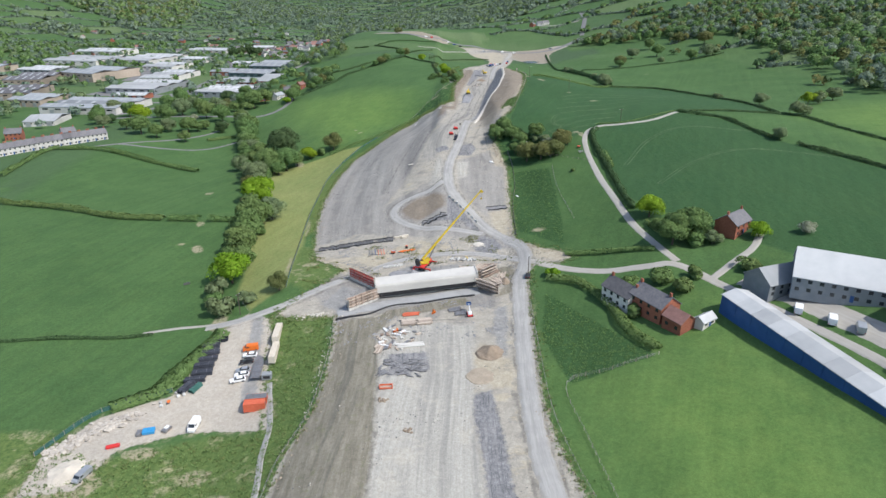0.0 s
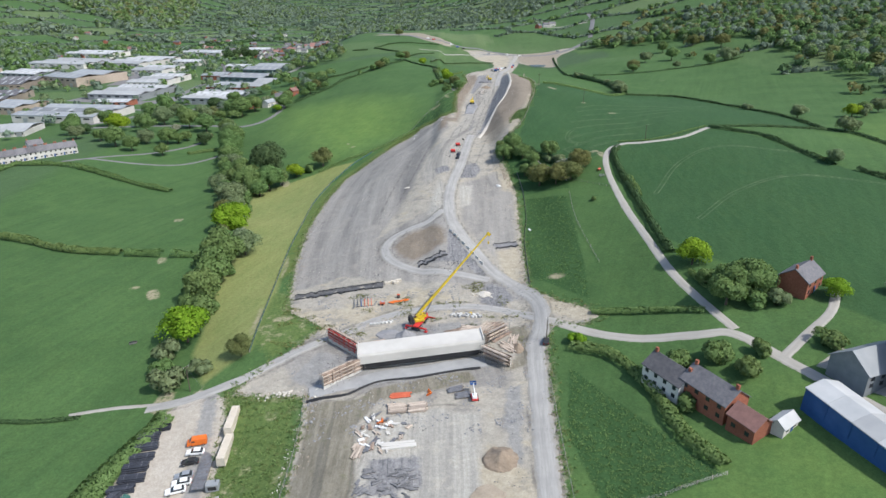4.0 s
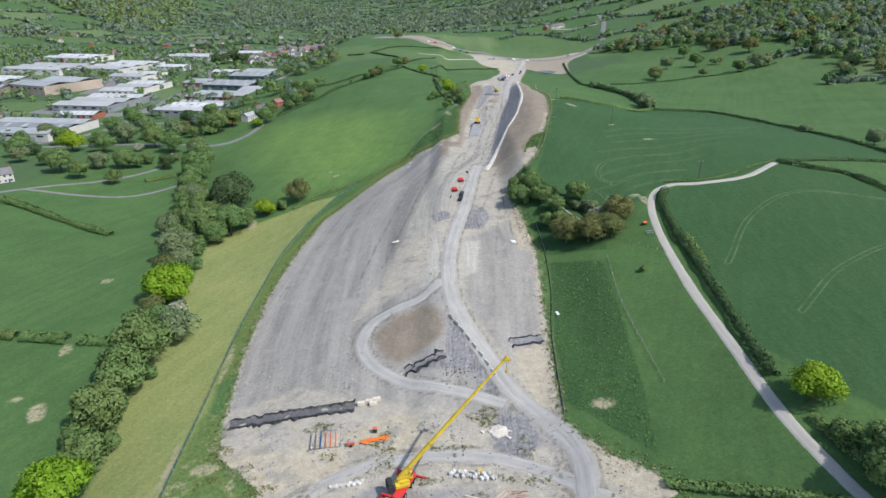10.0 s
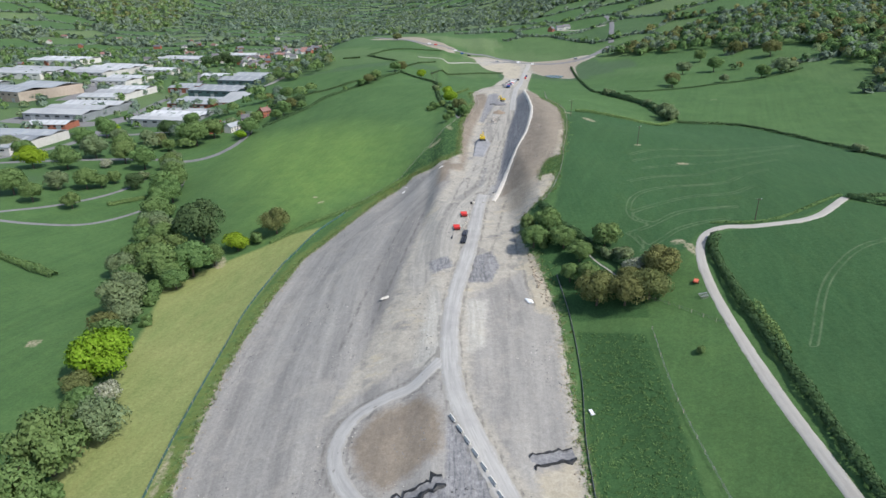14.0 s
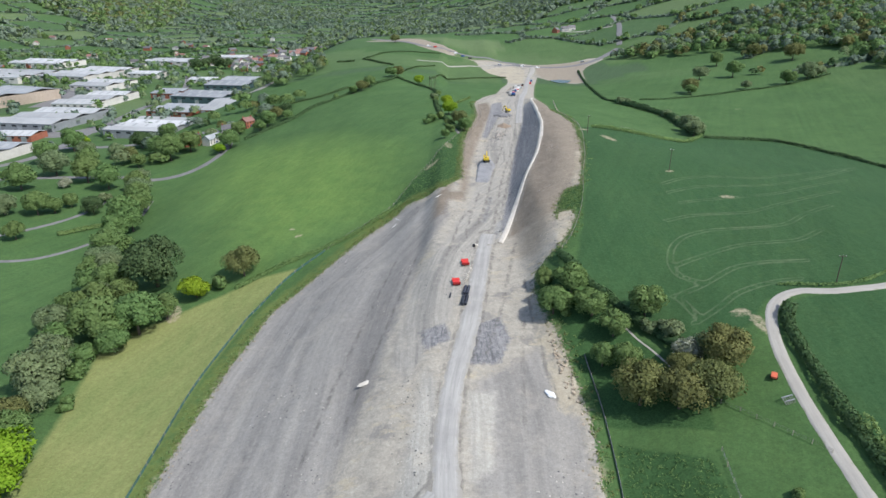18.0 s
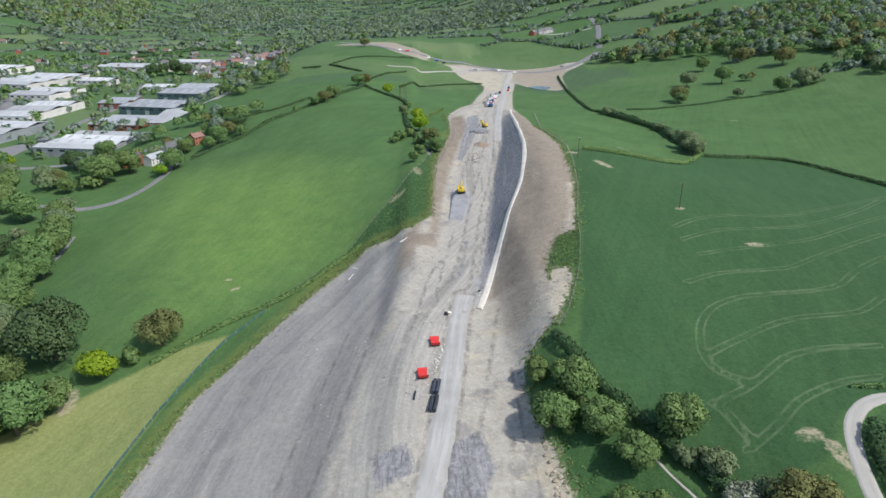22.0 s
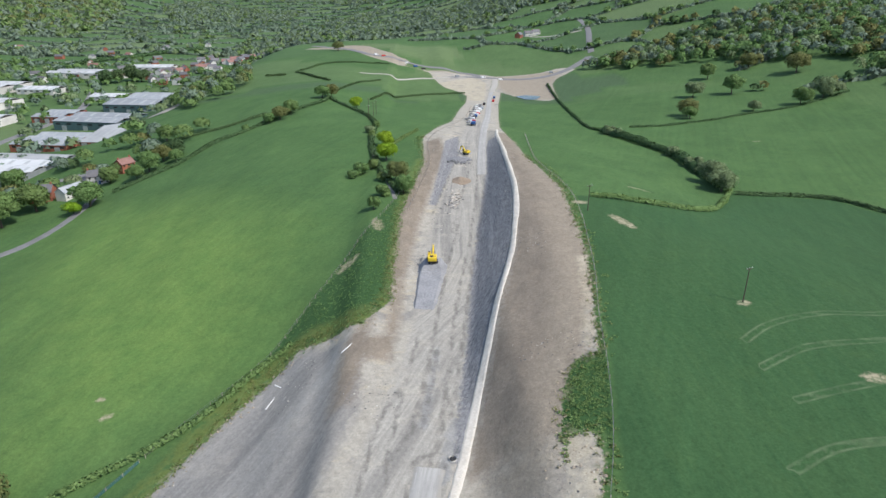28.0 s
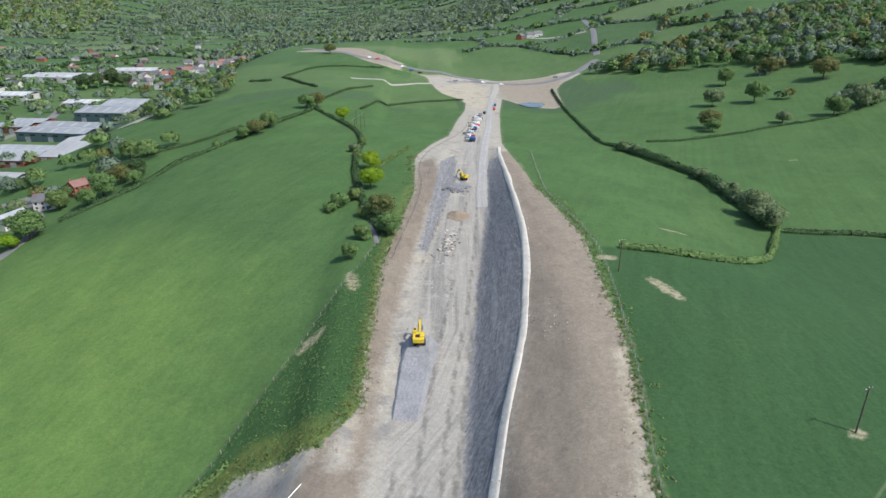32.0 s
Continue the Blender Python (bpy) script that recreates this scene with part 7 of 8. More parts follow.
def excavator(x, y, rz, paint, label, swing=0.0, size=1.0, dz=0.0):
    root = thing("excavator", label, "excavator", x, y, rz, dz)
    root.scale = (size, size, size)
    for s in (-1, 1):
        bm = bmesh.new()
        prism(bm, [(-2.1, 0.45), (-1.8, 0.08), (1.8, 0.08), (2.1, 0.45), (1.8, 0.85), (-1.8, 0.85)], s * 1.15 - 0.32, s * 1.15 + 0.32)
        t = part("track", bm, M_DARK, root)
        for k in range(8):
            solid("track_shoe", M_DARK, t, ((-1.65 + 0.47 * k, s * 1.15, 0.88), (0.28, 0.66, 0.06)))
    solid("undercarriage", M_STEEL, root, ((0, 0, 0.7), (2.2, 1.8, 0.5)))
    u = new("upper_body")
    u.parent = root
    u.matrix_basis = pose(0, 0, 1.0, 0, 0, swing)
    solid("house", paint, u, ((-0.7, 0, 0.7), (3.0, 2.7, 1.1)), ((-0.9, -0.8, 1.35), (1.8, 1.0, 0.3)), bevel=0.12)
    solid("counterweight", paint, u, ((-2.4, 0, 0.75), (0.7, 2.6, 1.2)), bevel=0.2)
    solid("engine_grille", M_DARK, u, ((-1.2, 0.2, 1.27), (1.3, 1.0, 0.06)), ((-1.6, -1.36, 0.7), (1.0, 0.04, 0.6)))
    solid("cab", paint, u, ((0.75, 0.9, 1.1), (1.6, 0.95, 1.7)), bevel=0.12)
    solid("cab_glass", M_GLASS, u, ((1.56, 0.9, 1.25), (0.05, 0.8, 1.1)), ((0.75, 1.39, 1.3), (1.2, 0.04, 0.9)), ((0.75, 0.9, 1.96), (0.9, 0.6, 0.04)))
    bm = bmesh.new()
    prism(bm, [(0.6, 0.5), (2.9, 3.0), (3.6, 3.2), (5.5, 2.2), (5.5, 1.8), (3.5, 2.6), (3.1, 2.4), (1.2, 0.4)], -0.45, 0.0)
    part("boom", bm, paint, u)
    bm = bmesh.new()
    prism(bm, [(5.0, 2.6), (5.6, 2.5), (6.0, 0.0), (5.7, -0.1), (5.2, 1.8)], -0.42, -0.03)
    part("stick", bm, paint, u)
    bm = bmesh.new()
    prism(bm, [(5.6, 0.1), (6.2, 0.1), (6.3, -0.7), (5.7, -1.1), (5.1, -0.8), (5.3, -0.5)], -0.85, 0.4)
    part("bucket", bm, M_STEEL, u)
    bars("boom_ram", M_STEEL, u, ((1.5, -0.7, 0.6), (2.9, -0.55, 2.3), 0.1), ((1.5, 0.2, 0.6), (2.9, 0.1, 2.3), 0.1))
    bars("stick_ram", M_STEEL, u, ((3.2, -0.22, 3.3), (5.2, -0.22, 2.7), 0.1))
    return root


# the loading platform of chippings with the yellow excavator on its raised head
def chippings_platform():
    r = np.random.default_rng(41)
    n, k = 46, 25
    sides = np.linspace(-1.12, 1.12, k)
    verts = []
    for a in np.linspace(0, 1, n):
        cx_, cy_ = 17.2 + 3.9 * a, 486.5 + 29.5 * a
        half = 2.7 + 1.5 * a - 1.2 * max(0.0, a - 0.9) / 0.1
        top = 0.45 + 0.45 * a + 1.3 * float(ramp(a, 0.70, 0.78)) + 0.5 * float(ramp(a, 0.63, 0.66)) * (1 - float(ramp(a, 0.67, 0.71)))
        top *= float(ramp(a, 0.0, 0.05)) * (1 - float(ramp(a, 0.93, 1.0)))
        for c in sides:
            h = top * float(np.clip((1.08 - abs(c)) / (0.16 + 0.14 * top), 0, 1)) + r.normal(0, 0.035)
            x, y = cx_ + c * half, cy_ - 0.13 * c * half
            verts.append((x, y, ground_z(x, y) + max(h, -0.05) + (0.04 if abs(c) < 1 else -0.1)))
    faces = [(i_ * k + j_, i_ * k + j_ + 1, i_ * k + k + j_ + 1, i_ * k + k + j_) for i_ in range(n - 1) for j_ in range(k - 1)]
    tagged(new("chippings_platform", from_arrays("chippings_platform", verts, faces, M_GRIT)), "raised platform of blue-grey chippings on the cutting floor", "heap")


chippings_platform()
excavator(20.4, 511.5, 95, M_YELLOW, "yellow tracked excavator on a gravel platform", -8, 1.0, 2.1)
excavator(42, 650, 100, M_YELLOW, "yellow tracked excavator beside broken rock", 20, 0.9, 0.2)


def boom_lift():
    root = thing("boom_lift", "white boom lift with a red base and blue basket", "access platform", 9.0, 186.0, 95)
    solid("chassis", M_RED, root, ((0, 0, 0.6), (2.6, 1.7, 0.5)), bevel=0.06)
    for x in (-0.9, 0.9):
        for s in (-1, 1):
            wheel(root, x, 0.9 * s, 0.42, 0.42, 0.3)
    solid("turret", M_WHITE, root, ((-0.3, 0, 1.2), (1.8, 1.3, 0.7)), bevel=0.1)
    bars("boom_arm", M_WHITE, root, ((-0.9, 0, 1.5), (1.0, 0, 2.6), 0.16), ((1.0, 0, 2.6), (2.6, 0, 3.1), 0.12))
    solid("basket", M_SHED_BLUE, root, ((3.1, 0, 2.7), (0.9, 1.6, 0.1)), ((3.1, 0.78, 3.15), (0.9, 0.06, 0.5)), ((3.1, -0.78, 3.15), (0.9, 0.06, 0.5)), ((3.53, 0, 3.15), (0.06, 1.6, 0.5)))


boom_lift()


def bowser(x, y, rz):
    """A red two-ended trailer body."""
    root = thing("flatbed_trailer", "bright red low trailer with raised end boards", "trailer", x, y, rz, 0.0, "red trailers on the formation")
    solid("bed", M_RED, root, ((0, 0, 0.75), (2.6, 2.1, 0.3)), bevel=0.03)
    for s in (-1, 1):
        bm = bmesh.new()
        prism(bm, [(s * 1.3, 0.6), (s * 1.65, 1.5), (s * 1.55, 1.55), (s * 1.2, 0.9)], -1.2, 1.2)
        part("end_board", bm, M_RED, root)
        solid("ramp_hinge", M_DARK, root, ((s * 1.4, 1.2, 0.7), (0.4, 0.3, 0.3)))
    solid("deck_plate", M_RED, root, ((0, 0, 0.92), (2.3, 1.9, 0.05)))
    for x0 in (-0.5, 0.5):
        for s in (-1, 1):
            wheel(root, x0, 0.95 * s, 0.4, 0.4, 0.3)
    return root


tr = bowser(5.2, 389.5, 96)
copy_at(tr, 8.2, 403.0, 96)
for x, y, L in [(8.7, 385.5, 5), (8.1, 379.8, 5.5)]:
    root = thing("culvert_pipe", "dark plastic culvert pipe lying beside a trench", "pipe", x, y, 82, 0.45, "culvert pipes")
    for j in (0, 1):
        bm = bmesh.new()
        for a, b, r in ((-L / 2, L / 2, 0.42),):
            cone(bm, (a, j * 0.95, 0), (b, j * 0.95, 0), r, r, 16)
        for k in range(int(L / 0.6)):
            cone(bm, (-L / 2 + 0.6 * k + 0.2, j * 0.95, 0), (-L / 2 + 0.6 * k + 0.4, j * 0.95, 0), 0.46, 0.46, 16)
        part("pipe", bm, M_PIPE, root)
root = thing("culvert_pipe", "short dark pipe lying on pale stone", "pipe", 3.4, 383, 84, 0.2)
bars("pipe", M_PIPE, root, ((-1.5, 0, 0), (1.5, 0, 0), 0.22), seg=12)
root = thing("manhole", "round concrete manhole ring on dark stone", "manhole", 21.5, 431, 0)
bm = bmesh.new()
bmesh.ops.create_cone(bm, segments=20, radius1=0.75, radius2=0.75, depth=0.7, cap_ends=False)
part("ring", bm, M_CONCRETE, root)
bars("cover", M_DARK, root, ((0, 0, 0.1), (0, 0, 0.3), 0.5), seg=18)
root = thing("drain_chamber", "broken stone and dark pipe mouth", "drain", 11.5, 418, 0)
bars("pipe_mouth", M_DARK, root, ((0, -0.4, 0.3), (0, 0.6, 0.3), 0.5), seg=14)
share("headstone", STONES[1], root, pose(0.6, 0.8, 0.3) @ Matrix.Diagonal((2, 1.6, 1.2, 1)))
# marking rods on the fill
for x, y, rz, L in [(-19, 469.5, -35, 3.4), (-20, 464, 75, 6), (-1.5, 470, 62, 6)]:
    root = thing("marker_rod", "white marker rod on the grey fill", "rod", x, y, rz, 0.12)
    bars("rod", M_WHITE, root, ((-L / 2, 0, 0.05), (L / 2, 0, 0.05), 0.11))


# ---- vehicles ----
def car(paint, label, x, y, rz, L=4.3, W=1.8, H=1.5, van=False, group="vehicles in the compound"):
    root = thing("van" if van else "car", label, "van" if van else "car", x, y, rz, 0.0, group)
    h = L / 2
    bm = bmesh.new()
    if van:
        prism(bm, [(-h, 0.35), (-h, H - 0.1), (-h + 0.1, H), (h * 0.45, H), (h * 0.72, H * 0.62), (h - 0.05, H * 0.5), (h, 0.35)], -W / 2, W / 2)
    else:
        prism(bm, [(-h, 0.35), (-h, 0.85), (-h + 0.1, 0.95), (h * 0.5, 0.98), (h - 0.1, 0.8), (h, 0.35)], -W / 2, W / 2)
    bmesh.ops.bevel(bm, geom=bm.edges[:], offset=0.07, segments=2, affect="EDGES")
    part("body", bm, paint, root)
    if not van:
        bm = bmesh.new()
        prism(bm, [(-h * 0.86, 0.93), (-h * 0.6, H - 0.08), (h * 0.12, H - 0.06), (h * 0.46, 0.95)], -W / 2 + 0.12, W / 2 - 0.12)
        part("glasshouse", bm, M_GLASS, root)
        solid("roof", paint, root, ((-h * 0.25, 0, H - 0.05), (h * 0.75, W - 0.34, 0.08)), bevel=0.03)
    else:
        solid("windscreen", M_GLASS, root, ((h * 0.62, 0, H * 0.79), (0.06, W - 0.25, H * 0.4), 0, 0, -38))
        solid("side_glass", M_GLASS, root, ((h * 0.35, 0, H * 0.75), (0.9, W + 0.02, 0.45)))
    for sx in (-0.62, 0.62):
        for s in (-1, 1):
            wheel(root, sx * h, s * (W / 2 - 0.1), 0.33, 0.33, 0.22)
    for s in (-1, 1):
        solid("headlight", M_WHITE, root, ((h - 0.03, s * W * 0.36, 0.68), (0.08, 0.36, 0.16)))
        solid("tail_light", M_RED, root, ((-h + 0.02, s * W * 0.4, 0.75), (0.06, 0.22, 0.2)))
    return root


car(M_ORANGE, "orange van parked in the compound", -63.5, 177.3, 195, 5.0, 1.95, 2.1, True)
car(M_WHITE, "white car parked beside an orange van", -62.9, 174.2, 188, 4.5)
car(M_DARK, "black car parked in the compound", -63.2, 171.2, 192, 4.3)
car(M_SILVER, "silver car parked in a row", -63.2, 167.0, 195, 4.6)
car(M_WHITE, "white car parked beside a silver one", -63.0, 164.9, 195, 4.6)
car(M_WHITE, "white estate car at the end of the row", -63.6, 162.6, 200, 4.8)
car(M_WHITE, "white van standing alone in the compound", -69.5, 141.8, 268, 5.2, 2.0, 2.3, True)
car(M_SILVER, "grey pick-up near the sand heap", -90.5, 122.5, 255, 5.2, 1.9, 1.8, True)
car(M_DARK, "dark car beside the lane junction", 31.4, 209, 80, 4.0, 1.7, 1.4)


def container(x, y, rz, paint, label, L=6.06, W=2.44, H=2.6, name="shipping_container", roof=None):
    root = thing(name, label, "container" if name == "shipping_container" else "cabin", x, y, rz)
    solid("frame", paint, root, *[((sx * (L / 2 - 0.08), sy * (W / 2 - 0.08), H / 2), (0.16, 0.16, H)) for sx in (-1, 1) for sy in (-1, 1)], *[((0, sy * (W / 2 - 0.06), z), (L, 0.14, 0.16)) for sy in (-1, 1) for z in (0.1, H - 0.08)])
    n = int(L / 0.4)
    for s in (-1, 1):
        solid("side_wall", paint, root, ((0, s * (W / 2 - 0.1), H / 2), (L - 0.2, 0.05, H - 0.2)), *[((-L / 2 + 0.3 + 0.4 * k, s * (W / 2 - 0.07), H / 2), (0.18, 0.05, H - 0.3)) for k in range(n)])
    for s in (-1, 1):
        solid("door" if s > 0 else "end_wall", paint, root, ((s * (L / 2 - 0.08), 0, H / 2), (0.06, W - 0.3, H - 0.25)))
    top = solid("roof", roof or paint, root, ((0, 0, H - 0.02), (L - 0.1, W - 0.1, 0.06)))
    for k in range(n):
        solid("roof_rib", roof or paint, top, ((-L / 2 + 0.3 + 0.4 * k, 0, H + 0.032), (0.16, W - 0.3, 0.04)))
    bars("lock_rod", M_STEEL, root, ((L / 2, 0.3, 0.2), (L / 2, 0.3, H - 0.2), 0.03), ((L / 2, -0.3, 0.2), (L / 2, -0.3, H - 0.2), 0.03))
    return root


container(-54.2, 148.2, 8, M_RUST, "red shipping container in the works compound")
container(-54.4, 150.9, 8, M_RUST, "grey-roofed red container beside its twin", roof=M_STEEL)
for x, y, L in [(-55.9, 183.2, 9.6), (-54.7, 173.4, 9.6)]:
    root = container(x, y, 94, M_CREAM, "cream site cabin beside a raised deck", L, 2.0, 2.5, "site_cabin")
    for k in range(3):
        solid("window", M_GLASS, root, ((-3 + 3 * k, 1.01, 1.5), (1.1, 0.05, 0.9)))
    solid("cabin_door", M_WHITE, root, ((1.6, 1.01, 1.1), (0.9, 0.06, 2.0)))
root = thing("generator", "dark grey generator box on the deck end", "generator", -54.4, 162.6, 8)
solid("body", M_CLAD, root, ((0, 0, 1.0), (3.0, 2.0, 1.8)), bevel=0.06)
solid("grille", M_DARK, root, ((0, -1.01, 1.0), (2.0, 0.05, 1.0)))
solid("exhaust", M_STEEL, root, ((0.8, 0.3, 2.2), (0.2, 0.2, 0.7)))
solid("skid", M_STEEL, root, ((0, 0, 0.08), (3.2, 2.1, 0.16)))
root = thing("deck", "grey boarded walkway beside the cabins", "walkway", -59.2, 173, 97, 0.0)
for k in range(22):
    solid("board", M_STEEL, root, ((-11 + 1.02 * k, 0, 0.12), (0.98, 3.0, 0.12)))


def pipe_bundle(x, y, rz, n, L, r, label, seed, mat=M_PIPE, layers=3):
    q = np.random.default_rng(seed)
    root = thing("pipe_bundle", label, "pipes", x, y, rz, 0.05, "pipe stacks in the compound")
    bm = bmesh.new()
    cone(bm, (-L / 2, 0, 0), (L / 2, 0, 0), r, r, 12)
    cone(bm, (-L / 2, 0, 0), (-L / 2 + 0.35, 0, 0), r * 1.12, r * 1.12, 12)
    me = bpy.data.meshes.new("pipe")
    bm.to_mesh(me)
    bm.free()
    me.materials.append(mat)
    for j in range(layers):
        for k in range(n - j):
            share("pipe", me, root, pose(q.uniform(-0.3, 0.3), (k - (n - j - 1) / 2) * 2.1 * r, r + j * 1.8 * r))
    for s in (-0.3, 0.3):
        solid("bearer", M_TIMBER, root, ((s * L, 0, 0.02), (0.12, n * 2.1 * r, 0.06)))
    for s in (-0.25, 0.25):
        solid("strap", M_STEEL, root, ((s * L, 0, layers * 1.8 * r + 0.12), (0.06, (n - layers) * 2.1 * r + 0.4, 0.03)))


for i, (x, y, rz, n, L, r) in enumerate([(-77.5, 180.5, 15, 6, 5.0, 0.25), (-76.8, 177.2, 12, 6, 5.5, 0.22), (-76.6, 173.6, 14, 7, 6.0, 0.2), (-76.6, 170.2, 12, 6, 6.0, 0.24), (-76.2, 166.8, 10, 7, 6.0, 0.2), (-77.2, 163.4, 12, 6, 6.0, 0.22), (-78.6, 159.8, 70, 6, 6.0, 0.22), (-91, 155.2, 35, 5, 7.0, 0.22), (-75.6, 159.5, 72, 5, 4.6, 0.2)]):
    pipe_bundle(x, y, rz, n, L, r, "stack of black plastic pipes at the fence" if i < 8 else "stack of dark green pipes beside black ones", i, M_PIPE if i < 8 else M_MESH_GREEN)
root = thing("crate_row", "two open black steel crates in the compound", "crate", -75.5, 183.5, 10)
for s in (-1.3, 1.3):
    solid("crate", M_PIPE, root, ((s, 0, 0.6), (2.2, 1.8, 0.08)), ((s, 0.9, 0.7), (2.2, 0.08, 1.2)), ((s, -0.9, 0.7), (2.2, 0.08, 1.2)), ((s - 1.1, 0, 0.7), (0.08, 1.8, 1.2)), ((s + 1.1, 0, 0.7), (0.08, 1.8, 1.2)))
root = thing("pallet_stack", "blue sheeted pallet stack on pale ground", "pallet", -81.3, 139.6, 15)
solid("sheet", M_BLUE, root, ((0, 0, 0.6), (3.2, 2.2, 0.9)), bevel=0.12)
solid("pallet", M_PLANK, root, ((0, 0, 0.1), (3.3, 2.3, 0.14)))
solid("load", M_STEEL, root, ((-2.4, -0.2, 0.5), (1.3, 2.2, 0.9)), bevel=0.05)
root = thing("pallet_stack", "grey and white wrapped pallet load", "pallet", -76.8, 140.6, 70)
solid("load", M_STEEL, root, ((0, 0, 0.5), (2.6, 1.6, 0.7)), bevel=0.06)
solid("wrap", M_WHITE, root, ((0.4, 0.2, 0.92), (1.4, 1.0, 0.15)), bevel=0.05)
solid("pallet", M_PLANK, root, ((0, 0, 0.08), (2.7, 1.7, 0.14)))
root = thing("pallet_stack", "red sheeted bundle on the compound edge", "pallet", -88.3, 133.6, 20)
solid("bundle", M_RED, root, ((0, 0, 0.4), (3.4, 1.1, 0.7)), bevel=0.1)
solid("pallet", M_SILVER, root, ((0, 0, 0.06), (3.6, 1.4, 0.12)))
root = thing("cement_mixer", "small orange cement mixer beside grey bags", "mixer", -81.2, 152.3, 30)
bars("drum", M_ORANGE, root, ((0, 0, 0.7), (0.7, 0, 1.1), 0.5, 0.3), seg=14)
solid("stand", M_STEEL, root, ((0, 0, 0.35), (1.0, 0.7, 0.1)), ((-0.4, 0, 0.3), (0.1, 0.7, 0.6)), ((0.4, 0, 0.3), (0.1, 0.7, 0.6)))
for i, (x, y) in enumerate([(-82.6, 151.0), (-79.4, 155.6), (-80.6, 157.2), (-78, 156.4), (-83.4, 152.4), (-59.6, 166.5), (-59.2, 164.8)]):
    copy_at(bag, x, y, 41 * i)
root = thing("steel_frame", "low rusty frame lying on the formation", "building material", -16, 146.5, 5)
solid("rail", M_RUST, root, ((0, 0.9, 0.35), (3.6, 0.2, 0.5)), ((0, -0.9, 0.35), (3.6, 0.2, 0.5)), ((1.75, 0, 0.35), (0.2, 1.9, 0.5)), ((-1.75, 0, 0.35), (0.2, 1.9, 0.5)), bevel=0.04)
solid("floor_sheet", M_TIMBER, root, ((0, 0, 0.12), (3.3, 1.6, 0.05)))
for x, y in [(-9, 128), (-16.5, 140.5)]:
    stone_field("clod_heap", "small brown clods on pale formation", "rubble", x, y, 14, 1.6, 1.2, [lump("clod", M_SOIL, int(x) + 90, 0.5, 0.6, 1, 0.4)], 0.4, 1.0, int(y))

# ---- traffic and stores towards the new junction ----
trng = np.random.default_rng(31)
paints = [(M_WHITE, "white"), (M_SILVER, "silver"), (M_DARK, "black"), (M_SHED_BLUE, "blue"), (M_RED, "red"), (M_WHITE, "white")]
for i, (x, y, rz) in enumerate([(54, 742, 80), (56, 760, 84), (58, 775, 70), (61, 790, 80), (64, 806, 95), (66, 822, 80), (70, 845, 78), (73, 860, 80), (80, 905, 78), (96, 960, 80), (92, 935, 82), (118, 1075, 10), (100, 1096, 20), (70, 1108, 30), (30, 1136, 25), (20, 1142, 20), (-20, 1166, 30), (-30, 1174, 28), (10, 1150, 24), (180, 1092, -10)]):
    p, word = paints[i % 6]
    car(p, f"{word} van parked on the unfinished road", x, y, rz, 5.2, 2.0, 2.1, True, "vehicles near the new junction")
for i in range(26):
    t = i / 26
    x, y = 50 + 26 * t + trng.uniform(-2, 2), 738 + 165 * t + trng.uniform(-4, 4)
    stack("material_stack", ["pale stack of kerb stones beside the road", "grey pipe stack beside the new road", "white wrapped pallets beside the new road"][i % 3], "building material", x, y, trng.uniform(0, 180), 3, (trng.uniform(2, 4), 1.0, 0.7), [M_STONE, M_STEEL, M_WHITE][i % 3], 2, 0.3, 300 + i, "unit", False)
root = thing("dumper_truck", "blue and red dumper on the cutting floor", "dumper", 54, 735, 80)
solid("cab", M_RED, root, ((2.6, 0, 2.0), (1.8, 2.4, 2.0)), bevel=0.1)
solid("skip", M_SHED_BLUE, root, ((-1.2, 0, 2.0), (4.6, 2.8, 1.3)), bevel=0.1)
solid("chassis", M_DARK, root, ((0, 0, 1.0), (7.0, 1.4, 0.5)))
for x0 in (-2.4, -0.8, 2.5):
    for s in (-1, 1):
        wheel(root, x0, 1.2 * s, 0.75, 0.75, 0.6)


# ---- new junction and distant roads ----
ribbon("junction_road", [(60, 1100), (85, 1108), (126, 1079), (156, 1074), (183, 1083), (207, 1105), (224, 1128), (240, 1150)], 10, M_ASPHALT, "unfinished grey road through the junction", "road", 0.4, 0.5, seed=31)
ribbon("new_carriageway", [(-130, 1310), (-100, 1268), (-73, 1233), (-40, 1180), (1, 1160), (42, 1153), (68, 1142), (87, 1128), (98, 1104)], 9, M_ASPHALT, "new dark asphalt carriageway towards the hills", "road", 0.5, 0.1, seed=32)
ribbon("side_road", [(-40, 1022), (-5, 1040), (33, 1084), (65, 1101), (92, 1112)], 5, M_LANE, "pale side road into the junction", "road", 0.4, 0.5, seed=34)
ribbon("slip_road", [(98, 1000), (108, 1050), (112, 1084)], 8, M_LANE, "pale unfinished link at the junction", "road", 0.45, 0.4, seed=35)
ribbon("hill_road", [(247, 1168), (262, 1235), (280, 1310), (291, 1369), (300, 1450)], 8, M_ASPHALT, "grey road climbing the far hill", "road", 0.6, 0.2, seed=36)
ribbon("hill_track", [(203, 1375), (225, 1360), (250, 1345), (275, 1330)], 7, M_LANE, "pale track on the far hillside", "road", 0.5, 0.8, seed=37)
ribbon("old_lane", [(8, 572), (4.5, 594), (0, 616), (-4.5, 641), (-6, 660)], 1.8, M_ASPHALT, "old sunken lane under trees", "road", 0.22, 0.3, seed=38)
ribbon("estate_road", [(-330, 600), (-300, 660), (-310, 760), (-320, 860), (-330, 1000), (-380, 1150)], 9, M_ASPHALT, "asphalt road through the industrial estate", "road", 0.2, 0.1, seed=39)
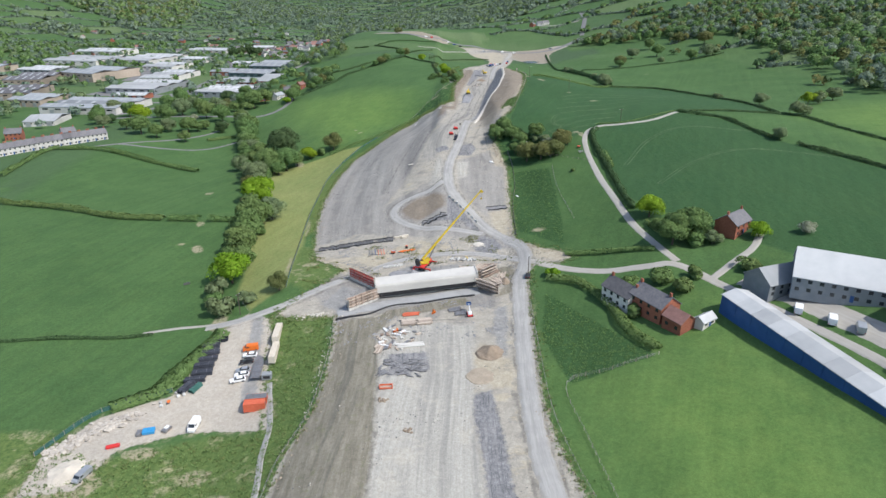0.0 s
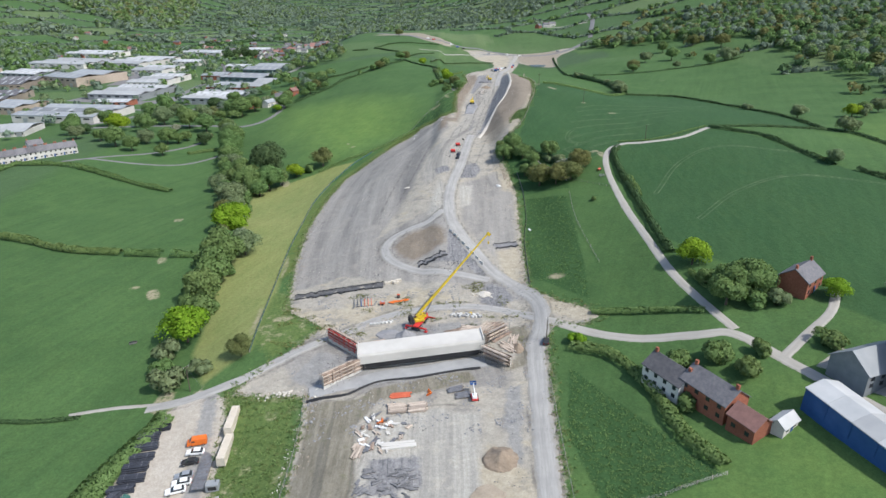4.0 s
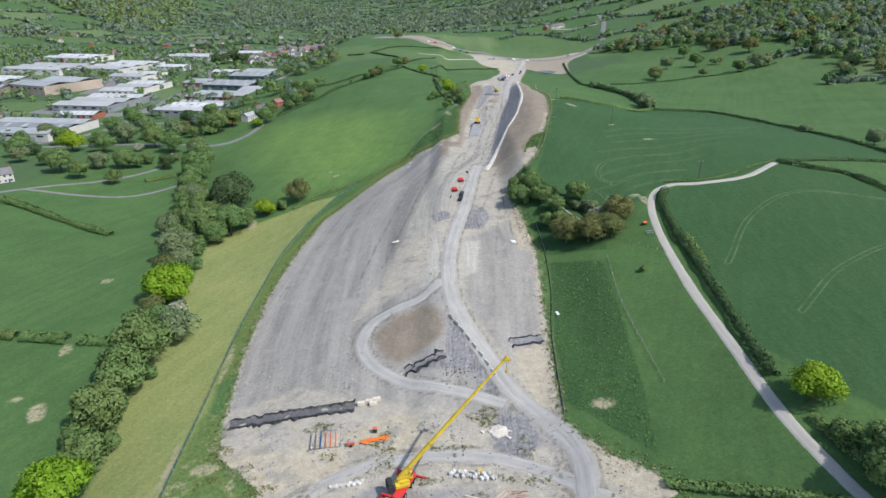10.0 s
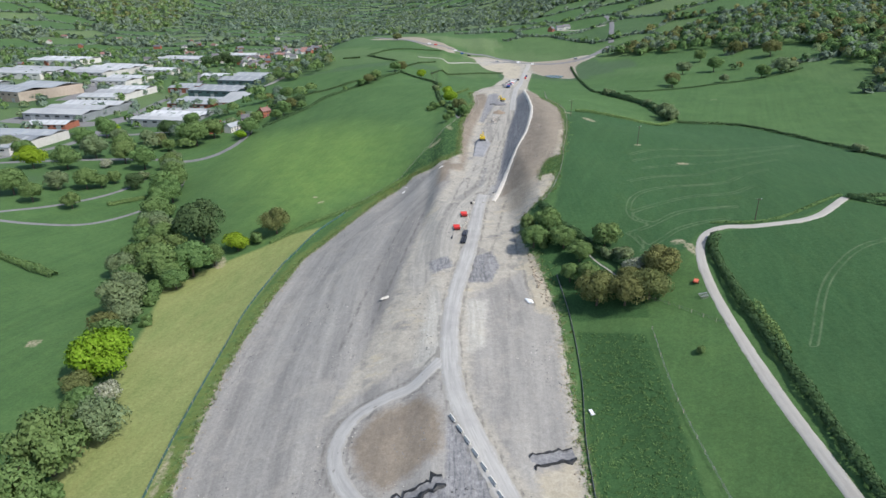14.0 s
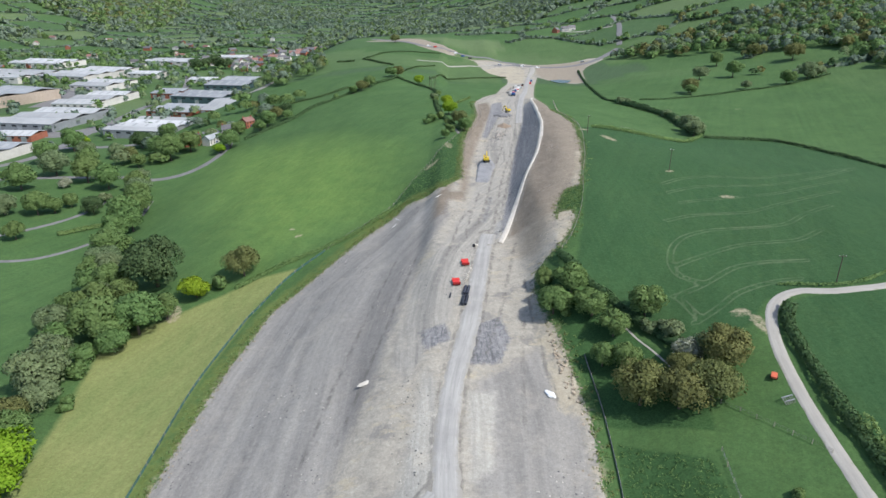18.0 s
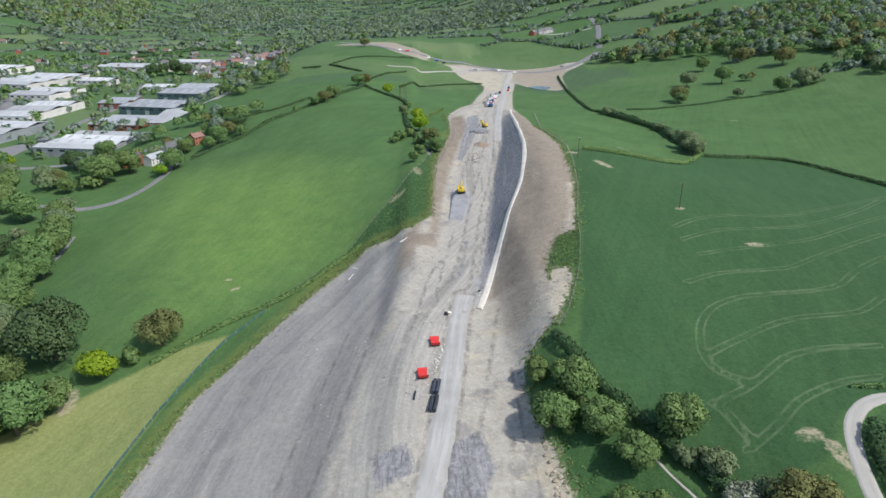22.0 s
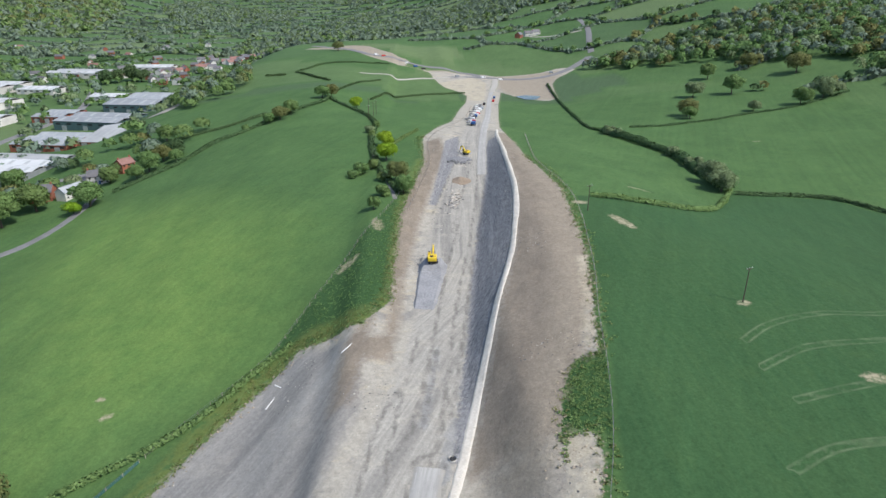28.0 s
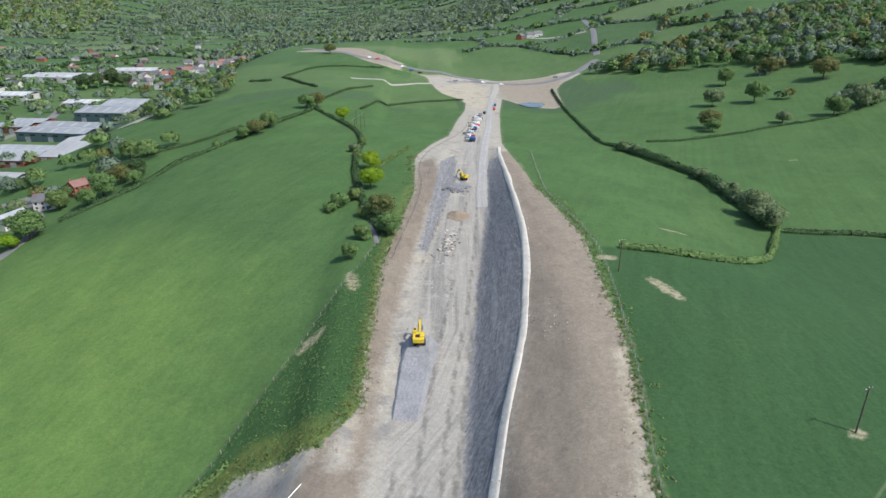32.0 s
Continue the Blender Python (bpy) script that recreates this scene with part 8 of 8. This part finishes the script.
ribbon("estate_road", [(-190, 720), (-230, 700), (-300, 690), (-420, 720), (-560, 760)], 8, M_ASPHALT, "asphalt road between the works units", "road", 0.2, 0.1, seed=40)
ribbon("estate_yard", [(-200, 985), (-205, 940), (-212, 900)], 24, M_LANE, "pale concrete yard beside the warehouses", "yard", 0.25, 0.5, seed=41)
ribbon("estate_yard", [(-300, 790), (-330, 740), (-420, 760)], 30, M_ASPHALT, "grey works yard between buildings", "yard", 0.15, 0.5, seed=42)
ribbon("estate_yard", [(-420, 870), (-440, 960), (-520, 1000)], 40, M_ASPHALT, "grey works yard with parked vehicles", "yard", 0.15, 0.5, seed=43)
ribbon("valley_path", [(-250, 472), (-215, 470), (-185, 480), (-165, 520), (-170, 560)], 3.0, M_ASPHALT, "narrow grey path below the trees", "road", 0.2, 0.1, seed=44)
pond = tagged(new("pond", from_arrays("pond", [(131 + 11 * math.cos(a) * (1 + 0.2 * math.sin(3 * a)), 962 + 14 * math.sin(a), ground_z(131, 962) + 0.5) for a in np.arange(0, 6.28, 0.2)], [tuple(range(32))], M_WATER)), "small blue settlement pond beside the junction", "pond", kind="structure")

# ---- buildings ----
M_TEAL = grit("teal_cladding", (0.045, 0.085, 0.09), (0.065, 0.11, 0.115), 3.0, 0.6, bump=0.03)
M_BEIGE = grit("beige_cladding", (0.30, 0.25, 0.20), (0.38, 0.32, 0.26), 3.0, 0.7, bump=0.03, vary=0.2)
M_TILE_RED = grit("red_roof", (0.20, 0.11, 0.095), (0.27, 0.15, 0.13), 1.0, 0.8, bump=0.2)


M_SKYLIGHT = grit("roof_light_sheet", (0.31, 0.33, 0.335), (0.37, 0.385, 0.385), 2.0, 0.6, bump=0.02)


def warehouse(x, y, L, W, rz, h, walls, roof, label, bays=1, lights=5, seed=0):
    """A shed with one or more low roofs, roof lights, doors and windows."""
    r = np.random.default_rng(seed)
    root = tagged(new("warehouse"), label, "warehouse")
    z = min(ground_z(x + a, y + b) for a in (-W / 3, W / 3) for b in (-W / 3, W / 3))
    root.matrix_basis = pose(x, y, z, 0, 0, rz)
    solid("wall", walls, root, ((0, 0, h / 2 - 1), (L, W, h + 2)))
    w = W / bays
    for k in range(bays):
        y0 = -W / 2 + w * k
        bm = bmesh.new()
        prism(bm, [(y0 - 0.3, h), (y0 + w / 2, h + w * 0.05 + 0.8), (y0 + w + 0.3, h), (y0 + w + 0.3, h + 0.25), (y0 + w / 2, h + w * 0.05 + 1.05), (y0 - 0.3, h + 0.25)], -L / 2 - 0.4, L / 2 + 0.4)
        bmesh.ops.rotate(bm, verts=bm.verts, cent=(0, 0, 0), matrix=Matrix.Rotation(radians(90), 3, "Z"))
        rf = part("roof", bm, roof, root)
        rf.matrix_basis = Matrix.Diagonal((-1, 1, 1, 1)) @ Matrix.Identity(4)
        for i in range(lights):
            for s in (-1, 1):
                slope = math.degrees(math.atan((w * 0.05 + 0.8) / (w / 2 + 0.3)))
                solid("roof_light", M_SKYLIGHT, rf, ((-L / 2 + L * (i + 0.5) / lights, y0 + w / 2 + s * w * 0.25, h + (w * 0.05 + 0.8) * 0.5 + 0.28), (L * 0.045, w * 0.36, 0.08), 0, -s * slope))
    for i in range(3):
        solid("roller_door", M_SILVER, root, ((-L / 3 + i * L / 3, -W / 2 - 0.06, 2.2), (4.5, 0.16, 4.4)))
    for i in range(6):
        solid("window", M_GLASS, root, ((-L / 2 + L * (i + 0.5) / 6, -W / 2 - 0.05, h * 0.72), (L / 14, 0.14, 1.4)))
    return root


for i, (x, y, L, W, rz, h, wall, roof, label, bays) in enumerate([
        (-266, 1030, 54, 84, -8, 9, M_TEAL, M_ROOF_GREY, "large grey-roofed warehouse with dark teal walls", 2), (-268, 922, 62, 46, -12, 8, M_TEAL, M_ROOF_GREY, "grey-roofed works with teal walls", 2),
        (-265, 839, 46, 46, -8, 6, M_BRICK, M_ROOF_GREY, "brick factory unit with a grey ribbed roof", 3), (-226, 862, 24, 80, -4, 5, M_BRICK, M_ROOF_PALE, "long low factory with a pale curved roof", 1),
        (-251, 750, 56, 60, -9, 7, M_CLAD, M_ROOF_PALE, "white-roofed works with rows of roof lights", 4), (-366, 793, 62, 80, -8, 7, M_CLAD, M_ROOF_PALE, "pale-roofed warehouse in the estate", 3),
        (-382, 902, 44, 90, -4, 7, M_RENDER, M_ROOF_PALE, "long pale-roofed warehouse in the estate", 3), (-357, 651, 82, 64, -7, 7, M_RENDER, M_ROOF_GREY, "broad pale grey works roof above trees", 3)]):
    warehouse(x, y, L, W, rz, h, wall, roof, label, bays, seed=i)
for i, (x, y, L, W, rz, h, wall, roof, label, bays) in enumerate([
        (-600, 1090, 100, 80, -12, 8, M_RENDER, M_ROOF_PALE, "large white-roofed works in the valley", 3), (-500, 1110, 70, 110, -12, 8, M_RENDER, M_ROOF_PALE, "long white-roofed works in the valley", 4),
        (-479, 900, 60, 80, -22, 11, M_BEIGE, M_ROOF_GREY, "tall brown-clad works building with a grey roof", 2), (-500, 741, 60, 70, 10, 8, M_BEIGE, M_SLATE, "brown works with a dark roof", 3), (-440, 690, 40, 46, -10, 7, M_BEIGE, M_ROOF_GREY, "beige works unit with a blue-grey roof", 2),
        (-353, 722, 36, 22, 0, 5, M_BRICK, M_ROOF_PALE, "low brick unit with a pinkish roof", 1), (-364, 575, 26, 40, 10, 5, M_RENDER, M_ROOF_PALE, "small pale-roofed unit behind the terrace", 1), (-540, 850, 46, 80, 8, 9, M_BEIGE, M_SLATE, "dark-roofed brown works block beside others", 2)]):
    warehouse(x, y, L, W, rz, h, wall, roof, label, bays, seed=20 + i)
for i, (x, y, L, W, rz, h, wall, roof, label, bays) in enumerate([
        (-325, 960, 30, 40, -6, 6, M_BRICK, M_ROOF_GREY, "small brick unit in the estate", 2), (-330, 1085, 40, 26, -6, 5, M_RENDER, M_ROOF_PALE, "pale unit with white trailers beside", 1), (-430, 1010, 50, 60, -10, 7, M_RENDER, M_ROOF_PALE, "pale warehouse between trees", 2),
        (-640, 1240, 90, 60, -10, 8, M_RENDER, M_ROOF_PALE, "distant white warehouse on the valley floor", 2), (-450, 1270, 80, 46, -8, 7, M_RENDER, M_ROOF_PALE, "distant white-roofed unit at the town", 2), (-380, 1350, 60, 36, 0, 6, M_RENDER, M_ROOF_PALE, "distant pale unit at the town edge", 1), (-700, 980, 70, 60, -16, 8, M_BEIGE, M_ROOF_GREY, "grey works at the valley floor", 2),
        (-620, 840, 60, 60, 4, 8, M_BEIGE, M_SLATE, "dark works roof at the valley floor", 2), (-590, 960, 60, 50, -14, 7, M_CLAD, M_ROOF_PALE, "pale works roof in the valley", 2), (-425, 1120, 46, 30, -8, 6, M_RENDER, M_ROOF_PALE, "small white unit behind valley trees", 1), (-215, 1000, 16, 10, -8, 4, M_RENDER, M_ROOF_PALE, "small white store beside the warehouse", 1)]):
    warehouse(x, y, L, W, rz, h, wall, roof, label, bays, seed=40 + i)


def house(x, y, L, W, rz, h, walls, roof, label, name="house", chimney=True, plain=False, group="", door=M_SHED_BLUE):
    """A gabled house with chimney, door and windows."""
    root = tagged(new(name), label, "house" if name == "house" else name.split("_")[-1], group)
    root.matrix_basis = pose(x, y, ground_z(x, y), 0, 0, rz)
    bm = bmesh.new()
    prism(bm, [(-W / 2, -2), (-W / 2, h), (0, h + W * 0.36), (W / 2, h), (W / 2, -2)], -L / 2, L / 2)
    bmesh.ops.rotate(bm, verts=bm.verts, cent=(0, 0, 0), matrix=Matrix.Rotation(radians(90), 3, "Z"))
    part("wall", bm, walls, root)
    bm = bmesh.new()
    e = W / 2 + 0.4
    prism(bm, [(-e, h - 0.28), (0, h + W * 0.36 + 0.03), (e, h - 0.28), (e, h - 0.05), (0, h + W * 0.36 + 0.28), (-e, h - 0.05)], -L / 2 - 0.3, L / 2 + 0.3)
    bmesh.ops.rotate(bm, verts=bm.verts, cent=(0, 0, 0), matrix=Matrix.Rotation(radians(90), 3, "Z"))
    rf = part("roof", bm, roof, root)
    if chimney:
        for s in (-1, 1):
            solid("chimney", M_BRICK, rf, ((s * (L / 2 - 0.6), 0, h + W * 0.36 + 0.6), (0.8, 0.6, 1.4)))
    if plain:
        for k in (-1, 1):
            solid("window", M_GLASS, root, ((k * L / 4, -W / 2 - 0.01, h * 0.5), (1.6, 0.08, 1.3)))
        return root
    for s in (-1, 1):
        for k in range(max(2, int(L / 3))):
            for z in ([1.3, h - 1.1] if h > 4 else [1.4]):
                solid("window", M_GLASS, root, ((-L / 2 + L * (k + 0.5) / max(2, int(L / 3)), s * (W / 2 + 0.01), z), (1.1, 0.08, 1.1)))
    solid("door", door, root, ((0.4, -W / 2 - 0.03, 1.0), (0.95, 0.1, 2.05)))
    return root


# the cottages, barns and the long blue shed beside the lane
house(58.5, 181, 12, 7.5, 118, 4.6, M_RENDER, M_SLATE, "white cottage with a dark slate roof behind a hedge")
house(65.5, 172, 13, 8, 118, 4.8, M_BRICK, M_SLATE, "brick cottage with a dark roof beside the lane")
house(69.5, 161.5, 7, 6, 118, 3.4, M_BRICK, M_TILE_RED, "red-roofed brick annex beside the pasture", chimney=False)
house(76.5, 160.5, 6, 3.4, 35, 2.2, M_RENDER, M_ROOF_PALE, "low pale garage beside the cottage", "garage", False)
house(105.5, 213, 11, 8, 40, 4.6, M_BRICK, M_SLATE, "brick farmhouse with a slate roof in a garden")
house(103, 174, 16, 10, 20, 4.2, M_CLAD, M_ROOF_GREY, "dark grey open-sided farm barn", "farm_barn", False)
house(120, 166, 30, 17, -28, 5.0, M_CLAD, M_ROOF_PALE, "large pale-roofed farm barn", "farm_barn", False)
house(132, 142, 18, 12, -28, 4.5, M_CLAD, M_ROOF_GREY, "grey-roofed barn in the farmyard", "farm_barn", False)
house(126, 118, 22, 14, -28, 4.5, M_RENDER, M_ROOF_PALE, "pale barn at the yard end", "farm_barn", False)


def blue_shed():
    root = tagged(new("long_shed"), "long low shed with blue walls and a pale roof", "shed")
    root.matrix_basis = pose(95.5, 137, ground_z(95.5, 137) - 0.6, 0, 2.0, -74)
    L, W, h = 62, 8.5, 4.2
    solid("wall", M_SHED_BLUE, root, ((0, 0, h / 2 - 1.5), (L, W, h + 3)))
    for k in range(10):
        bm = bmesh.new()
        x0 = -L / 2 + L * k / 10
        prism(bm, [(-W / 2 - 0.4, h - 0.1), (0, h + 1.3), (W / 2 + 0.4, h - 0.1), (W / 2 + 0.4, h + 0.12), (0, h + 1.52), (-W / 2 - 0.4, h + 0.12)], x0, x0 + L / 10 - 0.03)
        bmesh.ops.rotate(bm, verts=bm.verts, cent=(0, 0, 0), matrix=Matrix.Rotation(radians(90), 3, "Z"))
        bmesh.ops.scale(bm, verts=bm.verts, vec=(-1, 1, 1))
        part("roof_panel", bm, M_ROOF_PALE, root)
    for k in range(9):
        solid("wall_rib", M_SHED_BLUE, root, ((-L / 2 + L * (k + 1) / 10, -W / 2 - 0.05, h / 2), (0.2, 0.16, h)))


blue_shed()
for i, (x, y, p, w) in enumerate([(103, 160, M_WHITE, "white"), (108, 152, M_WHITE, "white"), (112, 146, M_SILVER, "silver")]):
    car(p, f"{w} van parked in the farmyard", x, y, 60, 5.4, 2.1, 2.3, True, "vehicles in the farmyard")
ribbon("farm_yard", [(98, 182), (106, 168), (113, 150), (120, 128), (126, 100)], 12, M_LANE, "pale dirt farmyard between barns", "yard", 0.12, 0.6, seed=50)
ribbon("farm_drive", [(88, 184), (98, 192), (108, 200), (116, 212)], 3.0, M_LANE, "short curved drive to the farmhouse", "road", 0.2, 0.2, seed=51)

# terrace of white houses with slate roofs, and houses by the valley road
for k in range(13):
    t = k / 12
    house(-322 + 52 * t, 436 + 53 * t, 6.2, 8.5, 45.5, 5.2, M_RENDER, M_SLATE, "white terraced house with a dark slate roof", group="terrace above the pasture")
house(-345, 498, 12, 9, 20, 5.4, M_BRICK, M_SLATE, "red brick house behind the terrace")
house(-301, 497, 10, 8, 46, 5.2, M_RENDER, M_SLATE, "white gabled house at the terrace end")
house(-193, 683, 12, 9, 10, 5.4, M_BRICK, M_SLATE, "red brick house below the pasture")
house(-178, 684, 14, 7, 70, 4.2, M_RENDER, M_ROOF_GREY, "grey-roofed stone barn beside the road", "stone_barn", False)
house(-170, 703, 12, 8, 15, 4.6, M_RENDER, M_SLATE, "white house beside tall trees")
house(-160, 716, 9, 7, 60, 5.2, M_BRICK, M_TILE_RED, "brick house with a steep gable")
for i, (x, y, rz) in enumerate([(-318, 1208, 10), (-322, 1246, 30), (-297, 1206, 80), (-309, 1271, 20), (-345, 1308, 15), (-340, 1453, 5), (-333, 1475, 40), (-313, 1436, 20), (203, 1385, 10), (186, 1372, 60), (216, 1392, 20)]):
    house(x, y, 13, 9, rz, 5, M_RENDER if i % 3 else M_BRICK, M_SLATE, "distant detached house with a slate roof" if i % 3 else "distant brick house on the brow", group="houses on the far brow")
hp = [house(-420, 1330, 12, 8, 20, 5, M_RENDER, M_SLATE, "distant white house at the town edge", chimney=False, plain=True, group="houses in the valley town"), house(-400, 1400, 14, 8, 60, 5, M_BRICK, M_SLATE, "distant brick house in the valley town", chimney=False, plain=True, group="houses in the valley town"), house(-480, 1370, 16, 9, 0, 4, M_RENDER, M_TILE_RED, "distant house with a red roof", chimney=False, plain=True, group="houses in the valley town")]
hr = np.random.default_rng(77)
for i in range(64):
    if i < 34:
        t = i / 34
        x, y = -250 - 130 * t + hr.normal(0, 14), 1480 - 230 * t + hr.normal(0, 14)
    else:
        x, y = hr.uniform(-900, -330), hr.uniform(1180, 1750)
    copy_at(hp[i % 3], x, y, hr.uniform(0, 180))
for i in range(16):
    x, y = hr.uniform(-1100, -560), hr.uniform(620, 1180)
    copy_at(hp[i % 3], x, y, hr.uniform(0, 180))


# ---- loose stones and rough tufts, too many to count ----
def pebbles(name, xy, lo, hi, material, label, seed):
    """Small uneven stones in one mesh, each with its own facets."""
    r = np.random.default_rng(seed)
    n = len(xy)
    base = np.array([(1, 0, 0), (0.3, 0.9, 0), (-0.9, 0.4, 0), (-0.7, -0.7, 0), (0.4, -0.9, 0), (0.05, 0.05, 0.7)])
    faces0 = np.array([(0, 1, 5), (1, 2, 5), (2, 3, 5), (3, 4, 5), (4, 0, 5)])
    s = lo * (hi / lo) ** (r.uniform(size=n) ** 2)
    a = r.uniform(0, 6.283, n)
    v = base[None] * r.uniform(0.7, 1.25, (n, 6, 1)) * s[:, None, None]
    x = v[..., 0] * np.cos(a)[:, None] - v[..., 1] * np.sin(a)[:, None] + xy[:, None, 0]
    y = v[..., 0] * np.sin(a)[:, None] + v[..., 1] * np.cos(a)[:, None] + xy[:, None, 1]
    z = v[..., 2] + height(xy[:, 0], xy[:, 1])[:, None] + 0.02
    co = np.stack([x, y, z], -1).reshape(-1, 3)
    f = (faces0[None] + 6 * np.arange(n)[:, None, None]).reshape(-1, 3)
    return tagged(new(name, from_arrays(name, co.tolist(), f.tolist(), material)), label, "stones", kind="stuff")


def tufts(name, xy, size, material, label, seed):
    """Clumps of coarse grass and weed standing on the ground."""
    r = np.random.default_rng(seed)
    k = 7
    c = np.repeat(xy, k, axis=0) + r.normal(0, size * 0.9, (len(xy) * k, 2))
    z = height(c[:, 0], c[:, 1]) + r.uniform(0.05, size * 1.1, len(c))
    nrm = np.column_stack([r.normal(0, 0.5, len(c)), r.normal(0, 0.5, len(c)), np.ones(len(c))])
    return tagged(new(name, leaf_mesh(name, np.column_stack([c, z]), nrm, np.full(len(c), size * 0.55), material, seed)), label, "grass", kind="stuff")


pr = np.random.default_rng(101)
rim = np.array([p for p in EARTH if 60 < p[1] < 720], float)
line = catmull(np.vstack([rim]), 0.5)
line = line[(np.abs(np.diff(line, axis=0, append=line[-1:])).max(axis=1) < 2)]
outer = np.repeat(line, 3, axis=0) + pr.normal(0, 1.5, (len(line) * 3, 2))
depth = sdist(EARTH, outer[:, 0], outer[:, 1])
tufts("grass_tufts", outer[(depth < 0.6) & (depth > -5)][::2], 0.34, M_LEAF, "coarse green tufts along the edge of the earthworks", 3)
tufts("grass_tufts", outer[(depth < 1.5) & (depth > -3)][1::5], 0.30, M_LEAF_OLIVE, "yellowed weeds along the edge of the earthworks", 4)
pebbles("loose_stones", outer[(depth > -0.8) & (depth < 5)], 0.10, 0.42, M_SAND, "loose brown stones on the rim of the earthworks", 5)
area = np.column_stack([pr.uniform(-64, 62, 60000), pr.uniform(100, 700, 60000)])
inside = sdist(EARTH, area[:, 0], area[:, 1]) > 1
cover = np.array([noise.noise(Vector((x * 0.09, y * 0.05, 2.0))) for x, y in area])
keep = area[inside & (cover > 0.26)]
road_gap = line_dist(catmull(HAUL + CUT_LINE[1:], 6.0), keep[:, 0], keep[:, 1])
keep = keep[road_gap > 3.2]
pebbles("loose_stones", keep[0::2], 0.07, 0.30, M_ROCK_DARK, "dark loose stones strewn over the earthworks", 6)
pebbles("loose_stones", keep[1::4], 0.07, 0.26, M_STONE, "pale loose stones strewn over the earthworks", 7)
yard = np.column_stack([pr.uniform(-45, 30, 9000), pr.uniform(172, 250, 9000)])
busy = np.array([noise.noise(Vector((x * 0.16, y * 0.16, 7.0))) for x, y in yard])
yard = yard[(busy > 0.08) & (sdist(EARTH, yard[:, 0], yard[:, 1]) > 0.5) & (sdist([(-27, 198), (-25, 214), (14, 218), (14, 202)], yard[:, 0], yard[:, 1]) < 0)]
pebbles("loose_stones", yard, 0.10, 0.5, M_GRIT, "grey rubble and clods around the underpass", 8)
bank = np.column_stack([pr.uniform(-56, 30, 5000), pr.uniform(212, 252, 5000)])
green = np.array([noise.noise(Vector((x * 0.12, y * 0.2, 11.0))) for x, y in bank])
bank = bank[(green > 0.3) & (line_dist(catmull(HAUL, 6.0), bank[:, 0], bank[:, 1]) > 4)]
tufts("grass_tufts", bank, 0.28, M_LEAF_OLIVE, "sparse olive weeds on bare banks", 9)
field = np.column_stack([pr.uniform(-110, -38, 9000), pr.uniform(100, 200, 9000)])
field = field[(sdist(SCRUFF, field[:, 0], field[:, 1]) > 0)]
tufts("grass_tufts", field[:2600], 0.30, M_LEAF, "coarse tufts of grass beside the compound", 10)
tufts("grass_tufts", field[2600:3200], 0.30, M_LEAF_OLIVE, "yellow-green weeds beside the compound", 11)
for n_, (poly, count) in enumerate(((RANK, 1500), (RANK_LEFT, 1500), (RANK_SOUTH, 1100), (RANK_EAST, 500))):
    tufts("grass_tufts", scatter(poly, count, pr), 0.22, M_LEAF, "rank dark grass left uncut beside the works", 20 + n_)
weed_band = scatter([(-41, 443), (-25, 472), (-17, 485), (1, 481), (7, 490), (9, 520), (9, 550), (6, 530), (5, 495), (0, 485.5), (-16, 489), (-28, 476)], 700, pr)
tufts("grass_tufts", weed_band[:600], 0.26, M_LEAF_OLIVE, "yellow-green weeds along the top of the bank", 31)
tufts("grass_tufts", weed_band[600:], 0.24, M_LEAF_BRIGHT, "bright young weeds along the top of the bank", 32)
